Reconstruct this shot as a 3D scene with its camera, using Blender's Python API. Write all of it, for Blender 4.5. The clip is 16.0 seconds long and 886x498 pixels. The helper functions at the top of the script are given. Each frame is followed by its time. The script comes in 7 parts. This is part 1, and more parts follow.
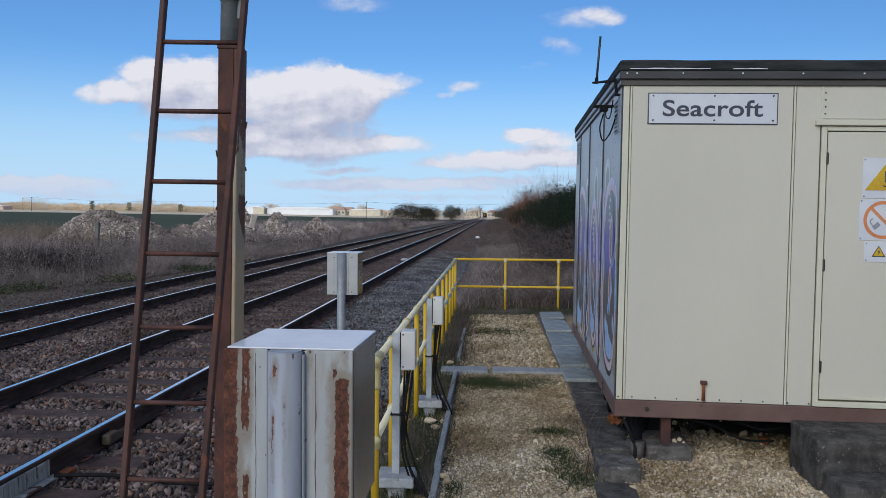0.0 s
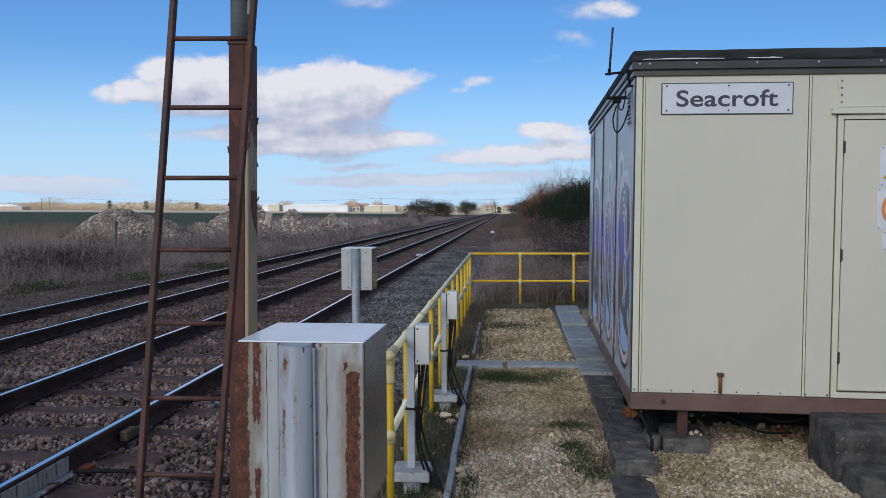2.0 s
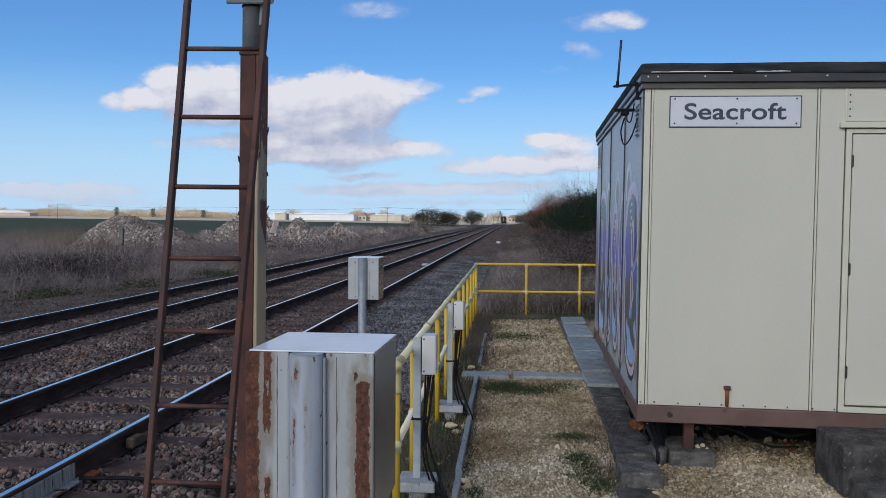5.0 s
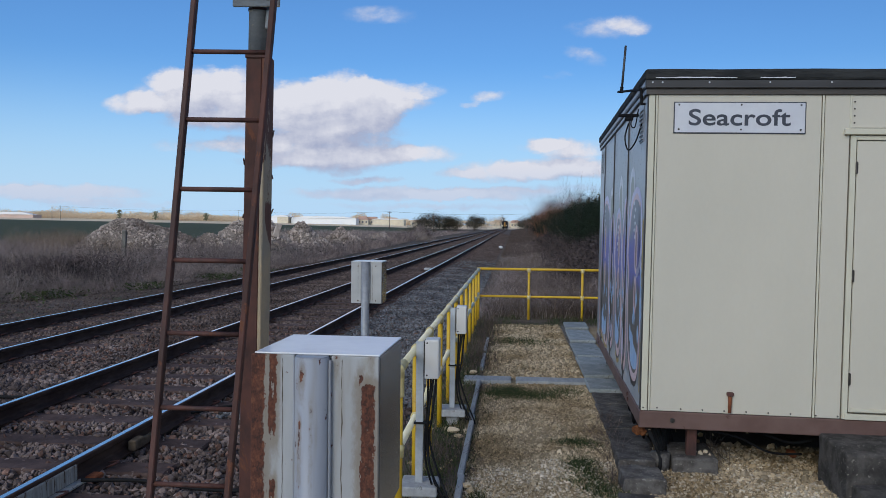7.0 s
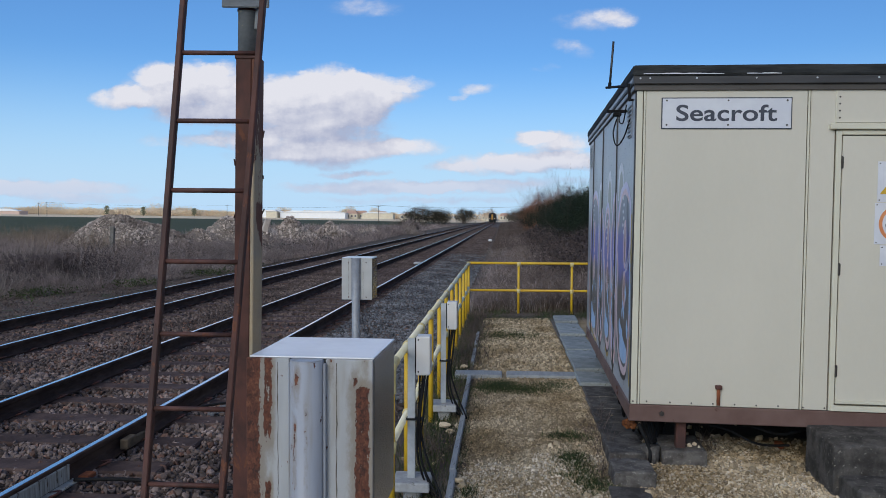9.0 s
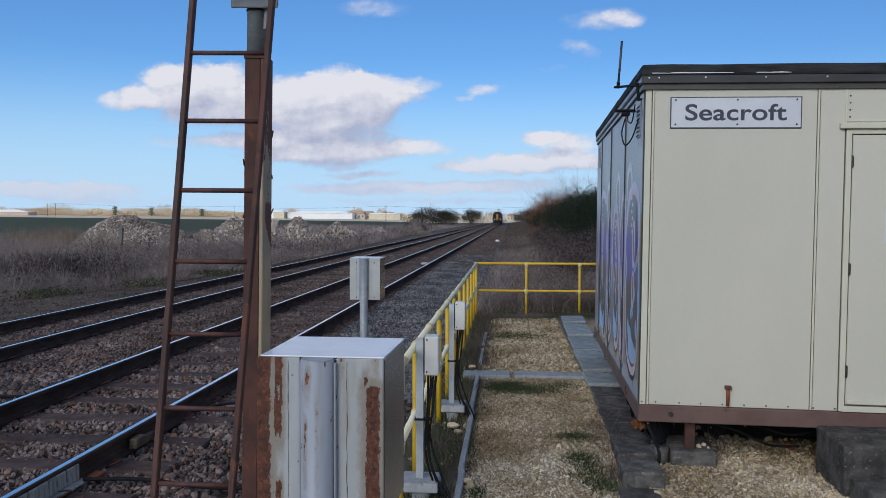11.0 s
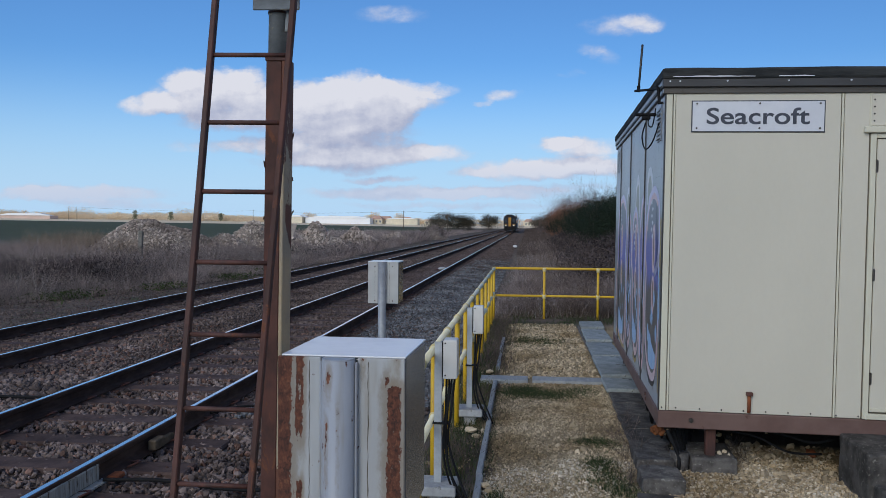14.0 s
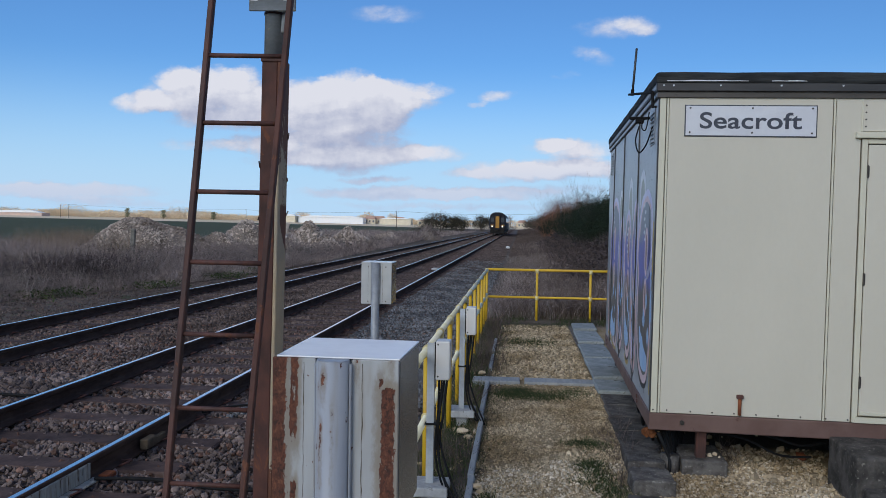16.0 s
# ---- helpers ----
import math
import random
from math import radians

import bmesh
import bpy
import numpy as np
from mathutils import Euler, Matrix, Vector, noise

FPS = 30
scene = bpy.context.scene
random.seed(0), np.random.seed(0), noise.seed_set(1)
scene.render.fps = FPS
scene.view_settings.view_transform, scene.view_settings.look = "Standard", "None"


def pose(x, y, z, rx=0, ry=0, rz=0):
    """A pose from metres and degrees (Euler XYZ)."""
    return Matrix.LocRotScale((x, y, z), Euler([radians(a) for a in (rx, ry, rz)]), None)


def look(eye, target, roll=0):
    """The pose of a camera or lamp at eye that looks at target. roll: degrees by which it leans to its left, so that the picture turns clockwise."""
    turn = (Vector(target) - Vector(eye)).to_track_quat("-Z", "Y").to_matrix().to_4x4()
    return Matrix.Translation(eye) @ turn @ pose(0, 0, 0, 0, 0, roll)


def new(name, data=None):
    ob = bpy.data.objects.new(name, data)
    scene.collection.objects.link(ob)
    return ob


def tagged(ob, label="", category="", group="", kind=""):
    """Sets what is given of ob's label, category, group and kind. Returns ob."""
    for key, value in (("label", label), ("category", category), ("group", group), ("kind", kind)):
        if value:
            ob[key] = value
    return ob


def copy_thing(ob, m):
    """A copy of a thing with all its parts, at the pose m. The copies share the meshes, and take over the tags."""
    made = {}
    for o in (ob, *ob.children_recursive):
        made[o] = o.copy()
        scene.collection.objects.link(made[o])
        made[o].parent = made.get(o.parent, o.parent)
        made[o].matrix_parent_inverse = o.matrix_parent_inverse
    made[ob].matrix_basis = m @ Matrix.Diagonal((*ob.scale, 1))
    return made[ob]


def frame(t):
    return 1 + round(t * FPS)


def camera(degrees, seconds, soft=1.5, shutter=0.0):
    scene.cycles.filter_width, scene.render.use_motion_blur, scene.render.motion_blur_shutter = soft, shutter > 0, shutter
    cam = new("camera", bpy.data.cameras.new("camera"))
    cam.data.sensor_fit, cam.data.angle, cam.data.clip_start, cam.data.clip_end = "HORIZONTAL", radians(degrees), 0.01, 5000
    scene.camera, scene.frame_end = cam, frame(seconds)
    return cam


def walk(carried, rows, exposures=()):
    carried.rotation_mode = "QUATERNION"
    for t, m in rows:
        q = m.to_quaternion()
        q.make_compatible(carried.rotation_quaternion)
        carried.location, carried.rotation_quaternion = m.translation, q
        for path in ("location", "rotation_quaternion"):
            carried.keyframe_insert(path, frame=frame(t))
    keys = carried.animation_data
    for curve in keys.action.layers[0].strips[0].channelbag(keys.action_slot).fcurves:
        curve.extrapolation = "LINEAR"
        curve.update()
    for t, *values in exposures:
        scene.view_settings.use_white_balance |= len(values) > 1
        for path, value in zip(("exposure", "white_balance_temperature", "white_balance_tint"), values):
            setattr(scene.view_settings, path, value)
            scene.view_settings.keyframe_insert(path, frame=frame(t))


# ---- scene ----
# ======================= camera and its path =======================
cam = camera(57.0, 16.0, soft=0.55)
PATH = [
    (0, (0.0051, -0.0055, 1.8168), (-0.1092, 1.9895, 1.7343), 0.44),
    (0.5, (0.0110, -0.0027, 1.8154), (-0.1103, 1.9917, 1.7285), 0.14),
    (1, (0.0223, 0.0032, 1.8122), (-0.1090, 1.9967, 1.7188), -0.08),
    (1.5, (0.0224, 0.0012, 1.8108), (-0.1160, 1.9941, 1.7151), -0.16),
    (2, (0.0181, 0.0042, 1.8082), (-0.1335, 1.9962, 1.7140), -0.23),
    (2.5, (0.0196, 0.0037, 1.8081), (-0.1453, 1.9946, 1.7144), -0.27),
    (3, (0.0174, 0.0018, 1.8114), (-0.1553, 1.9921, 1.7174), -0.17),
    (3.5, (0.0119, 0.0090, 1.8085), (-0.1598, 1.9995, 1.7169), 0.05),
    (4, (0.0087, -0.0020, 1.8109), (-0.1612, 1.9889, 1.7247), 0.11),
    (6.5, (0.0018, -0.0095, 1.8130), (-0.1596, 1.9832, 1.7588), 0.55),
    (7, (-0.0027, -0.0104, 1.8097), (-0.1735, 1.9814, 1.7506), 0.64),
    (7.5, (-0.0082, -0.0263, 1.8228), (-0.1765, 1.9653, 1.7510), 0.96),
    (8, (-0.0121, -0.0256, 1.8272), (-0.1591, 1.9671, 1.7412), 0.60),
    (8.5, (-0.0074, -0.0271, 1.8296), (-0.1373, 1.9667, 1.7404), 0.41),
    (9, (-0.0071, -0.0366, 1.8353), (-0.1519, 1.9567, 1.7600), 0.21),
    (11.5, (-0.0187, -0.0317, 1.8310), (-0.1839, 1.9601, 1.7575), 0.17),
    (12, (-0.0222, -0.0310, 1.8307), (-0.1924, 1.9607, 1.7656), 0.17),
    (12.5, (-0.0256, -0.0299, 1.8321), (-0.2017, 1.9615, 1.7752), 0.10),
    (13, (-0.0256, -0.0322, 1.8351), (-0.2101, 1.9586, 1.7841), 0.08),
    (13.5, (-0.0253, -0.0305, 1.8281), (-0.2198, 1.9594, 1.7764), 0.25),
    (14, (-0.0284, -0.0232, 1.8179), (-0.2328, 1.9654, 1.7565), 0.40),
    (14.5, (-0.0312, -0.0231, 1.8175), (-0.2379, 1.9651, 1.7513), 0.35),
    (15, (-0.0359, -0.0222, 1.8179), (-0.2386, 1.9664, 1.7496), 0.49),
    (15.5, (-0.0364, -0.0289, 1.8202), (-0.2303, 1.9606, 1.7527), 0.77),
    (16, (-0.0310, -0.0395, 1.8246), (-0.2183, 1.9508, 1.7646), 0.88),
]
EXPOSURES = [(0.0, 0.03, 6400, 10), (4.0, 0.02, 6400, 10), (6.5, -0.05, 6300, 10), (9.0, 0.02, 6400, 10), (12.0, -0.02, 6320, 10), (14.0, -0.06, 6280, 10), (16.0, -0.04, 6280, 10)]
walk(cam, [(t, look(eye, target, roll)) for t, eye, target, roll in PATH], EXPOSURES)

# ======================= world, sun =======================
SUN_ELEVATION, SUN_AZIMUTH = 28.0, 206.0     # degrees; azimuth clockwise from +Y
SKY_STRENGTH = 0.095

# cloud lobes: across, up (tangents from the track's direction), half width, half height, weight
HEAP_CLOUD = [
    (-0.481, 0.150, 0.033, 0.012, 1.0), (-0.433, 0.160, 0.042, 0.021, 1.0), (-0.437, 0.180, 0.026, 0.012, 0.8), (-0.389, 0.177, 0.035, 0.015, 1.0),
    (-0.353, 0.179, 0.021, 0.012, 0.9), (-0.375, 0.148, 0.055, 0.021, 1.0), (-0.310, 0.151, 0.048, 0.022, 1.1), (-0.253, 0.160, 0.035, 0.017, 1.1),
    (-0.210, 0.166, 0.038, 0.017, 1.1), (-0.172, 0.165, 0.031, 0.014, 1.0), (-0.218, 0.139, 0.062, 0.024, 1.2), (-0.165, 0.145, 0.031, 0.018, 1.0),
    (-0.116, 0.165, 0.026, 0.008, 0.75), (-0.126, 0.151, 0.028, 0.010, 0.6), (-0.354, 0.127, 0.076, 0.011, 0.8), (-0.225, 0.116, 0.075, 0.013, 0.9),
]
LOW_BANKS = [
    (-0.405, 0.096, 0.048, 0.008, 0.55), (-0.333, 0.099, 0.042, 0.011, 0.8), (-0.268, 0.094, 0.055, 0.018, 1.0), (-0.218, 0.076, 0.055, 0.014, 1.0),
    (-0.176, 0.090, 0.048, 0.015, 1.0), (-0.113, 0.087, 0.042, 0.010, 0.85), (-0.297, 0.077, 0.048, 0.008, 0.6), (0.066, 0.094, 0.038, 0.012, 1.0),
    (0.039, 0.101, 0.021, 0.007, 0.8), (-0.023, 0.065, 0.055, 0.011, 0.85), (0.039, 0.069, 0.055, 0.011, 1.0), (0.086, 0.071, 0.042, 0.010, 0.9), (-0.071, 0.061, 0.028, 0.006, 0.5),
]
WISPS = [
    (-0.031, 0.156, 0.019, 0.006, 0.7), (-0.054, 0.148, 0.012, 0.003, 0.5), (0.109, 0.239, 0.042, 0.012, 0.52), (0.139, 0.243, 0.024, 0.010, 0.5),
    (0.076, 0.208, 0.015, 0.007, 0.36), (0.092, 0.203, 0.014, 0.010, 0.30), (0.049, 0.184, 0.018, 0.004, 0.25), (-0.168, 0.256, 0.042, 0.010, 0.45),
    (-0.155, 0.038, 0.104, 0.007, 1.1), (-0.037, 0.038, 0.076, 0.007, 1.0), (-0.183, 0.054, 0.042, 0.004, 0.90), (-0.585, 0.035, 0.111, 0.009, 1.1),
    (-0.518, 0.022, 0.083, 0.005, 0.7), (-0.630, 0.045, 0.042, 0.005, 0.6), (0.018, 0.094, 0.021, 0.004, 0.3), (-0.09, 0.023, 0.13, 0.004, 0.6), (0.05, 0.045, 0.06, 0.005, 0.55),
]


class Nodes:
    """Short hand for a node tree."""
    def __init__(self, tree):
        self.tree = tree

    def add(self, kind, inputs=(), **attrs):
        n = self.tree.nodes.new(kind)
        for k, v in attrs.items():
            setattr(n, k, v)
        for key, v in (inputs.items() if isinstance(inputs, dict) else enumerate(inputs)):
            if v is None:
                continue
            if isinstance(v, bpy.types.NodeSocket):
                self.tree.links.new(v, n.inputs[key])
            else:
                n.inputs[key].default_value = v
        return n

    def math(self, op, a, b=None, c=None, clamp=False):
        return self.add("ShaderNodeMath", [a, b, c], operation=op, use_clamp=clamp).outputs[0]

    def vec(self, op, a, b=None):
        n = self.add("ShaderNodeVectorMath", [a, b], operation=op)
        return n.outputs["Value"] if op in ("LENGTH", "DOT_PRODUCT") else n.outputs[0]

    def ramp(self, x, lo, hi, a=0.0, b=1.0, smooth=True):
        return self.add("ShaderNodeMapRange", {0: x, 1: lo, 2: hi, 3: a, 4: b}, interpolation_type="SMOOTHSTEP" if smooth else "LINEAR").outputs[0]

    def mix(self, f, a, b, how="MIX"):
        n = self.add("ShaderNodeMix", {0: f}, data_type="RGBA", blend_type=how)
        for key, v in ((6, a), (7, b)):
            if isinstance(v, bpy.types.NodeSocket):
                self.tree.links.new(v, n.inputs[key])
            else:
                n.inputs[key].default_value = (*v, 1.0)
        return n.outputs[2]

    def noise(self, vector, scale, detail=4.0, rough=0.55, distortion=0.0):
        return self.add("ShaderNodeTexNoise", {"Vector": vector, "Scale": scale, "Detail": detail, "Roughness": rough, "Distortion": distortion})


def cloud_group():
    """Density of the clouds at a point (across, up)."""
    g = bpy.data.node_groups.new("cloud_density", "ShaderNodeTree")
    g.interface.new_socket("Point", in_out="INPUT", socket_type="NodeSocketVector")
    g.interface.new_socket("Density", in_out="OUTPUT", socket_type="NodeSocketFloat")
    n = Nodes(g)
    start, end = n.add("NodeGroupInput"), n.add("NodeGroupOutput")
    p0 = start.outputs[0]
    # push the point about, to tear the edges
    stretch = n.vec("MULTIPLY", p0, (1.0, 1.6, 1.0))
    w1 = n.vec("SUBTRACT", n.noise(stretch, 16.0, 5.0, 0.6).outputs["Color"], (0.5, 0.5, 0.5))
    w2 = n.vec("SUBTRACT", n.noise(stretch, 55.0, 4.0, 0.6).outputs["Color"], (0.5, 0.5, 0.5))
    p = n.vec("ADD", p0, n.vec("MULTIPLY", w1, (0.034, 0.020, 0.0)))
    p = n.vec("ADD", p, n.vec("MULTIPLY", w2, (0.012, 0.009, 0.0)))
    total = None
    for u, v, ru, rv, weight in HEAP_CLOUD + LOW_BANKS + WISPS:
        d = n.vec("MULTIPLY", n.vec("SUBTRACT", p, (u, v, 0.0)), (1 / (1.4 * ru), 1 / (1.4 * rv), 0.0))
        w = n.math("MULTIPLY", n.math("SUBTRACT", 1.0, n.vec("DOT_PRODUCT", d, d), clamp=True), weight)
        total = w if total is None else n.math("ADD", total, w)
    grain = n.noise(stretch, 34.0, 6.0, 0.6).outputs["Fac"]
    near = n.math("MULTIPLY", total, 2.2, clamp=True)
    total = n.math("ADD", total, n.math("MULTIPLY", n.math("MULTIPLY", n.math("SUBTRACT", grain, 0.5), 1.15), near))
    g.links.new(total, end.inputs[0])
    return g


def build_world():
    w = bpy.data.worlds.new("sky")
    scene.world = w
    w.use_nodes = True
    w.node_tree.nodes.clear()
    n = Nodes(w.node_tree)
    sky = n.add("ShaderNodeTexSky", sky_type="NISHITA", sun_disc=False, sun_elevation=radians(SUN_ELEVATION),
                sun_rotation=radians(SUN_AZIMUTH), air_density=1.0, dust_density=0.6, ozone_density=2.0)
    blue = n.mix(1.0, sky.outputs[0], (0.62, 1.02, 1.48), "MULTIPLY")
    direction = n.add("ShaderNodeTexCoord").outputs["Generated"]
    turn = n.ramp(n.add("ShaderNodeSeparateXYZ", [direction]).outputs[0], -0.5, 0.6, 1.04, 0.70, False)
    blue = n.mix(1.0, blue, n.add("ShaderNodeCombineXYZ", [turn, turn, turn]).outputs[0], "MULTIPLY")
    xyz = n.add("ShaderNodeSeparateXYZ", [direction]).outputs
    y = n.math("MAXIMUM", xyz[1], 0.05)
    point = n.add("ShaderNodeCombineXYZ", [n.math("DIVIDE", xyz[0], y), n.math("DIVIDE", xyz[2], y), 0.0]).outputs[0]
    group = cloud_group()
    here = n.add("ShaderNodeGroup", [point], node_tree=group).outputs[0]
    above = n.add("ShaderNodeGroup", [n.vec("ADD", point, (-0.010, 0.020, 0.0))], node_tree=group).outputs[0]
    higher = n.add("ShaderNodeGroup", [n.vec("ADD", point, (-0.018, 0.042, 0.0))], node_tree=group).outputs[0]
    up = n.math("DIVIDE", xyz[2], y)
    blue = n.mix(n.ramp(xyz[2], 0.0, 0.20, 0.90, 0.0), blue, (5.4, 7.6, 10.0))
    front = n.ramp(xyz[1], 0.25, 0.5)
    cover = n.math("MULTIPLY", n.ramp(here, 0.06, 1.0), front)
    billow = n.noise(point, 38.0, 7.0, 0.62).outputs["Fac"]
    # thin cloud overhead lets the light down, thick cloud overhead shades
    over = n.math("ADD", n.math("MULTIPLY", n.math("MINIMUM", above, 1.5), 0.6), n.math("MULTIPLY", n.math("MINIMUM", higher, 1.5), 0.4))
    open_sky = n.math("SUBTRACT", n.math("MINIMUM", here, 1.5), over)
    lit = n.ramp(n.math("ADD", open_sky, n.math("MULTIPLY", n.math("SUBTRACT", billow, 0.5), 2.0)), -0.72, 0.86, 0.0, 1.0, False)
    thin = n.ramp(up, 0.010, 0.08, 0.80, 1.0)
    # broken cloud goes on round the rest of the sky
    rest = n.noise(direction, 3.2, 6.0, 0.6).outputs["Fac"]
    rest = n.math("MULTIPLY", n.ramp(rest, 0.47, 0.62), n.math("SUBTRACT", 1.0, front))
    grey, white = (4.25, 4.65, 6.2), (8.0, 8.0, 8.6)
    colour = n.mix(lit, grey, white)
    colour = n.mix(n.ramp(up, 0.02, 0.09, 0.65, 0.0), colour, (5.3, 6.1, 7.9))
    both = n.mix(n.math("MULTIPLY", cover, thin), blue, colour)
    both = n.mix(n.math("MULTIPLY", rest, 0.8), both, (7.6, 7.6, 8.0))
    out = n.add("ShaderNodeBackground", [both, SKY_STRENGTH])
    w.node_tree.links.new(out.outputs[0], n.add("ShaderNodeOutputWorld").inputs[0])


build_world()
sun = new("sun", bpy.data.lights.new("sun", "SUN"))
sun.data.energy, sun.data.angle, sun.data.color = 1.65, radians(40), (1.0, 0.92, 0.78)
_a, _e = radians(SUN_AZIMUTH), radians(SUN_ELEVATION)
_way = Vector((math.sin(_a) * math.cos(_e), math.cos(_a) * math.cos(_e), math.sin(_e)))
sun.matrix_world = look(_way * 50, (0, 0, 0))

# ======================= materials =======================


def material(name, a, b, rough=0.7, metal=0.0, scale=6.0, bump=0.3, spots=None, island=0.0, rand=0.0, grain=40.0, stretch=(1, 1, 1),
             depth=0.01, contrast=(0.35, 0.65), world=False, coat=0.0, speck=0.55, spec=None):
    """A surface of two colours at two scales of noise, with fine relief. spots: (colour, threshold, scale) of stains or rust on top.
    island, rand: how far the brightness varies from piece to piece (by mesh island, by object)."""
    m = bpy.data.materials.new(name)
    m.use_nodes = True
    n = Nodes(m.node_tree)
    bsdf = m.node_tree.nodes["Principled BSDF"]
    co = n.add("ShaderNodeNewGeometry").outputs["Position"] if world else n.add("ShaderNodeTexCoord").outputs["Object"]
    co = n.vec("MULTIPLY", co, stretch)
    big = n.noise(co, scale, 4.0, 0.6).outputs["Fac"]
    fine = n.noise(co, grain, 3.0, 0.65).outputs["Fac"]
    colour = n.mix(n.ramp(big, *contrast), a, b)
    colour = n.mix(speck, colour, n.mix(fine, (0.55, 0.55, 0.55), (1.45, 1.45, 1.45)), "MULTIPLY")
    roughness = n.math("ADD", rough - 0.08, n.math("MULTIPLY", fine, 0.16), clamp=True)
    metallic = metal
    if spots:
        c, at, s = spots
        mask = n.ramp(n.noise(co, s, 5.0, 0.65, 0.4).outputs["Fac"], at, at + 0.05)
        colour = n.mix(mask, colour, n.mix(fine, tuple(0.5 * v for v in c), tuple(1.4 * v for v in c)))
        if metal:
            metallic = n.math("MULTIPLY", n.math("SUBTRACT", 1.0, mask), metal)
        roughness = n.math("ADD", roughness, n.math("MULTIPLY", mask, 0.3), clamp=True)
    if island or rand:
        r = n.add("ShaderNodeNewGeometry").outputs["Random Per Island"] if island else n.add("ShaderNodeObjectInfo").outputs["Random"]
        k = island or rand
        v = n.ramp(r, 0.0, 1.0, 1.0 - k, 1.0 + k, False)
        colour = n.mix(1.0, colour, n.add("ShaderNodeCombineXYZ", [v, v, v]).outputs[0], "MULTIPLY")
    links = m.node_tree.links
    links.new(colour, bsdf.inputs["Base Color"])
    links.new(roughness, bsdf.inputs["Roughness"])
    if isinstance(metallic, float) or isinstance(metallic, int):
        bsdf.inputs["Metallic"].default_value = metallic
    else:
        links.new(metallic, bsdf.inputs["Metallic"])
    bsdf.inputs["Coat Weight"].default_value = coat
    bsdf.inputs["Specular IOR Level"].default_value = spec if spec is not None else (0.5 if rough < 0.78 else 0.2)
    if bump:
        height = n.math("ADD", n.math("MULTIPLY", big, 0.5), n.math("MULTIPLY", fine, 0.5))
        b_ = n.add("ShaderNodeBump", {"Strength": bump, "Distance": depth, "Height": height})
        links.new(b_.outputs[0], bsdf.inputs["Normal"])
    return m


def glow(name, colour, strength):
    m = bpy.data.materials.new(name)
    m.use_nodes = True
    b = m.node_tree.nodes["Principled BSDF"]
    b.inputs["Base Color"].default_value = (*colour, 1)
    b.inputs["Emission Color"].default_value = (*colour, 1)
    b.inputs["Emission Strength"].default_value = strength
    return m


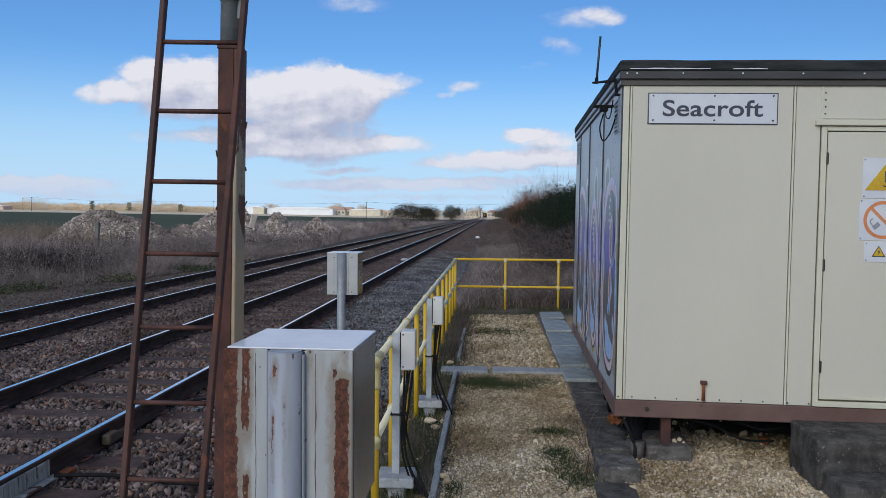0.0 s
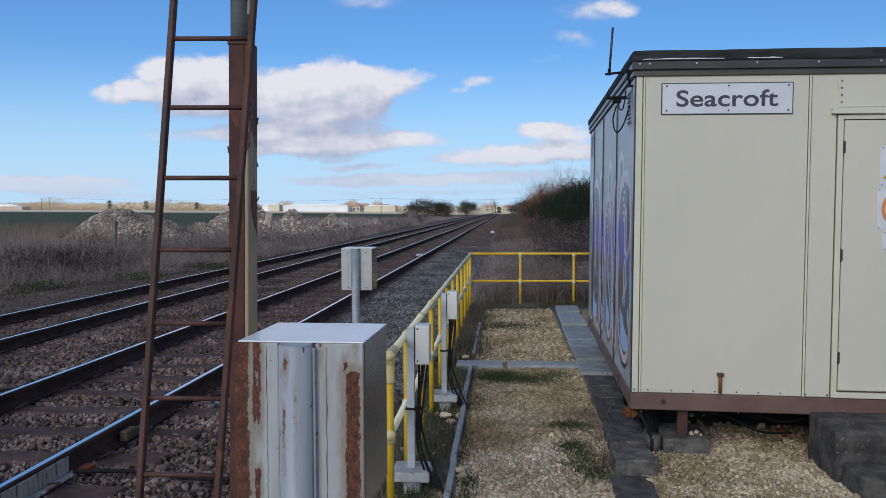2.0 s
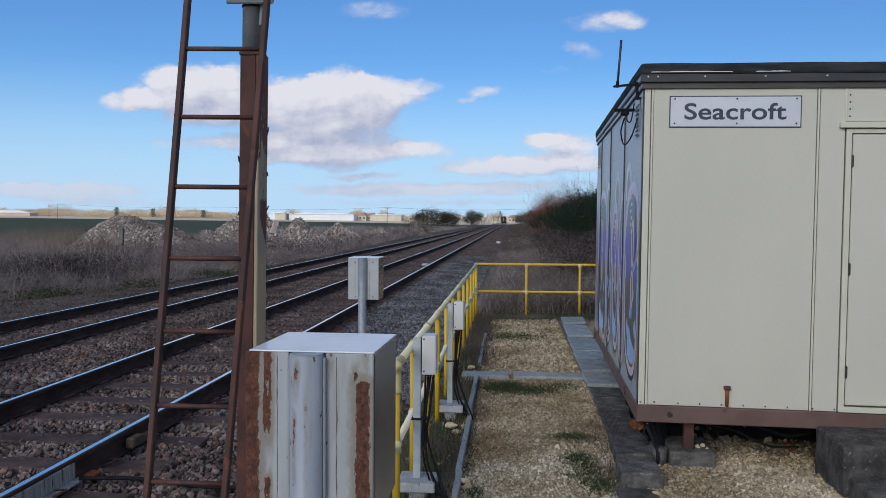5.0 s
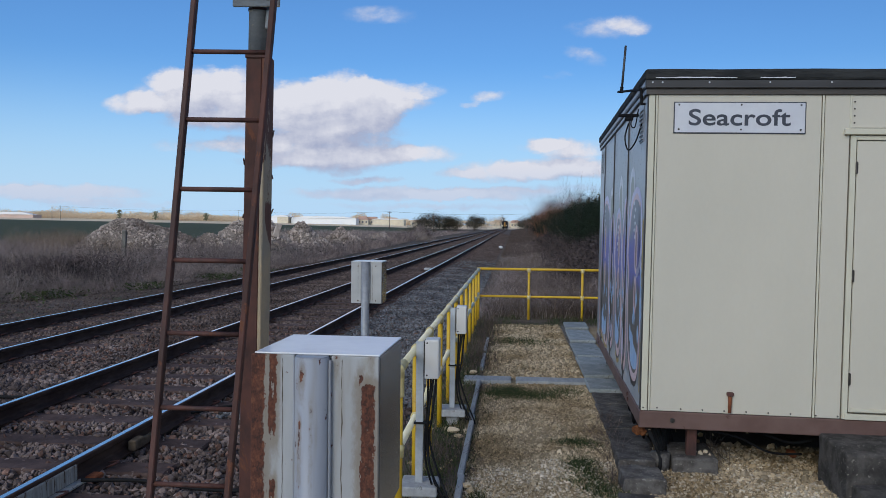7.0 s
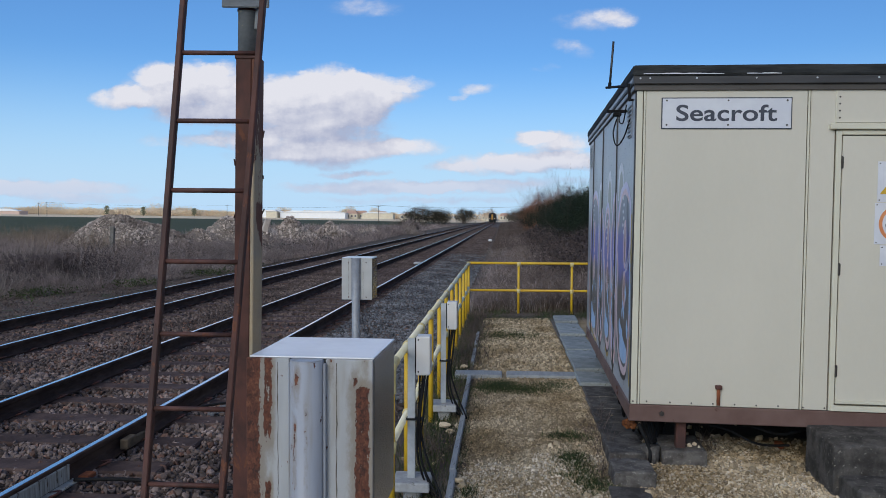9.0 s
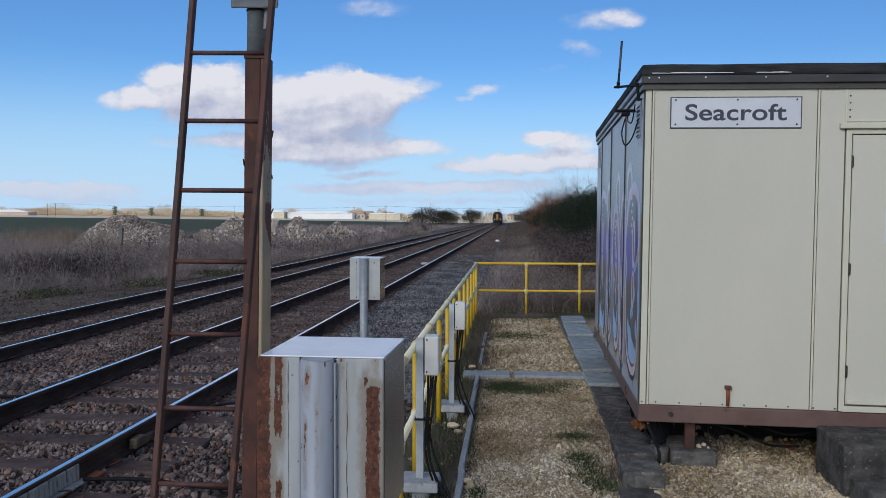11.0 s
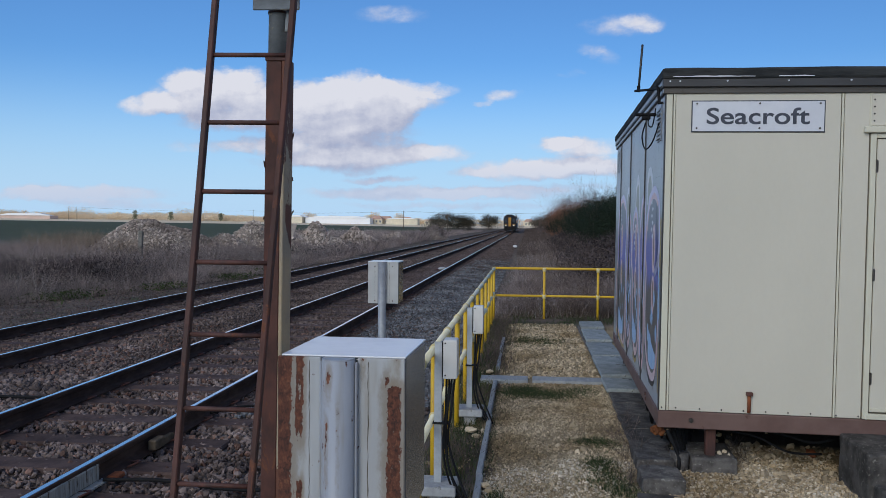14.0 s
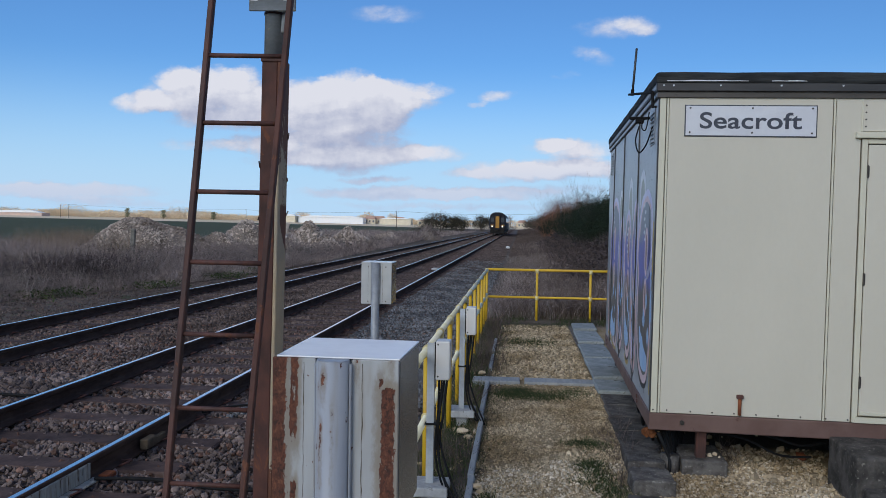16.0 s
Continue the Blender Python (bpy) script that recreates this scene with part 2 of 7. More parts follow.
def ground_material():
    m = bpy.data.materials.new("ground_soil_and_field")
    m.use_nodes = True
    n = Nodes(m.node_tree)
    bsdf = m.node_tree.nodes["Principled BSDF"]
    co = n.add("ShaderNodeNewGeometry").outputs["Position"]
    x, y, z = n.add("ShaderNodeSeparateXYZ", [co]).outputs
    wob = n.math("MULTIPLY", n.math("SUBTRACT", n.noise(co, 0.9, 3.0).outputs["Fac"], 0.5), 1.2)
    xs = n.math("ADD", x, wob)
    fine = n.noise(co, 28.0, 4.0, 0.7).outputs["Fac"]
    big = n.noise(co, 1.3, 5.0, 0.6).outputs["Fac"]
    # dead grass and soil
    c = n.mix(n.ramp(big, 0.35, 0.65), (0.088, 0.068, 0.055), (0.155, 0.120, 0.096))
    c = n.mix(n.ramp(n.noise(co, 2.6, 4.0).outputs["Fac"], 0.56, 0.66, 0.0, 0.7), c, (0.05, 0.075, 0.025))
    # cream limestone path and yard
    path = n.mix(n.ramp(big, 0.3, 0.7), (0.262, 0.194, 0.108), (0.385, 0.302, 0.187))
    on = n.math("MULTIPLY", n.math("MULTIPLY", n.ramp(xs, -0.55, -0.25), n.ramp(xs, 8.0, 6.5)), n.ramp(y, 15.2, 14.4))
    c = n.mix(on, c, path)
    # ground darkened below the hut: its shade painted into the colour
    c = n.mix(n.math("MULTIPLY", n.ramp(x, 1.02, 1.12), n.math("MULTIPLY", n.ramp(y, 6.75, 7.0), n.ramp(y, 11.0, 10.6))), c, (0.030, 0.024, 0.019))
    # ballast
    ballast = n.mix(n.ramp(fine, 0.3, 0.7), (0.060, 0.048, 0.041), (0.165, 0.132, 0.112))
    band = n.math("MULTIPLY", n.ramp(xs, -9.6, -9.0), n.ramp(xs, -0.75, -1.2))
    c = n.mix(band, c, ballast)
    four = n.mix(n.ramp(fine, 0.3, 0.7), (0.036, 0.027, 0.022), (0.11, 0.083, 0.067))
    for lo, hi in ((-4.9, -2.6), (-8.3, -6.0)):
        c = n.mix(n.math("MULTIPLY", n.ramp(x, lo - 0.2, lo + 0.1), n.ramp(x, hi + 0.2, hi - 0.1)), c, four)
    grey = n.mix(n.ramp(fine, 0.3, 0.7), (0.052, 0.053, 0.057), (0.135, 0.137, 0.142))
    c = n.mix(n.math("MULTIPLY", n.math("MULTIPLY", n.ramp(xs, -2.9, -2.5), n.ramp(xs, -0.75, -1.1)), n.math("MULTIPLY", n.ramp(y, 5.5, 8.0), n.ramp(y, 46.0, 20.0))), c, grey)
    # green field, then distant stubble with full sunlight put into its colour
    field = n.mix(n.noise(co, 0.05, 3.0).outputs["Fac"], (0.060, 0.072, 0.040), (0.090, 0.099, 0.058))
    c = n.mix(n.math("MULTIPLY", n.ramp(xs, -24.0, -36.0), n.ramp(y, 40.0, 55.0)), c, field)
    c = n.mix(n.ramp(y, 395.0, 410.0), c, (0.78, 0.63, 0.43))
    c = n.mix(0.45, c, n.mix(fine, (0.45, 0.45, 0.45), (1.55, 1.55, 1.55)), "MULTIPLY")
    links = m.node_tree.links
    links.new(c, bsdf.inputs["Base Color"])
    bsdf.inputs["Roughness"].default_value = 0.95
    bsdf.inputs["Specular IOR Level"].default_value = 0.15
    links.new(n.add("ShaderNodeBump", {"Strength": 0.8, "Distance": 0.03, "Height": fine}).outputs[0], bsdf.inputs["Normal"])
    return m


def band_rust_material(name, paint, paint2, bands):
    """White paint with long rust patches down given strips of local x."""
    m = bpy.data.materials.new(name)
    m.use_nodes = True
    n = Nodes(m.node_tree)
    bsdf = m.node_tree.nodes["Principled BSDF"]
    co = n.add("ShaderNodeTexCoord").outputs["Object"]
    x, y, z = n.add("ShaderNodeSeparateXYZ", [co]).outputs
    big = n.noise(n.vec("MULTIPLY", co, (1, 1, 0.25)), 9.0, 4.0, 0.6).outputs["Fac"]
    fine = n.noise(co, 90.0, 4.0, 0.65).outputs["Fac"]
    edge = n.noise(n.vec("MULTIPLY", co, (1, 1, 0.5)), 70.0, 6.0, 0.75).outputs["Fac"]
    c = n.mix(n.ramp(big, 0.35, 0.7), paint, paint2)
    c = n.mix(n.ramp(n.noise(n.vec("MULTIPLY", co, (1, 1, 0.12)), 30.0, 3.0).outputs["Fac"], 0.50, 0.72, 0.0, 0.38), c, (0.26, 0.22, 0.15))
    wander = n.math("MULTIPLY", n.math("SUBTRACT", n.noise(n.vec("MULTIPLY", co, (0.4, 1, 1)), 17.0, 3.0, 0.6).outputs["Fac"], 0.5), 0.011)
    mask = mask_soft = None
    for centre, half, strength, top, foot in bands:
        d = n.math("ABSOLUTE", n.math("ADD", n.math("SUBTRACT", x, centre), wander))
        inside = n.math("MULTIPLY", n.ramp(d, half * 1.5, half * 0.5, 0.0, strength), n.math("MULTIPLY", n.ramp(z, top + 0.012, top - 0.012), n.ramp(z, foot - 0.03, foot + 0.03)))
        s = n.ramp(n.math("ADD", inside, n.math("MULTIPLY", n.math("SUBTRACT", edge, 0.5), 2.0)), 0.50, 0.58)
        mask = s if mask is None else n.math("MAXIMUM", mask, s)
        wide = n.math("MULTIPLY", n.ramp(d, half * 2.9, half * 0.7, 0.0, strength), n.math("MULTIPLY", n.ramp(z, top + 0.05, top - 0.01), n.ramp(z, foot - 0.10, foot + 0.01)))
        mask_soft = wide if mask_soft is None else n.math("MAXIMUM", mask_soft, wide)
    flakes = n.ramp(n.noise(n.vec("MULTIPLY", co, (1, 1, 0.6)), 30.0, 4.0, 0.7).outputs["Fac"], 0.69, 0.72)
    mask = n.math("MAXIMUM", mask, flakes)
    halo = n.ramp(n.math("ADD", mask_soft, n.math("MULTIPLY", n.math("SUBTRACT", edge, 0.5), 0.9)), 0.10, 0.75, 0.0, 0.65)
    c = n.mix(halo, c, (0.19, 0.140, 0.080))
    mottle = n.noise(n.vec("MULTIPLY", co, (1, 1, 0.7)), 75.0, 6.0, 0.72).outputs["Fac"]
    rust = n.mix(n.ramp(edge, 0.35, 0.7), (0.062, 0.024, 0.016), (0.150, 0.052, 0.028))
    rust = n.mix(n.ramp(mottle, 0.52, 0.64, 0.0, 0.6), rust, (0.215, 0.085, 0.045))
    rust = n.mix(n.ramp(mottle, 0.47, 0.38, 0.0, 0.8), rust, (0.034, 0.016, 0.013))
    rust = n.mix(0.6, rust, n.mix(fine, (0.5, 0.5, 0.5), (1.5, 1.5, 1.5)), "MULTIPLY")
    c = n.mix(mask, c, rust)
    links = m.node_tree.links
    links.new(c, bsdf.inputs["Base Color"])
    links.new(n.ramp(mask, 0.0, 1.0, 0.42, 0.9), bsdf.inputs["Roughness"])
    h = n.math("ADD", n.math("MULTIPLY", mask, -0.4), n.math("MULTIPLY", fine, 0.25))
    links.new(n.add("ShaderNodeBump", {"Strength": 0.5, "Distance": 0.004, "Height": h}).outputs[0], bsdf.inputs["Normal"])
    return m


def graffiti_material(name, low, mid, high):
    """Spray paint that fades from one colour to the next up the wall."""
    m = bpy.data.materials.new(name)
    m.use_nodes = True
    n = Nodes(m.node_tree)
    bsdf = m.node_tree.nodes["Principled BSDF"]
    co = n.add("ShaderNodeTexCoord").outputs["Object"]
    z = n.add("ShaderNodeSeparateXYZ", [co]).outputs[2]
    cloudy = n.noise(co, 4.0, 4.0, 0.6).outputs["Fac"]
    z = n.math("ADD", z, n.math("MULTIPLY", n.math("SUBTRACT", cloudy, 0.5), 0.35))
    c = n.mix(n.ramp(z, 0.93, 1.10), low, mid)
    c = n.mix(n.ramp(z, 1.33, 1.50), c, high)
    c = n.mix(0.4, c, n.mix(n.noise(co, 60.0, 3.0).outputs["Fac"], (0.6, 0.6, 0.6), (1.4, 1.4, 1.4)), "MULTIPLY")
    m.node_tree.links.new(c, bsdf.inputs["Base Color"])
    bsdf.inputs["Roughness"].default_value = 0.45
    return m


def peeling_material(name, bare_above):
    """Cream paint that has peeled to rust, more and more towards the top."""
    m = bpy.data.materials.new(name)
    m.use_nodes = True
    n = Nodes(m.node_tree)
    bsdf = m.node_tree.nodes["Principled BSDF"]
    co = n.add("ShaderNodeTexCoord").outputs["Object"]
    y, z = n.add("ShaderNodeSeparateXYZ", [co]).outputs[1:]
    ragged = n.noise(n.vec("MULTIPLY", co, (1, 1, 0.35)), 16.0, 5.0, 0.7).outputs["Fac"]
    fine = n.noise(co, 80.0, 4.0, 0.65).outputs["Fac"]
    grow = n.math("ADD", n.ramp(z, bare_above - 0.9, bare_above + 0.35, 0.0, 0.62, False), ragged)
    mask = n.ramp(grow, 0.66, 0.70)
    # a long torn strip below the bare length, and a rusted foot
    torn = n.math("ADD", n.math("SUBTRACT", y, n.ramp(z, 1.63, 1.85, 0.098, -0.015)), n.math("MULTIPLY", n.math("SUBTRACT", fine, 0.5), 0.05))
    torn = n.math("MULTIPLY", n.ramp(torn, -0.001, 0.001), n.ramp(n.math("ADD", z, n.math("MULTIPLY", fine, 0.08)), 1.95, 1.94))
    foot = n.math("MULTIPLY", n.ramp(n.math("ADD", z, n.math("MULTIPLY", fine, 0.3)), 0.84, 0.82), n.ramp(n.math("ADD", y, n.math("MULTIPLY", ragged, 0.08)), 0.03, 0.02))
    mask = n.math("MAXIMUM", mask, n.math("MAXIMUM", torn, foot))
    paint = n.mix(n.ramp(n.noise(co, 5.0, 4.0).outputs["Fac"], 0.35, 0.65), (0.44, 0.34, 0.215), (0.35, 0.29, 0.21))
    rust = n.mix(ragged, (0.065, 0.025, 0.016), (0.19, 0.075, 0.040))
    c = n.mix(0.35, n.mix(mask, paint, rust), n.mix(fine, (0.5, 0.5, 0.5), (1.5, 1.5, 1.5)), "MULTIPLY")
    links = m.node_tree.links
    links.new(c, bsdf.inputs["Base Color"])
    bsdf.inputs["Roughness"].default_value = 0.75
    h = n.math("ADD", n.math("MULTIPLY", mask, -0.5), n.math("MULTIPLY", fine, 0.3))
    links.new(n.add("ShaderNodeBump", {"Strength": 0.6, "Distance": 0.004, "Height": h}).outputs[0], bsdf.inputs["Normal"])
    return m


GROUND = ground_material()
RUST = material("rusted_steel", (0.046, 0.019, 0.014), (0.105, 0.038, 0.026), 0.75, 0.0, 7, 0.5, ((0.155, 0.062, 0.035), 0.60, 14), stretch=(1, 1, 0.5), depth=0.003)
RUST_DARK = material("dark_rusted_iron", (0.050, 0.021, 0.016), (0.096, 0.037, 0.027), 0.7, 0.0, 10, 0.5, ((0.125, 0.05, 0.03), 0.63, 16), stretch=(1, 1, 0.4), depth=0.003)
POST_PAINT = peeling_material("peeling_cream_paint", 2.72)
GREY_PAINT = material("weathered_grey_paint", (0.17, 0.19, 0.205), (0.235, 0.255, 0.265), 0.6, 0.0, 6, 0.3, ((0.46, 0.43, 0.34), 0.60, 9), stretch=(1, 1, 1.8))
GALV = material("galvanised_steel", (0.44, 0.465, 0.485), (0.54, 0.565, 0.585), 0.5, 0.25, 12, 0.2, depth=0.002, speck=0.18)
GALV_DULL = material("dull_grey_galvanised_steel", (0.24, 0.255, 0.275), (0.31, 0.325, 0.345), 0.5, 0.2, 12, 0.2, depth=0.002, speck=0.2)
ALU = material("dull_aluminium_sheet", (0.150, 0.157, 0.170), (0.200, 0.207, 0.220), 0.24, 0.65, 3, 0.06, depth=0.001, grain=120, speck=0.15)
BOX_PAINT = band_rust_material("rust_streaked_white_paint", (0.43, 0.440, 0.445), (0.355, 0.362, 0.365), (
    (0.005, 0.020, 0.97, 0.50, -0.2), (0.044, 0.011, 0.74, 0.42, 0.21), (0.044, 0.008, 0.70, 0.115, -0.2), (0.024, 0.010, 0.42, 0.42, -0.2),
    (0.276, 0.0185, 0.82, 0.350, -0.2), (0.260, 0.006, 0.66, 0.372, 0.33), (0.200, 0.005, 0.50, 0.42, 0.385), (0.285, 0.006, 0.50, 0.42, 0.395)))
BOX_POST_PAINT = band_rust_material("chipped_pale_grey_paint", (0.36, 0.38, 0.415), (0.30, 0.32, 0.355), (
    (0.118, 0.005, 0.34, 0.5, -0.2), (0.150, 0.003, 0.36, 0.30, 0.1), (0.128, 0.006, 0.62, 0.385, 0.35), (0.122, 0.004, 0.55, 0.27, 0.14)))
BOX_TOP = material("bright_white_lid", (0.78, 0.79, 0.80), (0.66, 0.67, 0.69), 0.32, 0.0, 5, 0.12, depth=0.001, coat=0.3, speck=0.06)
PALE_BOX = material("pale_grey_enclosure", (0.70, 0.68, 0.64), (0.64, 0.62, 0.58), 0.45, 0.0, 5, 0.1, depth=0.001, speck=0.12)
GREY_BOX = material("weathered_grey_enclosure", (0.46, 0.46, 0.445), (0.40, 0.40, 0.39), 0.5, 0.0, 5, 0.1, depth=0.001, speck=0.15)
YELLOW = material("yellow_tube_paint", (0.66, 0.42, 0.018), (0.56, 0.34, 0.02), 0.5, 0.0, 5, 0.2, ((0.30, 0.17, 0.04), 0.67, 18), depth=0.002, speck=0.18)
# faded yellow, whitened further to stand in for reflected light on the rails
YELLOW_PALE = material("faded_yellow_tube_with_sheen", (0.76, 0.70, 0.42), (0.82, 0.79, 0.62), 0.58, 0.0, 4, 0.1, ((0.45, 0.33, 0.10), 0.72, 18), depth=0.002, speck=0.15)
CLAMP = material("cream_clamp_casting", (0.70, 0.60, 0.30), (0.62, 0.50, 0.20), 0.55, 0.0, 9, 0.2, depth=0.002, speck=0.18)
BLACK_RUBBER = material("black_cable_sheath", (0.008, 0.008, 0.009), (0.014, 0.014, 0.015), 0.8, 0.0, 9, 0.1)
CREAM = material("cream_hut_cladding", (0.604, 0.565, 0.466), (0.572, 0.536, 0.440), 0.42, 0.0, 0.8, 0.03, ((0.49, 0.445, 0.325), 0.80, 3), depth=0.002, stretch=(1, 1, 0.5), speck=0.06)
CREAM_TRIM = material("cream_trim", (0.635, 0.605, 0.475), (0.595, 0.565, 0.445), 0.4, 0.0, 2, 0.05, depth=0.002, speck=0.06)
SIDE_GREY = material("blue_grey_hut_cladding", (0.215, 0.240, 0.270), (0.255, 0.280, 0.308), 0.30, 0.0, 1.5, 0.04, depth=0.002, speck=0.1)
FASCIA = material("bronze_grey_fascia", (0.042, 0.041, 0.041), (0.060, 0.058, 0.058), 0.5, 0.2, 4, 0.12, depth=0.002, stretch=(0.4, 0.4, 3), speck=0.18)
FASCIA_LOW = material("lighter_bronze_fascia", (0.066, 0.058, 0.050), (0.088, 0.078, 0.067), 0.55, 0.1, 4, 0.1, depth=0.002, stretch=(0.4, 0.4, 3), speck=0.18)
FASCIA_SIDE = material("bright_grey_eaves_trim", (0.34, 0.36, 0.38), (0.26, 0.275, 0.29), 0.42, 0.5, 5, 0.1, depth=0.002, speck=0.18)
FELT = material("torn_roofing_felt", (0.022, 0.024, 0.025), (0.042, 0.044, 0.044), 0.9, 0.0, 9, 0.8, stretch=(0.5, 0.5, 2.5))
BASE_STEEL = material("red_oxide_base_frame", (0.125, 0.070, 0.056), (0.165, 0.100, 0.082), 0.6, 0.1, 3, 0.25, ((0.100, 0.048, 0.034), 0.68, 5), depth=0.003, speck=0.18)
SCREW = material("dark_screw_heads", (0.05, 0.045, 0.04), (0.09, 0.08, 0.07), 0.5, 0.6, 30, 0.0)
DARK_GAP = material("dark_shadow_gap", (0.10, 0.085, 0.065), (0.14, 0.12, 0.095), 0.8, 0.0, 20, 0.0)
SIGN_WHITE = material("enamel_white", (0.66, 0.67, 0.70), (0.60, 0.61, 0.65), 0.35, 0.0, 4, 0.05, ((0.45, 0.42, 0.38), 0.74, 14), depth=0.001, speck=0.06)
SIGN_INK = material("faded_navy_lettering", (0.040, 0.045, 0.062), (0.055, 0.06, 0.08), 0.45, 0.0, 8, 0.0)
SIGN_YELLOW = material("warning_yellow", (0.62, 0.40, 0.02), (0.55, 0.34, 0.02), 0.4, 0.0, 6, 0.0)
SIGN_RED = material("faded_red_orange_print", (0.66, 0.25, 0.09), (0.60, 0.21, 0.08), 0.4, 0.0, 6, 0.0)
SIGN_GREY = material("printed_grey", (0.20, 0.21, 0.24), (0.28, 0.29, 0.32), 0.4, 0.0, 6, 0.0)
CONCRETE = material("weathered_concrete", (0.155, 0.145, 0.125), (0.235, 0.225, 0.20), 0.9, 0.0, 5, 0.7, ((0.075, 0.078, 0.055), 0.60, 6), rand=0.12)
CONCRETE_DARK = material("damp_mossy_concrete", (0.062, 0.056, 0.051), (0.135, 0.124, 0.112), 0.9, 0.0, 9, 1.0, ((0.23, 0.22, 0.19), 0.60, 42), rand=0.30, depth=0.02)
STEP_CONCRETE = material("mossy_step_concrete", (0.040, 0.037, 0.034), (0.098, 0.090, 0.082), 0.9, 0.0, 7, 1.0, ((0.19, 0.18, 0.155), 0.60, 42), depth=0.02)
SLAB = material("grey_green_paving_slab", (0.205, 0.230, 0.228), (0.295, 0.315, 0.310), 0.85, 0.0, 5, 0.5, ((0.13, 0.135, 0.115), 0.60, 5), rand=0.20)
EDGE_BOARD = material("weathered_grey_edging", (0.28, 0.295, 0.295), (0.37, 0.38, 0.375), 0.8, 0.0, 6, 0.5, stretch=(1, 0.2, 1))
RUST_FOAM = material("orange_rust_crumbs", (0.21, 0.078, 0.028), (0.105, 0.040, 0.020), 0.95, 0.0, 30, 0.8, grain=120)
RAIL_STEEL = material("brown_rail_web", (0.055, 0.035, 0.028), (0.088, 0.058, 0.046), 0.95, 0.0, 9, 0.5, stretch=(1, 0.3, 1), depth=0.003, spec=0.08)
RAIL_HEAD = material("polished_rail_head", (0.98, 0.81, 0.70), (0.99, 0.85, 0.745), 0.18, 1.0, 9, 0.03, depth=0.001, stretch=(1, 0.1, 1), speck=0.1)
SLEEPER = material("brake_dusted_sleeper", (0.064, 0.042, 0.036), (0.108, 0.073, 0.062), 0.9, 0.0, 5, 0.6, rand=0.2)
JOINT = material("ribbed_pale_insulation", (0.42, 0.41, 0.375), (0.29, 0.275, 0.245), 0.8, 0.0, 6, 0.4, ((0.13, 0.095, 0.07), 0.57, 12), stretch=(1, 2, 0.4))
WOOD_END = material("old_timber_end", (0.16, 0.12, 0.08), (0.10, 0.075, 0.05), 0.9, 0.0, 9, 0.6)
STONE_DUSTY = material("brake_dusted_ballast", (0.076, 0.057, 0.050), (0.152, 0.116, 0.101), 0.9, 0.0, 0.9, 0.4, island=0.45, world=True, grain=60)
STONE_RED = material("reddish_granite_ballast", (0.120, 0.066, 0.050), (0.215, 0.132, 0.102), 0.9, 0.0, 0.9, 0.4, island=0.5, world=True, grain=60)
STONE_BALLAST = material("granite_ballast", (0.094, 0.072, 0.065), (0.205, 0.160, 0.143), 0.9, 0.0, 0.9, 0.4, island=0.6, world=True, grain=60)
STONE_CESS = material("brown_cess_gravel", (0.074, 0.056, 0.049), (0.138, 0.106, 0.092), 0.9, 0.0, 0.9, 0.4, island=0.4, world=True, grain=60)
STONE_BLUE = material("fresh_blue_grey_ballast", (0.082, 0.086, 0.094), (0.162, 0.166, 0.174), 0.85, 0.0, 0.9, 0.4, island=0.7, world=True, grain=60)
STONE_CREAM = material("cream_limestone_chippings", (0.250, 0.186, 0.107), (0.460, 0.374, 0.254), 0.9, 0.0, 1.3, 0.4, island=0.55, world=True, grain=70)
STONE_PALE = material("pale_limestone_chippings", (0.40, 0.335, 0.24), (0.60, 0.53, 0.42), 0.9, 0.0, 1.3, 0.4, island=0.4, world=True, grain=70)
RUBBLE = material("broken_concrete_rubble", (0.270, 0.218, 0.184), (0.520, 0.440, 0.378), 0.95, 0.0, 0.5, 0.4, island=0.4, world=True, grain=9)
RUBBLE_SOIL = material("rubble_dust_and_soil", (0.150, 0.122, 0.102), (0.275, 0.235, 0.200), 0.95, 0.0, 1.6, 0.8, world=True, grain=14, depth=0.1)
GRASS_DRY = material("dead_straw_grass", (0.125, 0.092, 0.062), (0.24, 0.185, 0.115), 0.9, 0.0, 0.5, 0.0, island=0.5, world=True, grain=3)
GRASS_BROWN = material("brown_winter_stalks", (0.080, 0.062, 0.055), (0.155, 0.118, 0.098), 0.9, 0.0, 0.4, 0.0, island=0.5, world=True, grain=3)
GRASS_GREY = material("purple_grey_dead_growth", (0.208, 0.168, 0.156), (0.365, 0.298, 0.272), 0.9, 0.0, 0.25, 0.0, island=0.5, world=True, grain=3)
STEM_PALE = material("pale_bleached_stems", (0.25, 0.215, 0.195), (0.38, 0.335, 0.30), 0.85, 0.0, 0.5, 0.0, island=0.4, world=True, grain=3)
FOOT_CONC = material("pale_cast_concrete", (0.33, 0.335, 0.335), (0.43, 0.435, 0.43), 0.8, 0.0, 9, 0.4, ((0.22, 0.21, 0.18), 0.62, 14), depth=0.004)
REED = material("pale_brown_reeds", (0.185, 0.138, 0.104), (0.310, 0.244, 0.180), 0.9, 0.0, 0.3, 0.0, island=0.4, world=True, grain=3)
GRASS_GREEN = material("short_green_grass", (0.036, 0.054, 0.020), (0.072, 0.090, 0.036), 0.85, 0.0, 0.8, 0.0, island=0.5, world=True, grain=4)
BRAMBLE = material("dark_bramble_leaves", (0.080, 0.074, 0.070), (0.190, 0.166, 0.155), 0.8, 0.0, 0.5, 0.0, island=0.8, world=True, grain=3)
BRAMBLE_STEM = material("bramble_stems", (0.165, 0.132, 0.124), (0.290, 0.240, 0.218), 0.8, 0.0, 0.8, 0.0, island=0.5, world=True, grain=3)
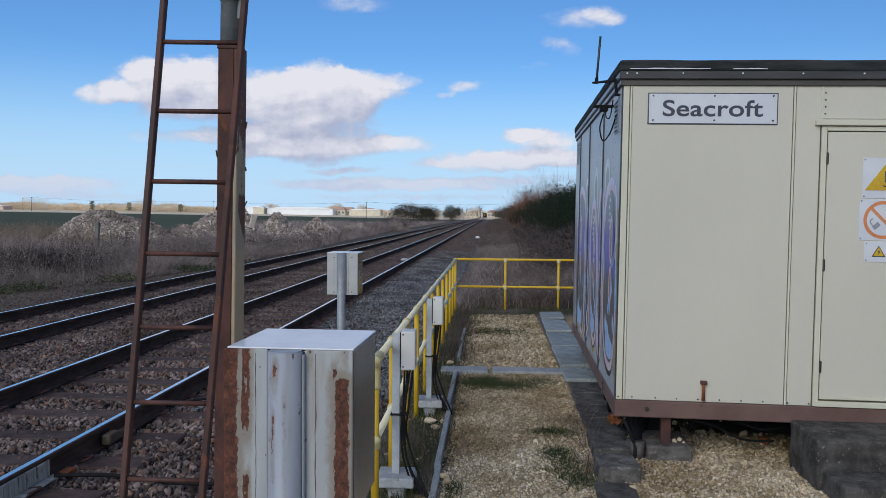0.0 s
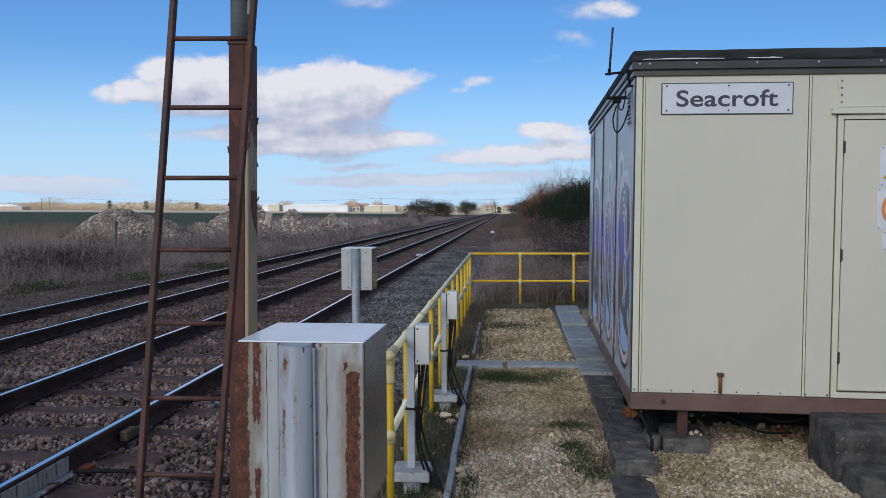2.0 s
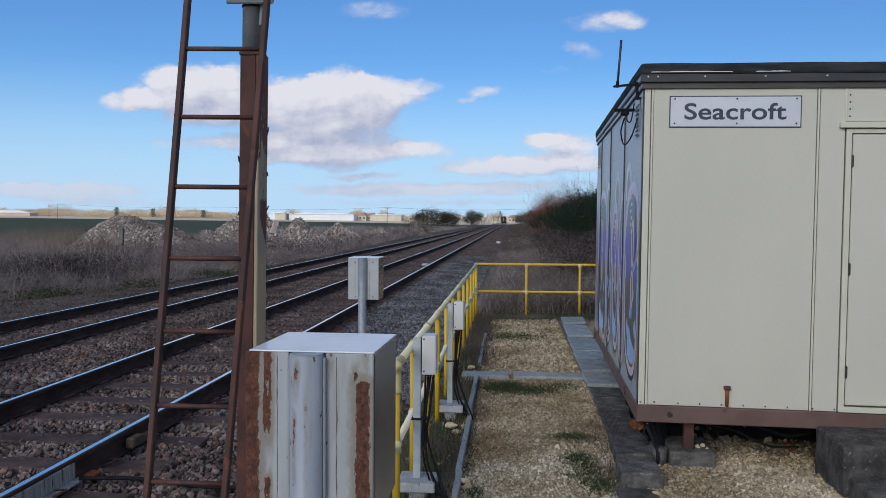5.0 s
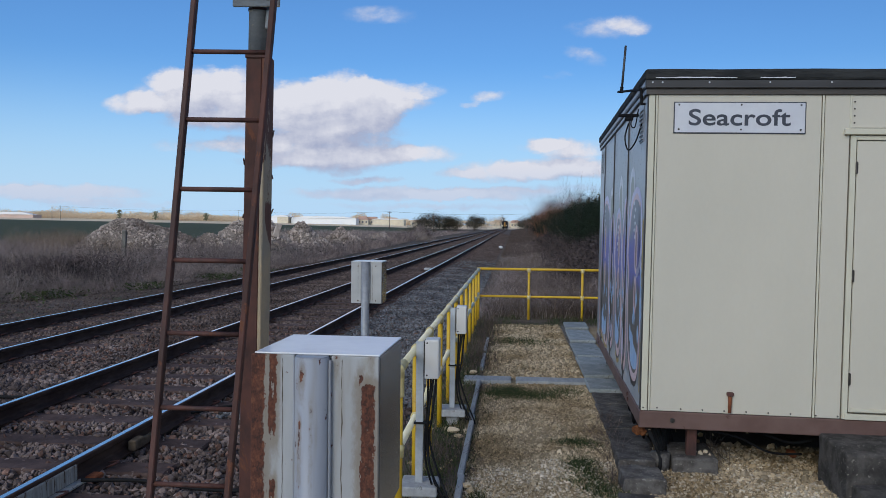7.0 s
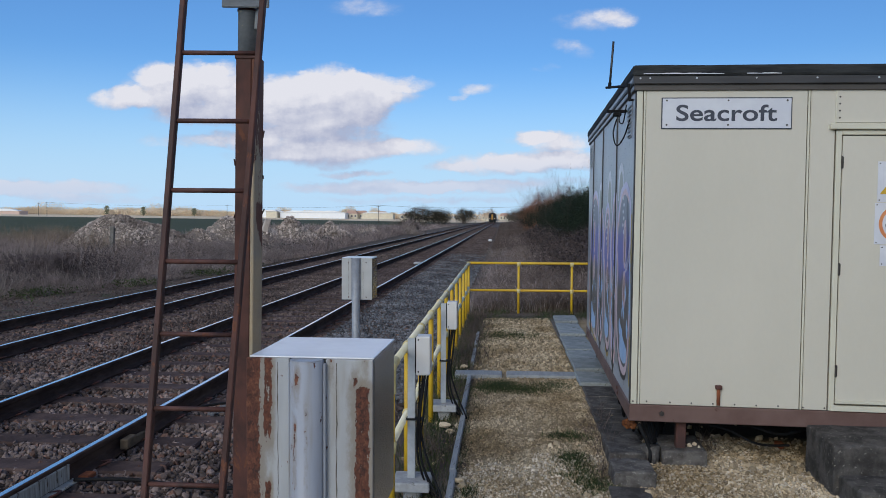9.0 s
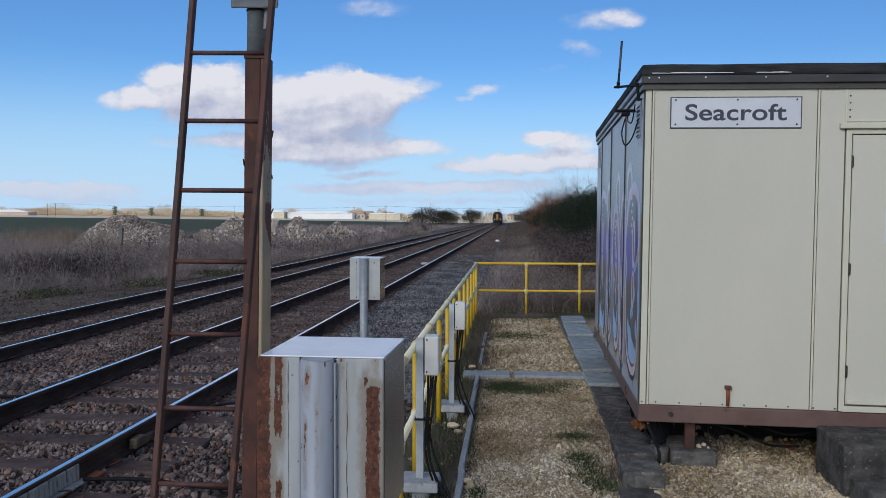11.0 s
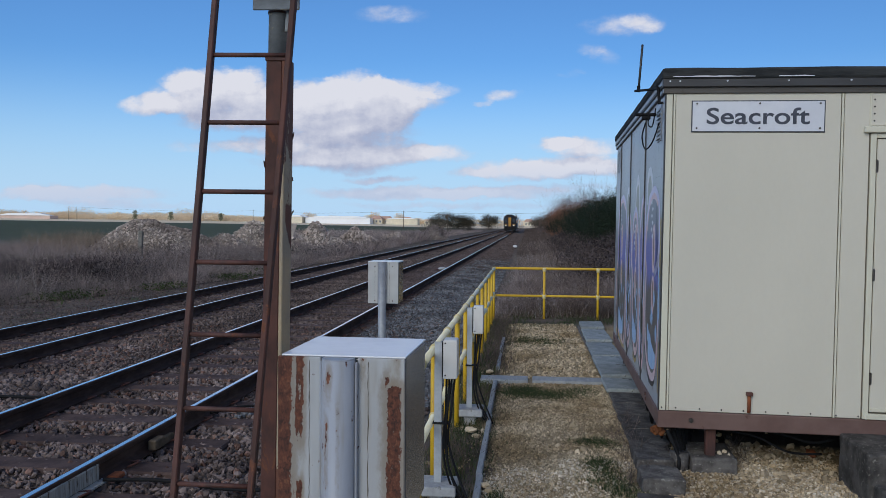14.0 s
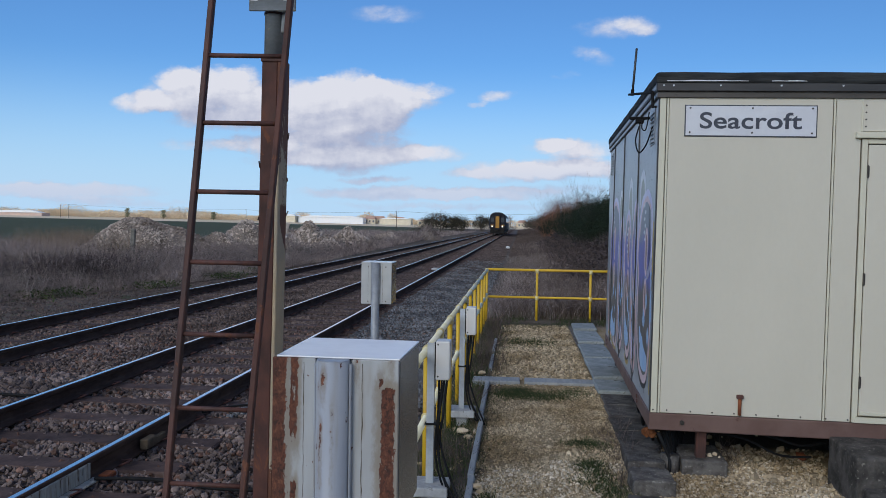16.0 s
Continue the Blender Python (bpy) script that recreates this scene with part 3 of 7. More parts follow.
BANK = material("dark_bank_undergrowth", (0.040, 0.032, 0.033), (0.090, 0.071, 0.069), 0.85, 0.0, 0.5, 0.0, island=0.75, world=True, grain=3)
HEDGE_LEAF = material("dark_evergreen_leaves", (0.009, 0.017, 0.010), (0.024, 0.037, 0.020), 0.75, 0.0, 0.3, 0.0, island=0.6, world=True, grain=3, spec=0.2)
TWIG_ORANGE = material("orange_brown_twigs", (0.175, 0.080, 0.048), (0.27, 0.132, 0.080), 0.85, 0.0, 0.3, 0.0, island=0.4, world=True, grain=3)
TWIG_GREY = material("bare_grey_twigs", (0.125, 0.092, 0.078), (0.20, 0.150, 0.125), 0.85, 0.0, 0.3, 0.0, island=0.4, world=True, grain=3)
# base colour raised to carry the direct sun on the far trees
FAR_TREE = material("bare_treeline_sun_in_colour", (0.76, 0.605, 0.415), (0.88, 0.730, 0.525), 0.9, 0.0, 0.03, 0.0, island=0.08, world=True, grain=0.08, speck=0.3)
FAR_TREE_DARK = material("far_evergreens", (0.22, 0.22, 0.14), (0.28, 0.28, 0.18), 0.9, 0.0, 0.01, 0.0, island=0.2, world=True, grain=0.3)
MID_BUSH = material("trackside_bush_foliage", (0.040, 0.040, 0.028), (0.085, 0.072, 0.050), 0.9, 0.0, 0.1, 0.0, island=0.5, world=True, grain=1)
FAR_WHITE = material("white_shed_cladding", (0.93, 0.93, 0.92), (0.88, 0.89, 0.89), 0.6, 0.0, 0.1, 0.0, grain=0.6, speck=0.15)
FAR_CREAM = material("cream_shed_wall", (0.74, 0.66, 0.50), (0.66, 0.58, 0.44), 0.7, 0.0, 0.1, 0.0, grain=0.6)
# far brick and tile: distance haze mixed into the colours
FAR_BRICK = material("brick_paled_for_haze", (0.66, 0.50, 0.43), (0.60, 0.45, 0.38), 0.9, 0.0, 0.2, 0.0, grain=2)
FAR_ROOF = material("red_tile_paled_for_haze", (0.55, 0.36, 0.29), (0.49, 0.32, 0.26), 0.9, 0.0, 0.2, 0.0, grain=2)
FAR_GLASS = material("far_window_glass", (0.16, 0.16, 0.17), (0.20, 0.20, 0.21), 0.2, 0.0, 1, 0.0)
TIMBER_POLE = material("timber_pole", (0.09, 0.07, 0.055), (0.13, 0.105, 0.085), 0.9, 0.0, 4, 0.2)
TRAIN_DARK = material("train_dark_blue_black", (0.014, 0.014, 0.019), (0.022, 0.021, 0.027), 0.7, 0.0, 2, 0.0, spec=0.2)
TRAIN_YELLOW = material("train_door_yellow", (0.44, 0.21, 0.02), (0.38, 0.18, 0.02), 0.55, 0.0, 3, 0.0)
TRAIN_SIDE = material("train_side_purple_blue", (0.035, 0.028, 0.070), (0.045, 0.036, 0.085), 0.35, 0.0, 2, 0.0)
TRAIN_ROOF = material("train_roof_grey", (0.055, 0.052, 0.05), (0.085, 0.08, 0.075), 0.8, 0.0, 2, 0.0)
TRAIN_UNDER = material("train_underframe_black", (0.016, 0.015, 0.014), (0.03, 0.027, 0.024), 0.85, 0.0, 4, 0.0)
TRAIN_GLASS = material("train_window_glass", (0.015, 0.018, 0.022), (0.02, 0.024, 0.03), 0.08, 0.0, 2, 0.0, coat=0.5)
HEADLAMP = glow("lit_headlamp", (1.0, 0.90, 0.70), 3.0)
WHITE_SACK = material("white_plastic_sack", (0.75, 0.75, 0.76), (0.62, 0.62, 0.64), 0.5, 0.0, 9, 0.3)
ORANGE_WOOD = material("orange_brown_block", (0.26, 0.085, 0.035), (0.18, 0.06, 0.03), 0.9, 0.0, 9, 0.4)
WIRE = material("dark_overhead_wire", (0.03, 0.03, 0.035), (0.04, 0.04, 0.045), 0.7, 0.0, 9, 0.0)
GRAFFITI_FILL = graffiti_material("graffiti_purple_fade", (0.135, 0.115, 0.100), (0.170, 0.165, 0.44), (0.25, 0.265, 0.30))
GRAFFITI_PINK = material("graffiti_pink_line", (0.68, 0.47, 0.46), (0.74, 0.58, 0.60), 0.45, 0.0, 5, 0.0)
GRAFFITI_LILAC = material("graffiti_lilac_line", (0.58, 0.55, 0.72), (0.68, 0.65, 0.78), 0.45, 0.0, 5, 0.0)
GRAFFITI_BLUE = material("graffiti_light_blue", (0.34, 0.52, 0.76), (0.44, 0.60, 0.80), 0.45, 0.0, 6, 0.0)
GRAFFITI_WHITE = material("graffiti_white", (0.70, 0.71, 0.72), (0.62, 0.63, 0.66), 0.45, 0.0, 6, 0.0)
GRAFFITI_ORANGE = material("graffiti_orange", (0.30, 0.175, 0.125), (0.26, 0.15, 0.11), 0.45, 0.0, 5, 0.0)
GRAFFITI_OCHRE = material("graffiti_ochre", (0.46, 0.32, 0.08), (0.40, 0.28, 0.08), 0.45, 0.0, 5, 0.0)
GRAFFITI_HAZE = material("graffiti_cream_haze", (0.34, 0.345, 0.29), (0.38, 0.38, 0.32), 0.45, 0.0, 6, 0.0)
GRAFFITI_BLACK = material("graffiti_black_shadow", (0.022, 0.02, 0.022), (0.032, 0.03, 0.032), 0.45, 0.0, 5, 0.0)
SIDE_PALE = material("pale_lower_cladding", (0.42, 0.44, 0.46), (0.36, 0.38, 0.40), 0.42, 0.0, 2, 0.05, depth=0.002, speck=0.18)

# ======================= mesh helpers =======================


def part(name, bm, mat, parent=None, label="", smooth=False):
    """Links a bmesh as one mesh object, under a thing or a part."""
    me = bpy.data.meshes.new(name)
    bmesh.ops.recalc_face_normals(bm, faces=bm.faces[:])
    bm.to_mesh(me)
    bm.free()
    for p in me.polygons:
        p.use_smooth = smooth
    me.materials.append(mat)
    ob = new(name, me)
    if parent:
        ob.parent = parent
    return tagged(ob, label)


def share(name, me, parent, m):
    """One more object on a mesh that is there already."""
    ob = new(name, me)
    ob.parent = parent
    ob.matrix_basis = m
    return ob


def thing(name, m, label, category, group="", kind=""):
    ob = new(name)
    ob.empty_display_size = 0.1
    ob.matrix_basis = m
    return tagged(ob, label, category, group, kind)


def box(bm, lo, hi, bevel=0.0, segments=1):
    s = [b - a for a, b in zip(lo, hi)]
    c = [(a + b) / 2 for a, b in zip(lo, hi)]
    vs = bmesh.ops.create_cube(bm, size=1.0, matrix=Matrix.LocRotScale(c, None, s))["verts"]
    if bevel:
        es = {e for v in vs for e in v.link_edges}
        bmesh.ops.bevel(bm, geom=list(es), offset=bevel, segments=segments, profile=0.5, affect="EDGES", clamp_overlap=True)
    return bm


def boxed(lo, hi, bevel=0.0, segments=1):
    return box(bmesh.new(), lo, hi, bevel, segments)


def rod(bm, a, b, r, n=8, r2=None):
    a, b = Vector(a), Vector(b)
    turn = (b - a).to_track_quat("Z", "Y").to_matrix().to_4x4()
    bmesh.ops.create_cone(bm, cap_ends=True, segments=n, radius1=r, radius2=r if r2 is None else r2, depth=(b - a).length,
                          matrix=Matrix.Translation((a + b) / 2) @ turn)
    return bm


def hose(bm, pts, r, n=6):
    """A tube along points, with one ring of vertices at each."""
    pts = [Vector(p) for p in pts]
    rings = []
    for i, p in enumerate(pts):
        d = (pts[min(i + 1, len(pts) - 1)] - pts[max(i - 1, 0)]).normalized()
        side = d.cross(Vector((0.31, 0.17, 0.93)))
        side = side.normalized() if side.length > 1e-4 else Vector((1, 0, 0))
        top = d.cross(side)
        rings.append([bm.verts.new(p + r * (math.cos(k * 2 * math.pi / n) * side + math.sin(k * 2 * math.pi / n) * top)) for k in range(n)])
    for a, b in zip(rings, rings[1:]):
        for k in range(n):
            bm.faces.new((a[k], a[(k + 1) % n], b[(k + 1) % n], b[k]))
    bm.faces.new(rings[0][::-1])
    bm.faces.new(rings[-1])
    return bm


def curve_points(pts, steps=8):
    """A smooth line through points."""
    pts = [Vector(p) for p in pts]
    out = []
    for i in range(len(pts) - 1):
        p0, p1, p2, p3 = pts[max(i - 1, 0)], pts[i], pts[i + 1], pts[min(i + 2, len(pts) - 1)]
        for k in range(steps):
            t = k / steps
            out.append(0.5 * (2 * p1 + (p2 - p0) * t + (2 * p0 - 5 * p1 + 4 * p2 - p3) * t * t + (3 * p1 - p0 - 3 * p2 + p3) * t ** 3))
    return out + [pts[-1]]


def extrude(bm, outline, lo, hi, axis="y"):
    """A prism: an outline of (a, b) pairs drawn out along an axis."""
    def at(a, b, t):
        return {"x": (t, a, b), "y": (a, t, b), "z": (a, b, t)}[axis]
    v0 = [bm.verts.new(at(a, b, lo)) for a, b in outline]
    v1 = [bm.verts.new(at(a, b, hi)) for a, b in outline]
    for i in range(len(outline)):
        j = (i + 1) % len(outline)
        bm.faces.new((v0[i], v0[j], v1[j], v1[i]))
    bm.faces.new(v0[::-1])
    bm.faces.new(v1)
    return bm


def fast_mesh(name, verts, tris, mat, kind="stuff", label="", category="", parent=None):
    """One object from arrays of corners and triangles."""
    me = bpy.data.meshes.new(name)
    verts, tris = np.asarray(verts, np.float32), np.asarray(tris, np.int32)
    me.vertices.add(len(verts))
    me.vertices.foreach_set("co", verts.ravel())
    me.loops.add(tris.size)
    me.loops.foreach_set("vertex_index", tris.ravel())
    me.polygons.add(len(tris))
    me.polygons.foreach_set("loop_start", np.arange(0, tris.size, 3, dtype=np.int32))
    me.update(calc_edges=True)
    me.shade_flat()
    me.materials.append(mat)
    ob = new(name, me)
    if parent:
        ob.parent = parent
    return tagged(ob, label, category, "", kind)


def icosahedron():
    p = (1 + 5 ** 0.5) / 2
    v = np.array([(-1, p, 0), (1, p, 0), (-1, -p, 0), (1, -p, 0), (0, -1, p), (0, 1, p), (0, -1, -p), (0, 1, -p), (p, 0, -1), (p, 0, 1), (-p, 0, -1), (-p, 0, 1)])
    bm = bmesh.new()
    for c in v:
        bm.verts.new(c)
    bmesh.ops.convex_hull(bm, input=bm.verts[:])
    bm.verts.index_update()
    f = [[q.index for q in face.verts] for face in bm.faces]
    bm.free()
    return v / np.linalg.norm(v[0]), np.array(f)


def rotations(n, rng):
    q = rng.normal(size=(n, 4))
    q /= np.linalg.norm(q, axis=1)[:, None]
    w, x, y, z = q.T
    return np.stack([np.stack([1 - 2 * (y * y + z * z), 2 * (x * y - z * w), 2 * (x * z + y * w)], -1),
                     np.stack([2 * (x * y + z * w), 1 - 2 * (x * x + z * z), 2 * (y * z - x * w)], -1),
                     np.stack([2 * (x * z - y * w), 2 * (y * z + x * w), 1 - 2 * (x * x + y * y)], -1)], 1)


def stones(centres, sizes, rng, flat=0.7, jitter=0.28, small=False):
    """Corners and triangles of many broken stones; small ones have eight sides."""
    v, f = icosahedron()
    if small:
        v = np.array([(1, 0, 0), (-1, 0, 0), (0, 1, 0), (0, -1, 0), (0, 0, 1), (0, 0, -1)]) * 1.12
        f = np.array([(0, 2, 4), (2, 1, 4), (1, 3, 4), (3, 0, 4), (2, 0, 5), (1, 2, 5), (3, 1, 5), (0, 3, 5)])
    n = len(centres)
    shape = v[None] * (1 + rng.uniform(-jitter, jitter, (n, len(v), 1))) * rng.uniform(flat, 1.25, (n, 1, 3))
    shape = np.einsum("nij,nkj->nki", rotations(n, rng), shape) * sizes[:, None, None]
    verts = (shape + centres[:, None, :]).reshape(-1, 3)
    tris = (f[None] + (np.arange(n) * len(v))[:, None, None]).reshape(-1, 3)
    return verts, tris


def blades(roots, heights, widths, lean, rng):
    """Corners and triangles of grass blades or stalks, each bent once."""
    n = len(roots)
    a = rng.uniform(0, 2 * np.pi, n)
    side = np.stack([np.cos(a), np.sin(a), np.zeros(n)], -1) * widths[:, None] / 2
    b = rng.uniform(0, 2 * np.pi, n)
    tilt = np.stack([np.cos(b), np.sin(b), np.zeros(n)], -1) * (lean * heights * rng.uniform(0.2, 1.2, n))[:, None]
    up = np.array([0, 0, 1.0])
    mid = roots + tilt * 0.3 + up * (heights * 0.55)[:, None]
    tip = roots + tilt + up * (heights * 0.97)[:, None]
    verts = np.stack([roots - side, roots + side, mid - side * 0.8, mid + side * 0.8, tip], 1).reshape(-1, 3)
    f = np.array([(0, 1, 3), (0, 3, 2), (2, 3, 4)])
    return verts, (f[None] + (np.arange(n) * 5)[:, None, None]).reshape(-1, 3)


def leaves(centres, sizes, rng):
    """Corners and triangles of small leaves turned every way."""
    n = len(centres)
    base = np.array([(-0.5, 0, 0), (0, -0.35, 0.08), (0.5, 0, 0), (0, 0.35, 0.08)])
    shape = np.einsum("nij,kj->nki", rotations(n, rng), base) * sizes[:, None, None]
    verts = (shape + centres[:, None, :]).reshape(-1, 3)
    f = np.array([(0, 1, 2), (0, 2, 3)])
    return verts, (f[None] + (np.arange(n) * 4)[:, None, None]).reshape(-1, 3)


def twigs(starts, ends, r0, r1):
    """Corners and triangles of three-sided tapering sticks."""
    n = len(starts)
    d = ends - starts
    d = d / np.maximum(np.linalg.norm(d, axis=1), 1e-6)[:, None]
    side = np.cross(d, np.array([0.37, 0.21, 0.11]))
    side /= np.maximum(np.linalg.norm(side, axis=1), 1e-6)[:, None]
    top = np.cross(d, side)
    ring = []
    for at, r in ((starts, r0), (ends, r1)):
        for k in range(3):
            ring.append(at + (np.cos(k * 2.0944) * side + np.sin(k * 2.0944) * top) * np.reshape(r, (-1, 1)))
    verts = np.stack(ring, 1).reshape(-1, 3)
    f = np.array([(0, 1, 4), (0, 4, 3), (1, 2, 5), (1, 5, 4), (2, 0, 3), (2, 3, 5)])
    return verts, (f[None] + (np.arange(n) * 6)[:, None, None]).reshape(-1, 3)


def merge(*sets):
    verts, tris, at = [], [], 0
    for v, f in sets:
        verts.append(v)
        tris.append(f + at)
        at += len(v)
    return np.concatenate(verts), np.concatenate(tris)


def branching(roots, height, rng, spread=0.5, levels=3, kids=3, thick=0.02):
    """Bare shrubs: sticks that fork upwards."""
    out = []
    p = roots
    n = len(p)
    d = np.stack([rng.normal(0, spread * 0.5, n), rng.normal(0, spread * 0.5, n), np.ones(n)], -1)
    length = height * 0.45 * rng.uniform(0.7, 1.2, n)
    r = np.full(n, thick)
    for _ in range(levels):
        d /= np.linalg.norm(d, axis=1)[:, None]
        q = p + d * length[:, None]
        out.append(twigs(p, q, r, r * 0.6))
        keep = np.repeat(np.arange(len(p)), kids)
        start = p[keep] + (q - p)[keep] * rng.uniform(0.55, 1.0, len(keep))[:, None]
        d = d[keep] + rng.normal(0, spread, (len(keep), 3)) * np.array([1, 1, 0.5])
        d[:, 2] = np.abs(d[:, 2]) + 0.15
        length = length[keep] * rng.uniform(0.5, 0.85, len(keep))
        r = r[keep] * 0.55
        p = start
    return merge(*out)

# ======================= ground =======================
RAIL_TOP = 0.17
NEAR_RAILS, FAR_RAILS = (-3.0, -4.505), (-6.47, -7.975)


def ground_z(x, y):
    """Height of the ground: cess path, ballast shoulder, track bed, ditch and field."""
    z = np.interp(x, [-60, -14, -10.2, -9.5, -8.7, -2.2, -1.25, -0.9, -0.6, 0.0, 2.0, 8.0, 40.0],
                  [-0.30, -0.25, -0.20, -0.20, -0.03, -0.03, -0.10, -0.09, -0.03, 0.0, 0.0, 0.0, 0.0])
    bank = np.clip((y - 17.0) / 12.0, 0, 1) * np.interp(x, [0.5, 3.0, 9.0], [0.0, 0.35, 0.7])
    return z + bank + far_rise(x, y)


def far_rise(x, y):
    """The land climbs very gently across the field."""
    return np.clip((y - 100) / 300, 0, 1) * (0.5 * np.clip((-x - 30) / 40, 0, 1) + 0.0088 * np.clip(-x - 30, 0, 650))


def build_ground():
    xs = np.concatenate([[-2400, -1200, -600, -300, -150, -90, -60, -45, -35, -28, -22, -18], np.arange(-15, 8.01, 0.25), [10, 13, 18, 26, 40, 70, 130, 260, 600, 1200, 2400]])
    ys = np.concatenate([[-400, -150, -60, -30, -15], np.arange(-8, 30.01, 0.4), np.arange(32, 80, 3), [85, 100, 120, 150, 190, 240, 300, 380, 430, 480, 600, 800, 1100, 1600, 2400, 3500]])
    gx, gy = np.meshgrid(xs, ys)
    gz = ground_z(gx, gy)
    near = (np.abs(gx + 3) < 14) & (gy < 40)
    bump = np.array([noise.noise((float(a) * 1.7, float(b) * 1.7, 0.0)) for a, b in zip(gx.ravel(), gy.ravel())]).reshape(gx.shape)
    gz = gz + np.where(near, bump * 0.006, 0.0)
    nx, ny = len(xs), len(ys)
    i = (np.arange(ny - 1)[:, None] * nx + np.arange(nx - 1)[None]).ravel()
    tris = np.concatenate([np.stack([i, i + 1, i + nx + 1], -1), np.stack([i, i + nx + 1, i + nx], -1)])
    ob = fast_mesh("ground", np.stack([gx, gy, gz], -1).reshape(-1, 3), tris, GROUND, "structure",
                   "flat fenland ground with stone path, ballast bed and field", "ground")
    for p in ob.data.polygons:
        p.use_smooth = True


build_ground()

# ======================= railway =======================


def rail_outline():
    """Section of a flat-bottomed rail without its polished top, about its middle, foot at 0."""
    half = [(0.070, 0.0), (0.070, 0.012), (0.020, 0.028), (0.010, 0.045), (0.010, 0.105), (0.034, 0.122), (0.035, 0.151), (0.027, 0.1575)]
    return half + [(-a, b) for a, b in reversed(half)]


def build_track(x_pair, label, with_joint):
    track = thing("railway_track", pose(0, 0, 0), label, "railway track", "tracks of the line", "structure")
    foot = RAIL_TOP - 0.159
    for x in x_pair:
        bm = bmesh.new()
        extrude(bm, [(x + a, foot + b) for a, b in rail_outline()], -25.0, 1400.0)
        rail = part("running_rail", bm, RAIL_STEEL, track)
        bm = bmesh.new()
        extrude(bm, [(x + a, b) for a, b in ((-0.021, RAIL_TOP - 0.0015), (0.021, RAIL_TOP - 0.0015), (0.018, RAIL_TOP + 0.0006), (-0.018, RAIL_TOP + 0.0006))], -25.0, 1400.0)
        part("rail_head", bm, RAIL_HEAD, rail, "bright polished running surface")
    mid = sum(x_pair) / 2
    bm = boxed((-1.28, -0.135, -0.20), (1.28, 0.135, 0.006), 0.015)
    first = part("sleeper", bm, SLEEPER, track)
    y0 = 2.9
    first.matrix_basis = pose(mid, y0, 0)
    for k in list(range(-28, 0)) + list(range(1, 140)):
        share("sleeper", first.data, track, pose(mid + random.uniform(-0.02, 0.02), y0 + 0.70 * k, random.uniform(-0.004, 0.003), 0, 0, random.uniform(-0.4, 0.4)))
    # farther sleepers in one mesh
    ys = y0 + 0.70 * np.arange(140, 560)
    base = np.array([(-1.28, -0.135, 0), (1.28, -0.135, 0), (1.28, 0.135, 0), (-1.28, 0.135, 0), (-1.28, -0.135, -0.1), (1.28, -0.135, -0.1)]) + (mid, 0, 0.004)
    v = base[None] + np.stack([0 * ys, ys, 0 * ys], -1)[:, None]
    f = np.array([(0, 1, 2), (0, 2, 3), (4, 5, 1), (4, 1, 0)])
    fast_mesh("far_sleepers", v.reshape(-1, 3), (f[None] + (np.arange(len(ys)) * 6)[:, None, None]).reshape(-1, 3), SLEEPER, "stuff", parent=track)
    # spring clips beside each rail, on the nearest sleepers
    bm = bmesh.new()
    hose(bm, curve_points([(-0.03, -0.05, 0.0), (0.03, -0.05, 0.03), (0.05, 0.0, 0.035), (0.03, 0.05, 0.03), (-0.04, 0.03, 0.022)], 4), 0.009, 5)
    clip = part("rail_clip", bm, RUST_DARK, track, "", True)
    clip.matrix_basis = pose(x_pair[0] + 0.085, y0, 0.008)
    for k in range(0, 26):
        for x, s in ((x_pair[0], 1), (x_pair[0], -1), (x_pair[1], 1), (x_pair[1], -1)):
            if k or (x, s) != (x_pair[0], 1):
                share("rail_clip", clip.data, track, pose(x + 0.085 * s, y0 + 0.70 * k, 0.008, 0, 0, 0 if s > 0 else 180))
    if with_joint:
        x = x_pair[0] + 0.012
        # insulated joint: pale ribbed fishplate with bolts, on the outer side of the web
        bm = boxed((x, 3.2, foot + 0.022), (x + 0.034, 5.30, foot + 0.132), 0.004)
        plate = part("fishplate", bm, JOINT, track, "pale grey ribbed insulated joint plate")
        part("flange", boxed((x + 0.030, 3.2, foot + 0.004), (x + 0.092, 5.33, foot + 0.024), 0.006), JOINT, plate, "stained lower flange")
        rib = part("rib", boxed((0, -0.012, 0), (0.0035, 0.012, 0.100), 0.0015), JOINT, plate)
        rib.matrix_basis = pose(x + 0.0342, 5.27, foot + 0.026)
        for k in range(1, 24):
            share("rib", rib.data, plate, pose(x + 0.0342, 5.27 - 0.055 * k, foot + 0.026))
        bm = boxed((x + 0.05, 5.36, foot - 0.005), (x + 0.13, 5.48, foot + 0.03), 0.008)
        part("end_post", bm, ORANGE_WOOD, track, "orange-brown insulating end block")
        bm = bmesh.new()
        box(bm, (x + 0.03, 6.03, foot + 0.02), (x + 0.095, 6.20, foot + 0.10), 0.008)
        box(bm, (x + 0.03, 6.21, foot + 0.01), (x + 0.070, 6.42, foot + 0.07), 0.006)
        part("rail_key", bm, WOOD_END, track, "old square timber block wedged by the rail")
    return track


build_track(NEAR_RAILS, "near running line, polished rails on dusty sleepers", True)
build_track(FAR_RAILS, "far running line, polished rails on dusty sleepers", False)


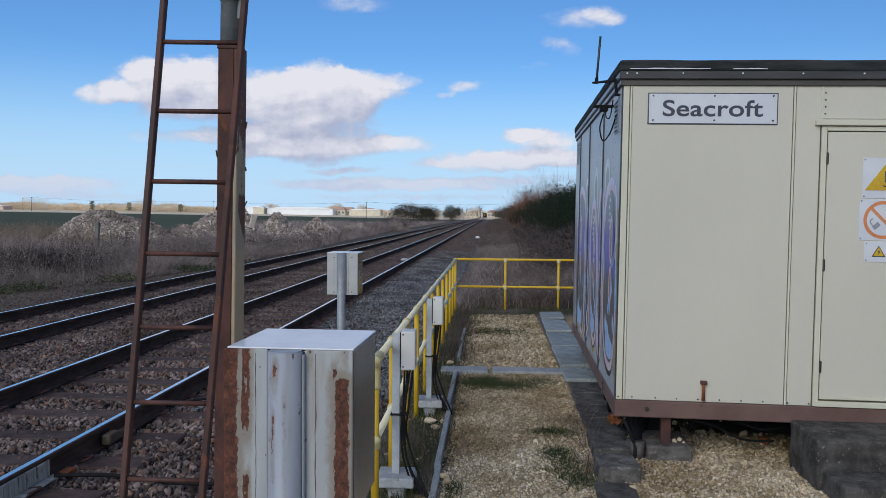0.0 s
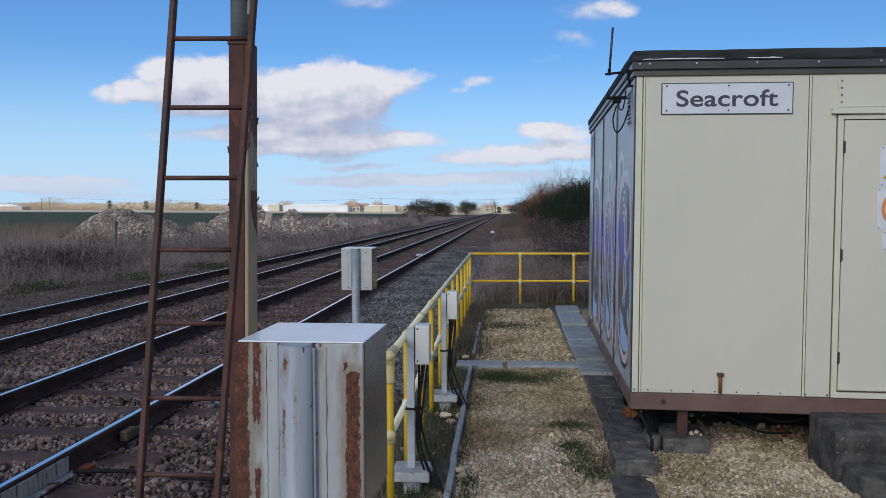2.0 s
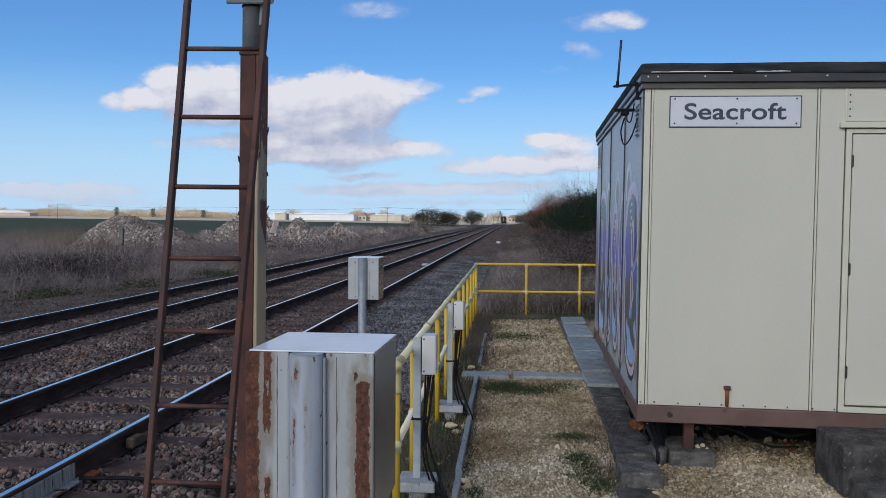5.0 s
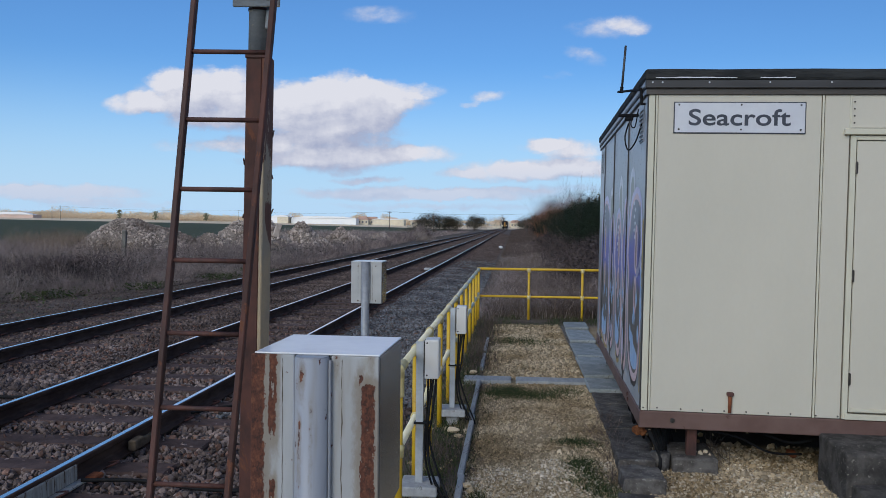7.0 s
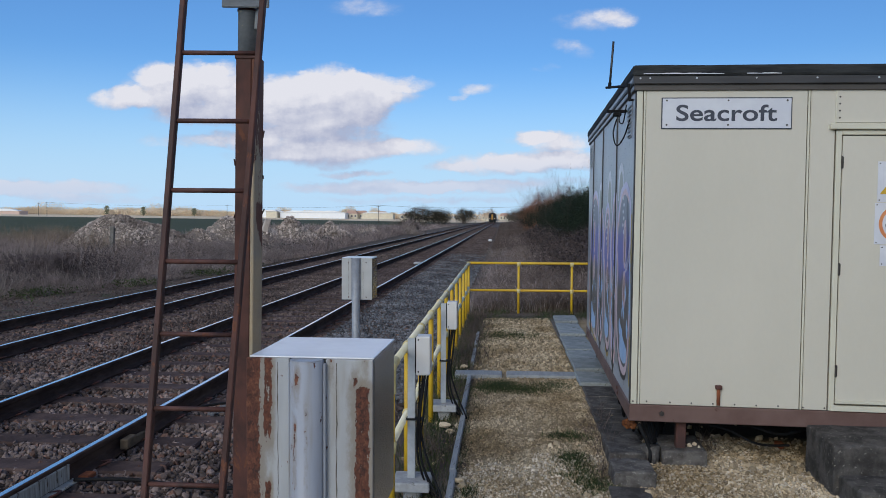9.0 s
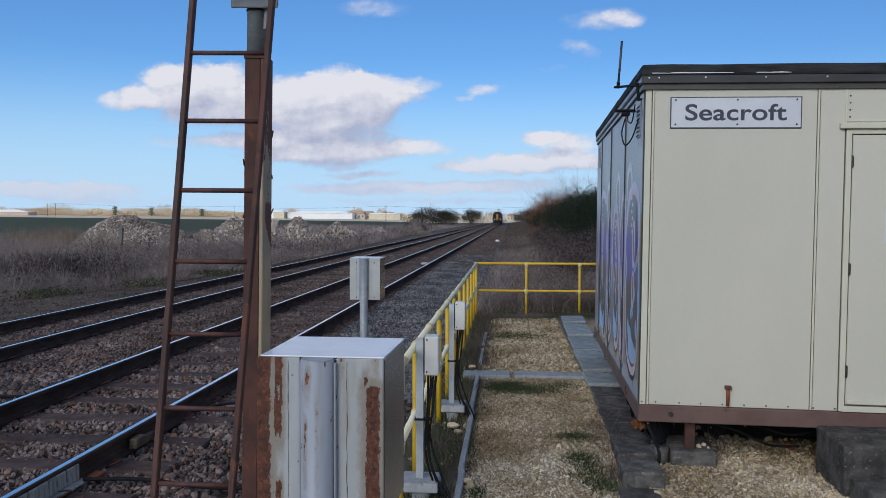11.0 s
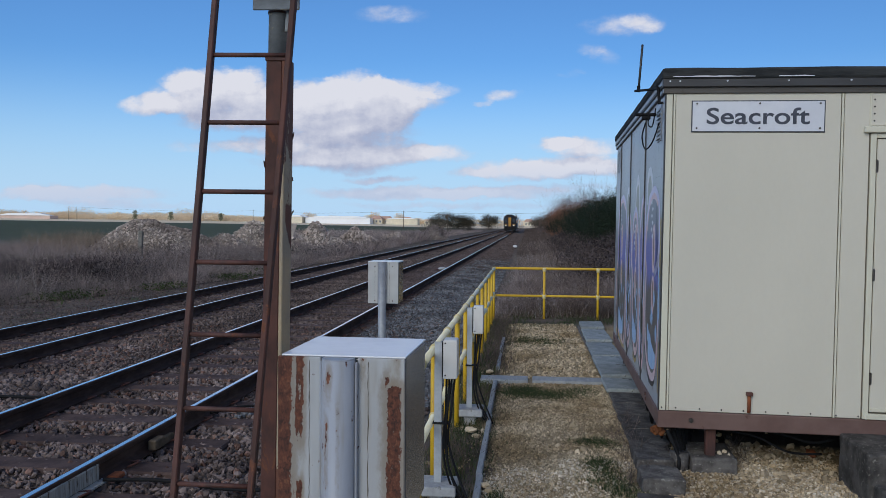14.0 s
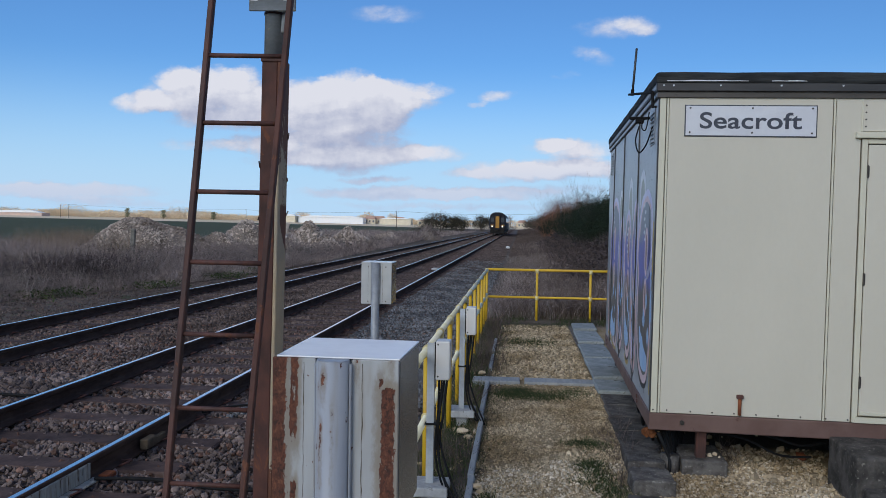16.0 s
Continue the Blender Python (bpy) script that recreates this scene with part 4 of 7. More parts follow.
def build_ballast():
    rng = np.random.default_rng(11)

    def spread(count, x0, x1, y0, y1, lo, hi, z=0.0, power=1.0):
        y = y0 + (y1 - y0) * rng.uniform(0, 1, count) ** power
        x = rng.uniform(x0, x1, count)
        on = np.zeros(count, bool)
        for pair in (NEAR_RAILS, FAR_RAILS):
            m = sum(pair) / 2
            k = (y - 2.9 + 0.35) % 0.70 - 0.35
            on |= (np.abs(x - m) < 1.25) & (np.abs(k) < 0.12) & (rng.uniform(0, 1, count) > np.where(y > 9.5, 0.58, 0.26))
            for r in pair:
                on |= np.abs(x - r) < 0.06
        x, y = x[~on], y[~on]
        s = rng.uniform(lo, hi, len(x))
        c = np.stack([x, y, ground_z(x, y) + 0.012 + rng.uniform(-0.014, 0.012, len(x)) + z], -1)
        return c, s

    c, s = spread(40000, -9.0, -1.0, 4.0, 11.5, 0.014, 0.031)
    fast_mesh("ballast_stones", *stones(c, s, rng, 0.5, 0.36), STONE_BALLAST, "stuff", "brown-grey crushed granite ballast round the sleepers", "ballast")
    c, s = spread(5500, -9.0, -1.6, 4.0, 14.0, 0.016, 0.036, 0.004)
    fast_mesh("ballast_stones", *stones(c, s, rng, 0.45, 0.36), STONE_RED, "stuff", "reddish-brown crushed granite among the ballast", "ballast")
    c, s = spread(40000, -9.2, -1.0, 11.5, 34.0, 0.018, 0.036, 0.004, 1.3)
    fast_mesh("ballast_stones", *stones(c, s, rng, 0.7, 0.28, True), STONE_DUSTY, "stuff", "brake-dusted brown ballast round the sleepers", "ballast")
    y = 13.0 + 30 * rng.uniform(0, 1, 12000) ** 1.2
    x = rng.uniform(-14.0, -8.9, 12000)
    c = np.stack([x, y, ground_z(x, y) + 0.005], -1)
    fast_mesh("cess_stones", *stones(c, rng.uniform(0.012, 0.030, 12000), rng, 0.7, 0.28, True), STONE_CESS, "stuff", "small brown stones on the far cess", "gravel")
    # fresh heap of blue-grey stone on the near shoulder
    c, s = spread(56000, -2.72, -0.85, 6.0, 62.0, 0.014, 0.030, 0.016, 1.6)
    ragged = np.array([noise.noise((float(a) * 1.5, float(b) * 1.0, 6.0)) for a, b in c[:, :2]])
    keep = ragged + (c[:, 1] - 7.6) / 2.0 > 0.0
    keep &= rng.uniform(0, 1, len(c)) < np.clip((44.0 - c[:, 1]) / 22.0, 0.0, 1.0)
    c, s = c[keep], s[keep]
    fast_mesh("shoulder_ballast", *stones(c, s, rng, 0.7, 0.28, True), STONE_BLUE, "stuff", "fresh blue-grey ballast on the near shoulder", "ballast")
    c, s = spread(9000, -9.2, -0.9, 34.0, 75.0, 0.03, 0.06, 0.0, 1.2)
    fast_mesh("ballast_stones", *stones(c, s, rng, 0.7, 0.28, True), STONE_DUSTY, "stuff", "brake-dusted brown ballast round the sleepers", "ballast")
    c, s = spread(9000, -9.2, -0.9, 75.0, 170.0, 0.045, 0.08, 0.0, 1.4)
    fast_mesh("ballast_stones", *stones(c, s, rng, 0.7, 0.28, True), STONE_DUSTY, "stuff", "brake-dusted brown ballast round the sleepers", "ballast")
    c, s = spread(4200, -8.6, -4.9, 3.8, 9.0, 0.026, 0.048, 0.008)
    keep = (c[:, 0] > -6.4) & (c[:, 0] < -4.6)
    fast_mesh("six_foot_stones", *stones(c[keep], s[keep], rng), STONE_BALLAST, "stuff", "paler loose stones between the two tracks", "ballast")


build_ballast()


def build_cables():
    c = tagged(part("track_cable", hose(bmesh.new(), curve_points([(-8.2, 6.9, 0.02), (-6.0, 7.6, 0.035), (-5.0, 7.75, 0.03), (-4.62, 7.8, 0.02)], 6), 0.018, 6), BLACK_RUBBER, None, "", True),
               "black cable lying across the stones between tracks", "cable")
    d = tagged(part("bond_cable", hose(bmesh.new(), curve_points([(-2.9, 5.25, 0.05), (-2.5, 5.3, 0.045), (-2.0, 5.22, 0.03), (-1.5, 5.35, 0.0), (-1.05, 5.5, -0.06)], 6), 0.014, 6), BLACK_RUBBER, None, "", True),
               "black bonding cable running from the rail over ballast", "cable")
    e = tagged(part("bond_cable", hose(bmesh.new(), curve_points([(-2.92, 7.2, 0.06), (-2.6, 7.5, 0.07), (-2.2, 7.3, 0.03), (-1.7, 7.6, 0.02)], 6), 0.012, 6), BLACK_RUBBER, None, "", True),
               "thin black bonding cable clipped beside the rail", "cable")
    # track magnet in the four-foot, far along
    m = thing("track_inductor", pose(-3.35, 32.0, 0.02), "pale grey track inductor box between the near rails", "track equipment")
    part("case", boxed((-0.13, -0.20, 0.0), (0.13, 0.20, 0.085), 0.03), GREY_BOX, m)
    part("bracket", boxed((-0.26, -0.1, 0.0), (0.26, 0.1, 0.035), 0.005), RUST_DARK, m)
    m2 = copy_thing(m, pose(-8.3, 50.0, 0.0))
    tagged(m2, "pale grey track inductor box beside the far rail")
    bm = bmesh.new()
    bmesh.ops.create_icosphere(bm, subdivisions=2, radius=0.15, matrix=Matrix.Diagonal((1.2, 0.8, 0.75, 1)))
    for v in bm.verts:
        v.co *= 1 + 0.25 * noise.noise(v.co * 6)
    s = part("plastic_sack", bm, WHITE_SACK)
    s.matrix_basis = pose(-0.98, 66.0, 0.06)
    tagged(s, "crumpled white plastic sack lying beside the ballast", "sack")


build_cables()

# ======================= equipment hut =======================
HUT = pose(0.941, 6.10, 0.33, 0, 0.5, -1.78)
W, L = 3.62, 4.47           # along the front, along the side
Z0, Z1 = 0.125, 2.452       # cladding
S = 0.014                   # the side wall stands in by this much


def build_hut():
    hut = thing("equipment_hut", HUT, "cream panelled railway equipment hut with graffiti, raised on blocks", "hut")
    part("base_frame", boxed((S - 0.012, -0.02, 0.0), (W + 0.012, L + 0.012, Z0), 0.006), BASE_STEEL, hut, "red-oxide painted steel base frame")
    part("wall", boxed((S, 0.0, Z0), (W, L, Z1)), DARK_GAP, hut)
    # front: corner trim, wide panel, jamb panel, panel over the door
    f = -0.008
    for name, x0, x1, z0, z1 in (("corner_trim", S, 0.058, Z0 + 0.002, Z1), ("front_panel", 0.080, 1.221, Z0 + 0.004, Z1), ("front_panel", 1.245, 1.416, Z0 + 0.004, Z1),
                                 ("front_panel", 1.424, 2.60, 2.215, Z1), ("front_panel", 2.42, W, Z0 + 0.004, 2.21)):
        part(name, boxed((x0, f, z0), (x1, 0.02, z1), 0.003), CREAM if name == "front_panel" else CREAM_TRIM, hut)
    for x, z0, z1 in ((0.071, Z0, Z1), (1.233, Z0, Z1), (1.421, 2.21, Z1)):
        part("seam_strip", boxed((x - 0.007, f - 0.005, z0 + 0.003), (x + 0.006, 0.0, z1), 0.002), CREAM_TRIM, hut, "narrow cover strip over the panel joint")
    # screws
    screw = part("panel_screw", rod(bmesh.new(), (0, -0.004, 0), (0, 0.004, 0), 0.0065, 6), SCREW, hut)
    screw.matrix_basis = pose(0.03, f, 0.148)
    spots = [(0.13, 0.15), (1.25, 0.145), (1.40, 0.145)] + [(0.30 + 0.155 * k, 0.148) for k in range(6)]
    spots += [(1.445, 2.25 + 0.05 * k) for k in range(4)]
    for x, z in spots:
        share("panel_screw", screw.data, hut, pose(x, f, z))
    # door with frame, drip strip, hinges
    part("drip_strip", boxed((1.375, -0.045, 2.165), (2.62, 0.0, 2.208), 0.004), CREAM_TRIM, hut, "cream drip strip above the door")
    for name, lo, hi in (("door_jamb", (1.424, -0.020, Z0 + 0.004), (1.462, 0.0, 2.160)), ("door_jamb", (2.38, -0.020, Z0 + 0.004), (2.415, 0.0, 2.160)),
                         ("door_head", (1.462, -0.020, 2.128), (2.38, 0.0, 2.160)), ("door_threshold", (1.440, -0.030, Z0 + 0.004), (2.40, 0.0, Z0 + 0.045))):
        part(name, boxed(lo, hi, 0.003), CREAM_TRIM, hut)
    door = part("door", boxed((1.470, -0.016, Z0 + 0.055), (2.372, 0.0, 2.120), 0.004), CREAM, hut, "plain cream steel door, closed")
    part("kick_strip", boxed((1.475, -0.030, Z0 + 0.06), (2.368, -0.0165, Z0 + 0.085), 0.003), CREAM_TRIM, door)
    for z in (1.93, 1.16, 0.42):
        bm = bmesh.new()
        rod(bm, (1.466, -0.022, z - 0.045), (1.466, -0.022, z + 0.045), 0.0065, 8)
        box(bm, (1.468, -0.0205, z - 0.04), (1.478, -0.0165, z + 0.04))
        part("hinge", bm, SCREW, door)
    # rusted pipe stub at the foot
    bm = bmesh.new()
    rod(bm, (0.645, -0.024, 0.27), (0.645, -0.024, 0.14), 0.0125, 10)
    stub = part("pipe_stub", bm, ORANGE_WOOD, hut, "short rusted pipe stub", True)
    part("cap", boxed((0.622, -0.042, 0.262), (0.668, -0.008, 0.290), 0.004), RUST_DARK, stub, "dark rusted pipe cap")
    bm = bmesh.new()
    rod(bm, (0.24, -0.035, 0.065), (0.24, -0.015, 0.065), 0.018, 6)
    part("frame_bolt", bm, SCREW, hut)
    bolt = part("frame_bolt", rod(bmesh.new(), (S - 0.02, 0, 0), (S - 0.005, 0, 0), 0.016, 6), RUST_DARK, hut)
    bolt.matrix_basis = pose(0, 0.75, 0.05)
    for y, z in ((0.785, 0.085), (4.10, 0.05), (4.135, 0.085)):
        share("frame_bolt", bolt.data, hut, pose(0, y, z))
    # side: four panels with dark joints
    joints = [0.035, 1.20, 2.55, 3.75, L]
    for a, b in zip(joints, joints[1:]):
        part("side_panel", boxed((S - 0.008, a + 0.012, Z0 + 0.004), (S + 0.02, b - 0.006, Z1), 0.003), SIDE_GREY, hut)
    # side leg of the corner trim, its shade given as a dark colour
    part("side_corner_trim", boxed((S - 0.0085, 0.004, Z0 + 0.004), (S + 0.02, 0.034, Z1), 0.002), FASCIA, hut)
    # roof: two stepped fascia bands and a felt edge
    part("lower_fascia", boxed((S - 0.022, -0.024, Z1 - 0.004), (W + 0.02, L + 0.02, 2.498), 0.003), FASCIA_LOW, hut, "bronze-grey lower fascia band")
    part("upper_fascia", boxed((S - 0.032, -0.046, 2.492), (W + 0.045, L + 0.045, 2.556), 0.004), FASCIA, hut, "bronze-grey upper fascia band")
    bm = boxed((S - 0.040, -0.058, 2.545), (W + 0.06, L + 0.06, 2.628), 0.02, 2)
    bmesh.ops.subdivide_edges(bm, edges=[e for e in bm.edges if e.calc_length() > 1.0], cuts=40)
    for v in bm.verts:
        v.co.z += 0.004 * noise.noise((v.co.x * 3, v.co.y * 3, 0)) * (1 if v.co.z > 2.6 else 0.6)
        v.co.y += 0.002 * noise.noise((v.co.x * 5, 4.0, v.co.y))
    part("felt_roof", bm, FELT, hut, "black roofing felt with torn pale edge")
    for dz, out, name in ((2.455, 0.026 - S, "eaves_strip"), (2.508, 0.036 - S, "eaves_strip")):
        part(name, boxed((-out, 0.0, dz), (-out + 0.012, L, dz + 0.030), 0.002), FASCIA_SIDE, hut, "bright metal strip along the eaves")
    for z, y, mat, xs in ((2.532, -0.047, GALV, [0.03, 0.10] + [0.43 + 0.42 * k for k in range(8)]), (2.465, -0.025, SCREW, [0.12 + 0.62 * k for k in range(6)])):
        screw = part("fascia_screw", rod(bmesh.new(), (0, -0.004, 0), (0, 0.004, 0), 0.007, 6), mat, hut)
        screw.matrix_basis = pose(xs[0], y, z)
        for x in xs[1:]:
            share("fascia_screw", screw.data, hut, pose(x, y, z))
    rnd = random.Random(2)
    for x0, x1 in ((0.05, 0.62), (0.78, 1.02), (1.9, 2.3), (2.65, 3.3)):
        bm = bmesh.new()
        top = [(x0 + (x1 - x0) * k / 14, 2.564 + rnd.uniform(0.0, 0.007) * math.sin(math.pi * (k + 0.5) / 15)) for k in range(15)]
        extrude(bm, [(x0, 2.560), (x1, 2.560)] + top[::-1], -0.0605, -0.0565)
        part("torn_edge", bm, SIGN_WHITE, hut, "white torn edge below the felt")
    for y0, mat in ((1.20, DARK_GAP), (2.55, DARK_GAP), (3.75, DARK_GAP)):
        part("side_joint", boxed((S - 0.018, y0 - 0.006, Z0 + 0.004), (S - 0.004, y0 + 0.012, Z1)), FASCIA, hut, "dark cover strip over the side joint")
    # louvred vents high on the side
    for y in (0.18, 4.0):
        vent = part("vent", boxed((S - 0.014, y, 2.13), (S - 0.008, y + 0.22, 2.40), 0.002), FASCIA_SIDE, hut)
        for k in range(8):
            bm = boxed((S - 0.024, y + 0.015, 0.0), (S - 0.014, y + 0.205, 0.008), 0.001)
            bmesh.ops.translate(bm, verts=bm.verts[:], vec=(0, 0, 2.145 + 0.031 * k))
            part("slat", bm, FASCIA_SIDE, vent)
    # legs
    for x, y in ((0.40, 0.10), (2.9, 0.10), (0.35, L - 0.2), (2.9, L - 0.2)):
        part("leg", boxed((x - 0.036, y - 0.036, -0.22), (x + 0.036, y + 0.036, 0.0), 0.004), RUST_DARK, hut, "short rusted steel stub leg")
    return hut


def ribbon(bm, pts, width, x):
    """A flat painted line on the side wall, along (y, z) points."""
    pts = [Vector((p[0], p[1], 0)) for p in pts]
    pts = [Vector((p.x, p.y)) for p in curve_points(pts, 7)]
    rows = []
    for i, p in enumerate(pts):
        d = pts[min(i + 1, len(pts) - 1)] - pts[max(i - 1, 0)]
        nrm = Vector((-d.y, d.x)).normalized() if d.length > 1e-6 else Vector((1, 0))
        w = width * (0.75 + 0.5 * abs(noise.noise((p.x * 3, p.y * 3, 1.0))))
        rows.append([bm.verts.new((x, q.x, q.y)) for q in (p - nrm * w / 2, p + nrm * w / 2)])
    for a, b in zip(rows, rows[1:]):
        bm.faces.new((a[0], a[1], b[1], b[0]))


def blob(bm, outline, x):
    """A filled painted shape on the side wall."""
    pts = curve_points([Vector((a, b, 0)) for a, b in outline + outline[:1]], 7)[:-1]
    f = bm.faces.new([bm.verts.new((x, p.x, p.y)) for p in pts])
    bmesh.ops.triangulate(bm, faces=[f])


def build_graffiti(hut):
    """Bubble letters sprayed over the side panels; coats lie one over another, each stroke by itself."""
    x = S - 0.0086
    rnd = random.Random(5)

    def stroke(mat, parent, pts, width, depth):
        bm = bmesh.new()
        ribbon(bm, pts, width, depth)
        part("paint_stroke", bm, mat, parent)

    def fill(name, mat, parent, outline, depth, label=""):
        bm = bmesh.new()
        blob(bm, outline, depth)
        return part(name, bm, mat, parent, label)

    def loop(c, z, wide, tall):
        return [(c - wide, z), (c - 0.7 * wide, z + 0.8 * tall), (c, z + tall), (c + 0.7 * wide, z + 0.8 * tall), (c + wide, z), (c + 0.6 * wide, z - 0.8 * tall), (c, z - tall), (c - 0.6 * wide, z - 0.8 * tall)]
    # outlines of the five letters, along the wall and up it
    letters = (
        [(1.00, 1.48), (0.84, 1.69), (0.52, 1.76), (0.24, 1.68), (0.16, 1.46), (0.16, 1.30), (0.28, 1.17), (0.42, 1.11), (0.30, 1.15), (0.18, 1.23), (0.13, 1.02), (0.13, 0.74), (0.18, 0.50),
         (0.30, 0.33), (0.54, 0.29), (0.80, 0.38), (0.94, 0.58), (1.00, 0.87), (0.96, 1.10), (1.05, 1.24)],
        [(1.52, 1.46), (1.40, 1.67), (1.27, 1.72), (1.13, 1.62), (1.10, 1.30), (1.12, 0.90), (1.08, 0.50), (1.12, 0.30), (1.24, 0.25), (1.40, 0.32), (1.47, 0.60), (1.44, 0.95), (1.55, 1.18)],
        [(2.22, 1.40), (2.10, 1.58), (1.90, 1.62), (1.72, 1.46), (1.62, 1.20), (1.58, 0.85), (1.54, 0.52), (1.62, 0.34), (1.80, 0.29), (1.98, 0.40), (2.08, 0.66), (2.12, 0.95), (2.26, 1.16)],
        [(2.82, 1.38), (2.72, 1.54), (2.52, 1.58), (2.36, 1.42), (2.30, 1.10), (2.32, 0.78), (2.28, 0.46), (2.42, 0.28), (2.64, 0.26), (2.82, 0.40), (2.84, 0.72), (2.80, 1.00)],
        [(4.06, 1.40), (3.84, 1.70), (3.42, 1.80), (3.06, 1.70), (2.94, 1.44), (2.98, 1.12), (2.92, 0.82), (2.90, 0.44), (3.02, 0.20), (3.22, 0.18), (3.46, 0.36), (3.70, 0.22), (3.94, 0.20), (4.10, 0.42), (4.12, 0.84), (4.00, 1.10)],
    )
    for k, out in enumerate(letters):
        c = sum(a for a, b in out) / len(out)
        low = min(b for a, b in out)
        top = max(b for a, b in out)
        half = (max(a for a, b in out) - min(a for a, b in out)) / 2
        at = next(i for i, (a, b) in enumerate(out) if b < 0.62)
        foot = [p for p in out if p[1] < 0.72]
        letter = fill("graffiti_letter", GRAFFITI_FILL, hut, out, x - 0.0003 - 2e-5 * k, "sprayed bubble letter, grey to purple to brown")
        fill("paint_shadow", GRAFFITI_BLACK, letter, [(a + 0.02, b - 0.075) for a, b in foot] + [(c, 0.80)], x - 4e-05 * k)
        # double outline: lilac down the sides, pink round the foot, dark rim below
        stroke(GRAFFITI_LILAC, letter, out[:at + 1], 0.085, x - 0.0006)
        stroke(GRAFFITI_PINK, letter, out[at - 1:] + out[:1], 0.085, x - 0.00064)
        stroke(GRAFFITI_PINK, letter, [(a + (c - a) * 0.10, b - 0.035) for a, b in out[:4]], 0.05, x - 0.00066)
        stroke(GRAFFITI_BLACK, letter, [(a, b - 0.055) for a, b in foot], 0.045, x - 0.00058)
        # holes, with an orange heart in a pink ring
        for z, tall in ((1.30, 0.17), (0.94, 0.13)) if k != 3 else ((1.02, 0.16),):
            hole = loop(c - 0.02, z, min(0.070, 0.25 * half), tall)
            fill("paint_hole", GRAFFITI_ORANGE if k != 4 else GRAFFITI_OCHRE, letter, hole, x - 0.00070)
            stroke(GRAFFITI_PINK if k % 2 == 0 else GRAFFITI_LILAC, letter, hole + hole[:1], 0.055, x - 0.00076)
        # pale blue shine in the foot and dabs above it
        shine = [(c - 0.55 * half, low + 0.20), (c - 0.50 * half, low + 0.10), (c, low + 0.06), (c + 0.45 * half, low + 0.12), (c + 0.40 * half, low + 0.34), (c, low + 0.26)]
        fill("paint_shine", GRAFFITI_BLUE if k % 2 == 0 else GRAFFITI_LILAC, letter, shine, x - 0.00072)
        for j in range(7):
            yy, zz = c + rnd.uniform(-0.6, 0.6) * half, low + 0.24 + 0.06 * j + rnd.uniform(-0.03, 0.03)
            r = rnd.uniform(0.030, 0.060)
            fill("paint_dab", GRAFFITI_BLUE, letter, [(yy - r, zz), (yy, zz - 1.3 * r), (yy + r, zz + 0.01), (yy + 0.01, zz + 1.3 * r)], x - 0.00084 - 0.00004 * j)
        if k in (0, 2, 4):
            for j in range(5):
                yy, zz = c + 0.18 * half + 0.05 * (j % 2), top - 0.14 - 0.055 * j
                fill("paint_dot", GRAFFITI_WHITE, letter, [(yy - 0.05, zz), (yy, zz - 0.018), (yy + 0.05, zz), (yy, zz + 0.018)], x - 0.00112)
        # runs of paint below the foot
        for d in (-0.3, 0.25):
            stroke(GRAFFITI_BLACK, letter, [(c + d * half, low - 0.06), (c + d * half, low - 0.10 - 0.04 * (k % 3))], 0.016, x - 0.0004)
    # pale arcs over the letters
    for c, z, tall in ((0.84, 1.74, 0.20), (1.80, 1.64, 0.28), (2.76, 1.66, 0.20)):
        arc = [(c - 0.17, z - 0.08), (c - 0.15, z + 0.6 * tall), (c, z + tall), (c + 0.15, z + 0.6 * tall), (c + 0.17, z - 0.08)]
        fill("graffiti_arc", GRAFFITI_HAZE, hut, arc, x - 0.0002, "faint cream sprayed arc")
        bm = bmesh.new()
        ribbon(bm, arc, 0.095, x - 0.00055)
        part("graffiti_arc", bm, GRAFFITI_WHITE, hut, "white sprayed arc over the letters")
    for mat, pts, width, label in ((GRAFFITI_OCHRE, [(0.08, 1.02), (0.078, 1.25), (0.082, 1.42), (0.08, 1.54)], 0.075, "ochre sprayed stripe at the corner"),
                                   (GRAFFITI_OCHRE, [(0.065, 0.24), (0.07, 0.40), (0.065, 0.62)], 0.05, "ochre sprayed stripe at the corner"),
                                   (GRAFFITI_BLUE, [(0.10, 0.78), (0.13, 0.92), (0.11, 1.05), (0.14, 1.16)], 0.10, "light blue sprayed patch"),
                                   (GRAFFITI_OCHRE, [(1.62, 0.24), (1.80, 0.20), (1.95, 0.26)], 0.05, "ochre sprayed line under a letter"),
                                   (GRAFFITI_OCHRE, [(2.95, 0.16), (3.25, 0.15), (3.6, 0.19), (4.1, 0.22)], 0.04, "ochre sprayed line under a letter")):
        bm = bmesh.new()
        ribbon(bm, pts, width, x - 0.0013)
        part("graffiti_stripe", bm, mat, hut, label)
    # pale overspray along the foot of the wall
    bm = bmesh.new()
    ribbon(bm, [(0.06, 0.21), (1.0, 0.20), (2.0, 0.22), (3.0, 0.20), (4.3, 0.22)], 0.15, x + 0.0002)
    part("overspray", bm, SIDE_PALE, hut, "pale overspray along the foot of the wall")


hut = build_hut()
build_graffiti(hut)


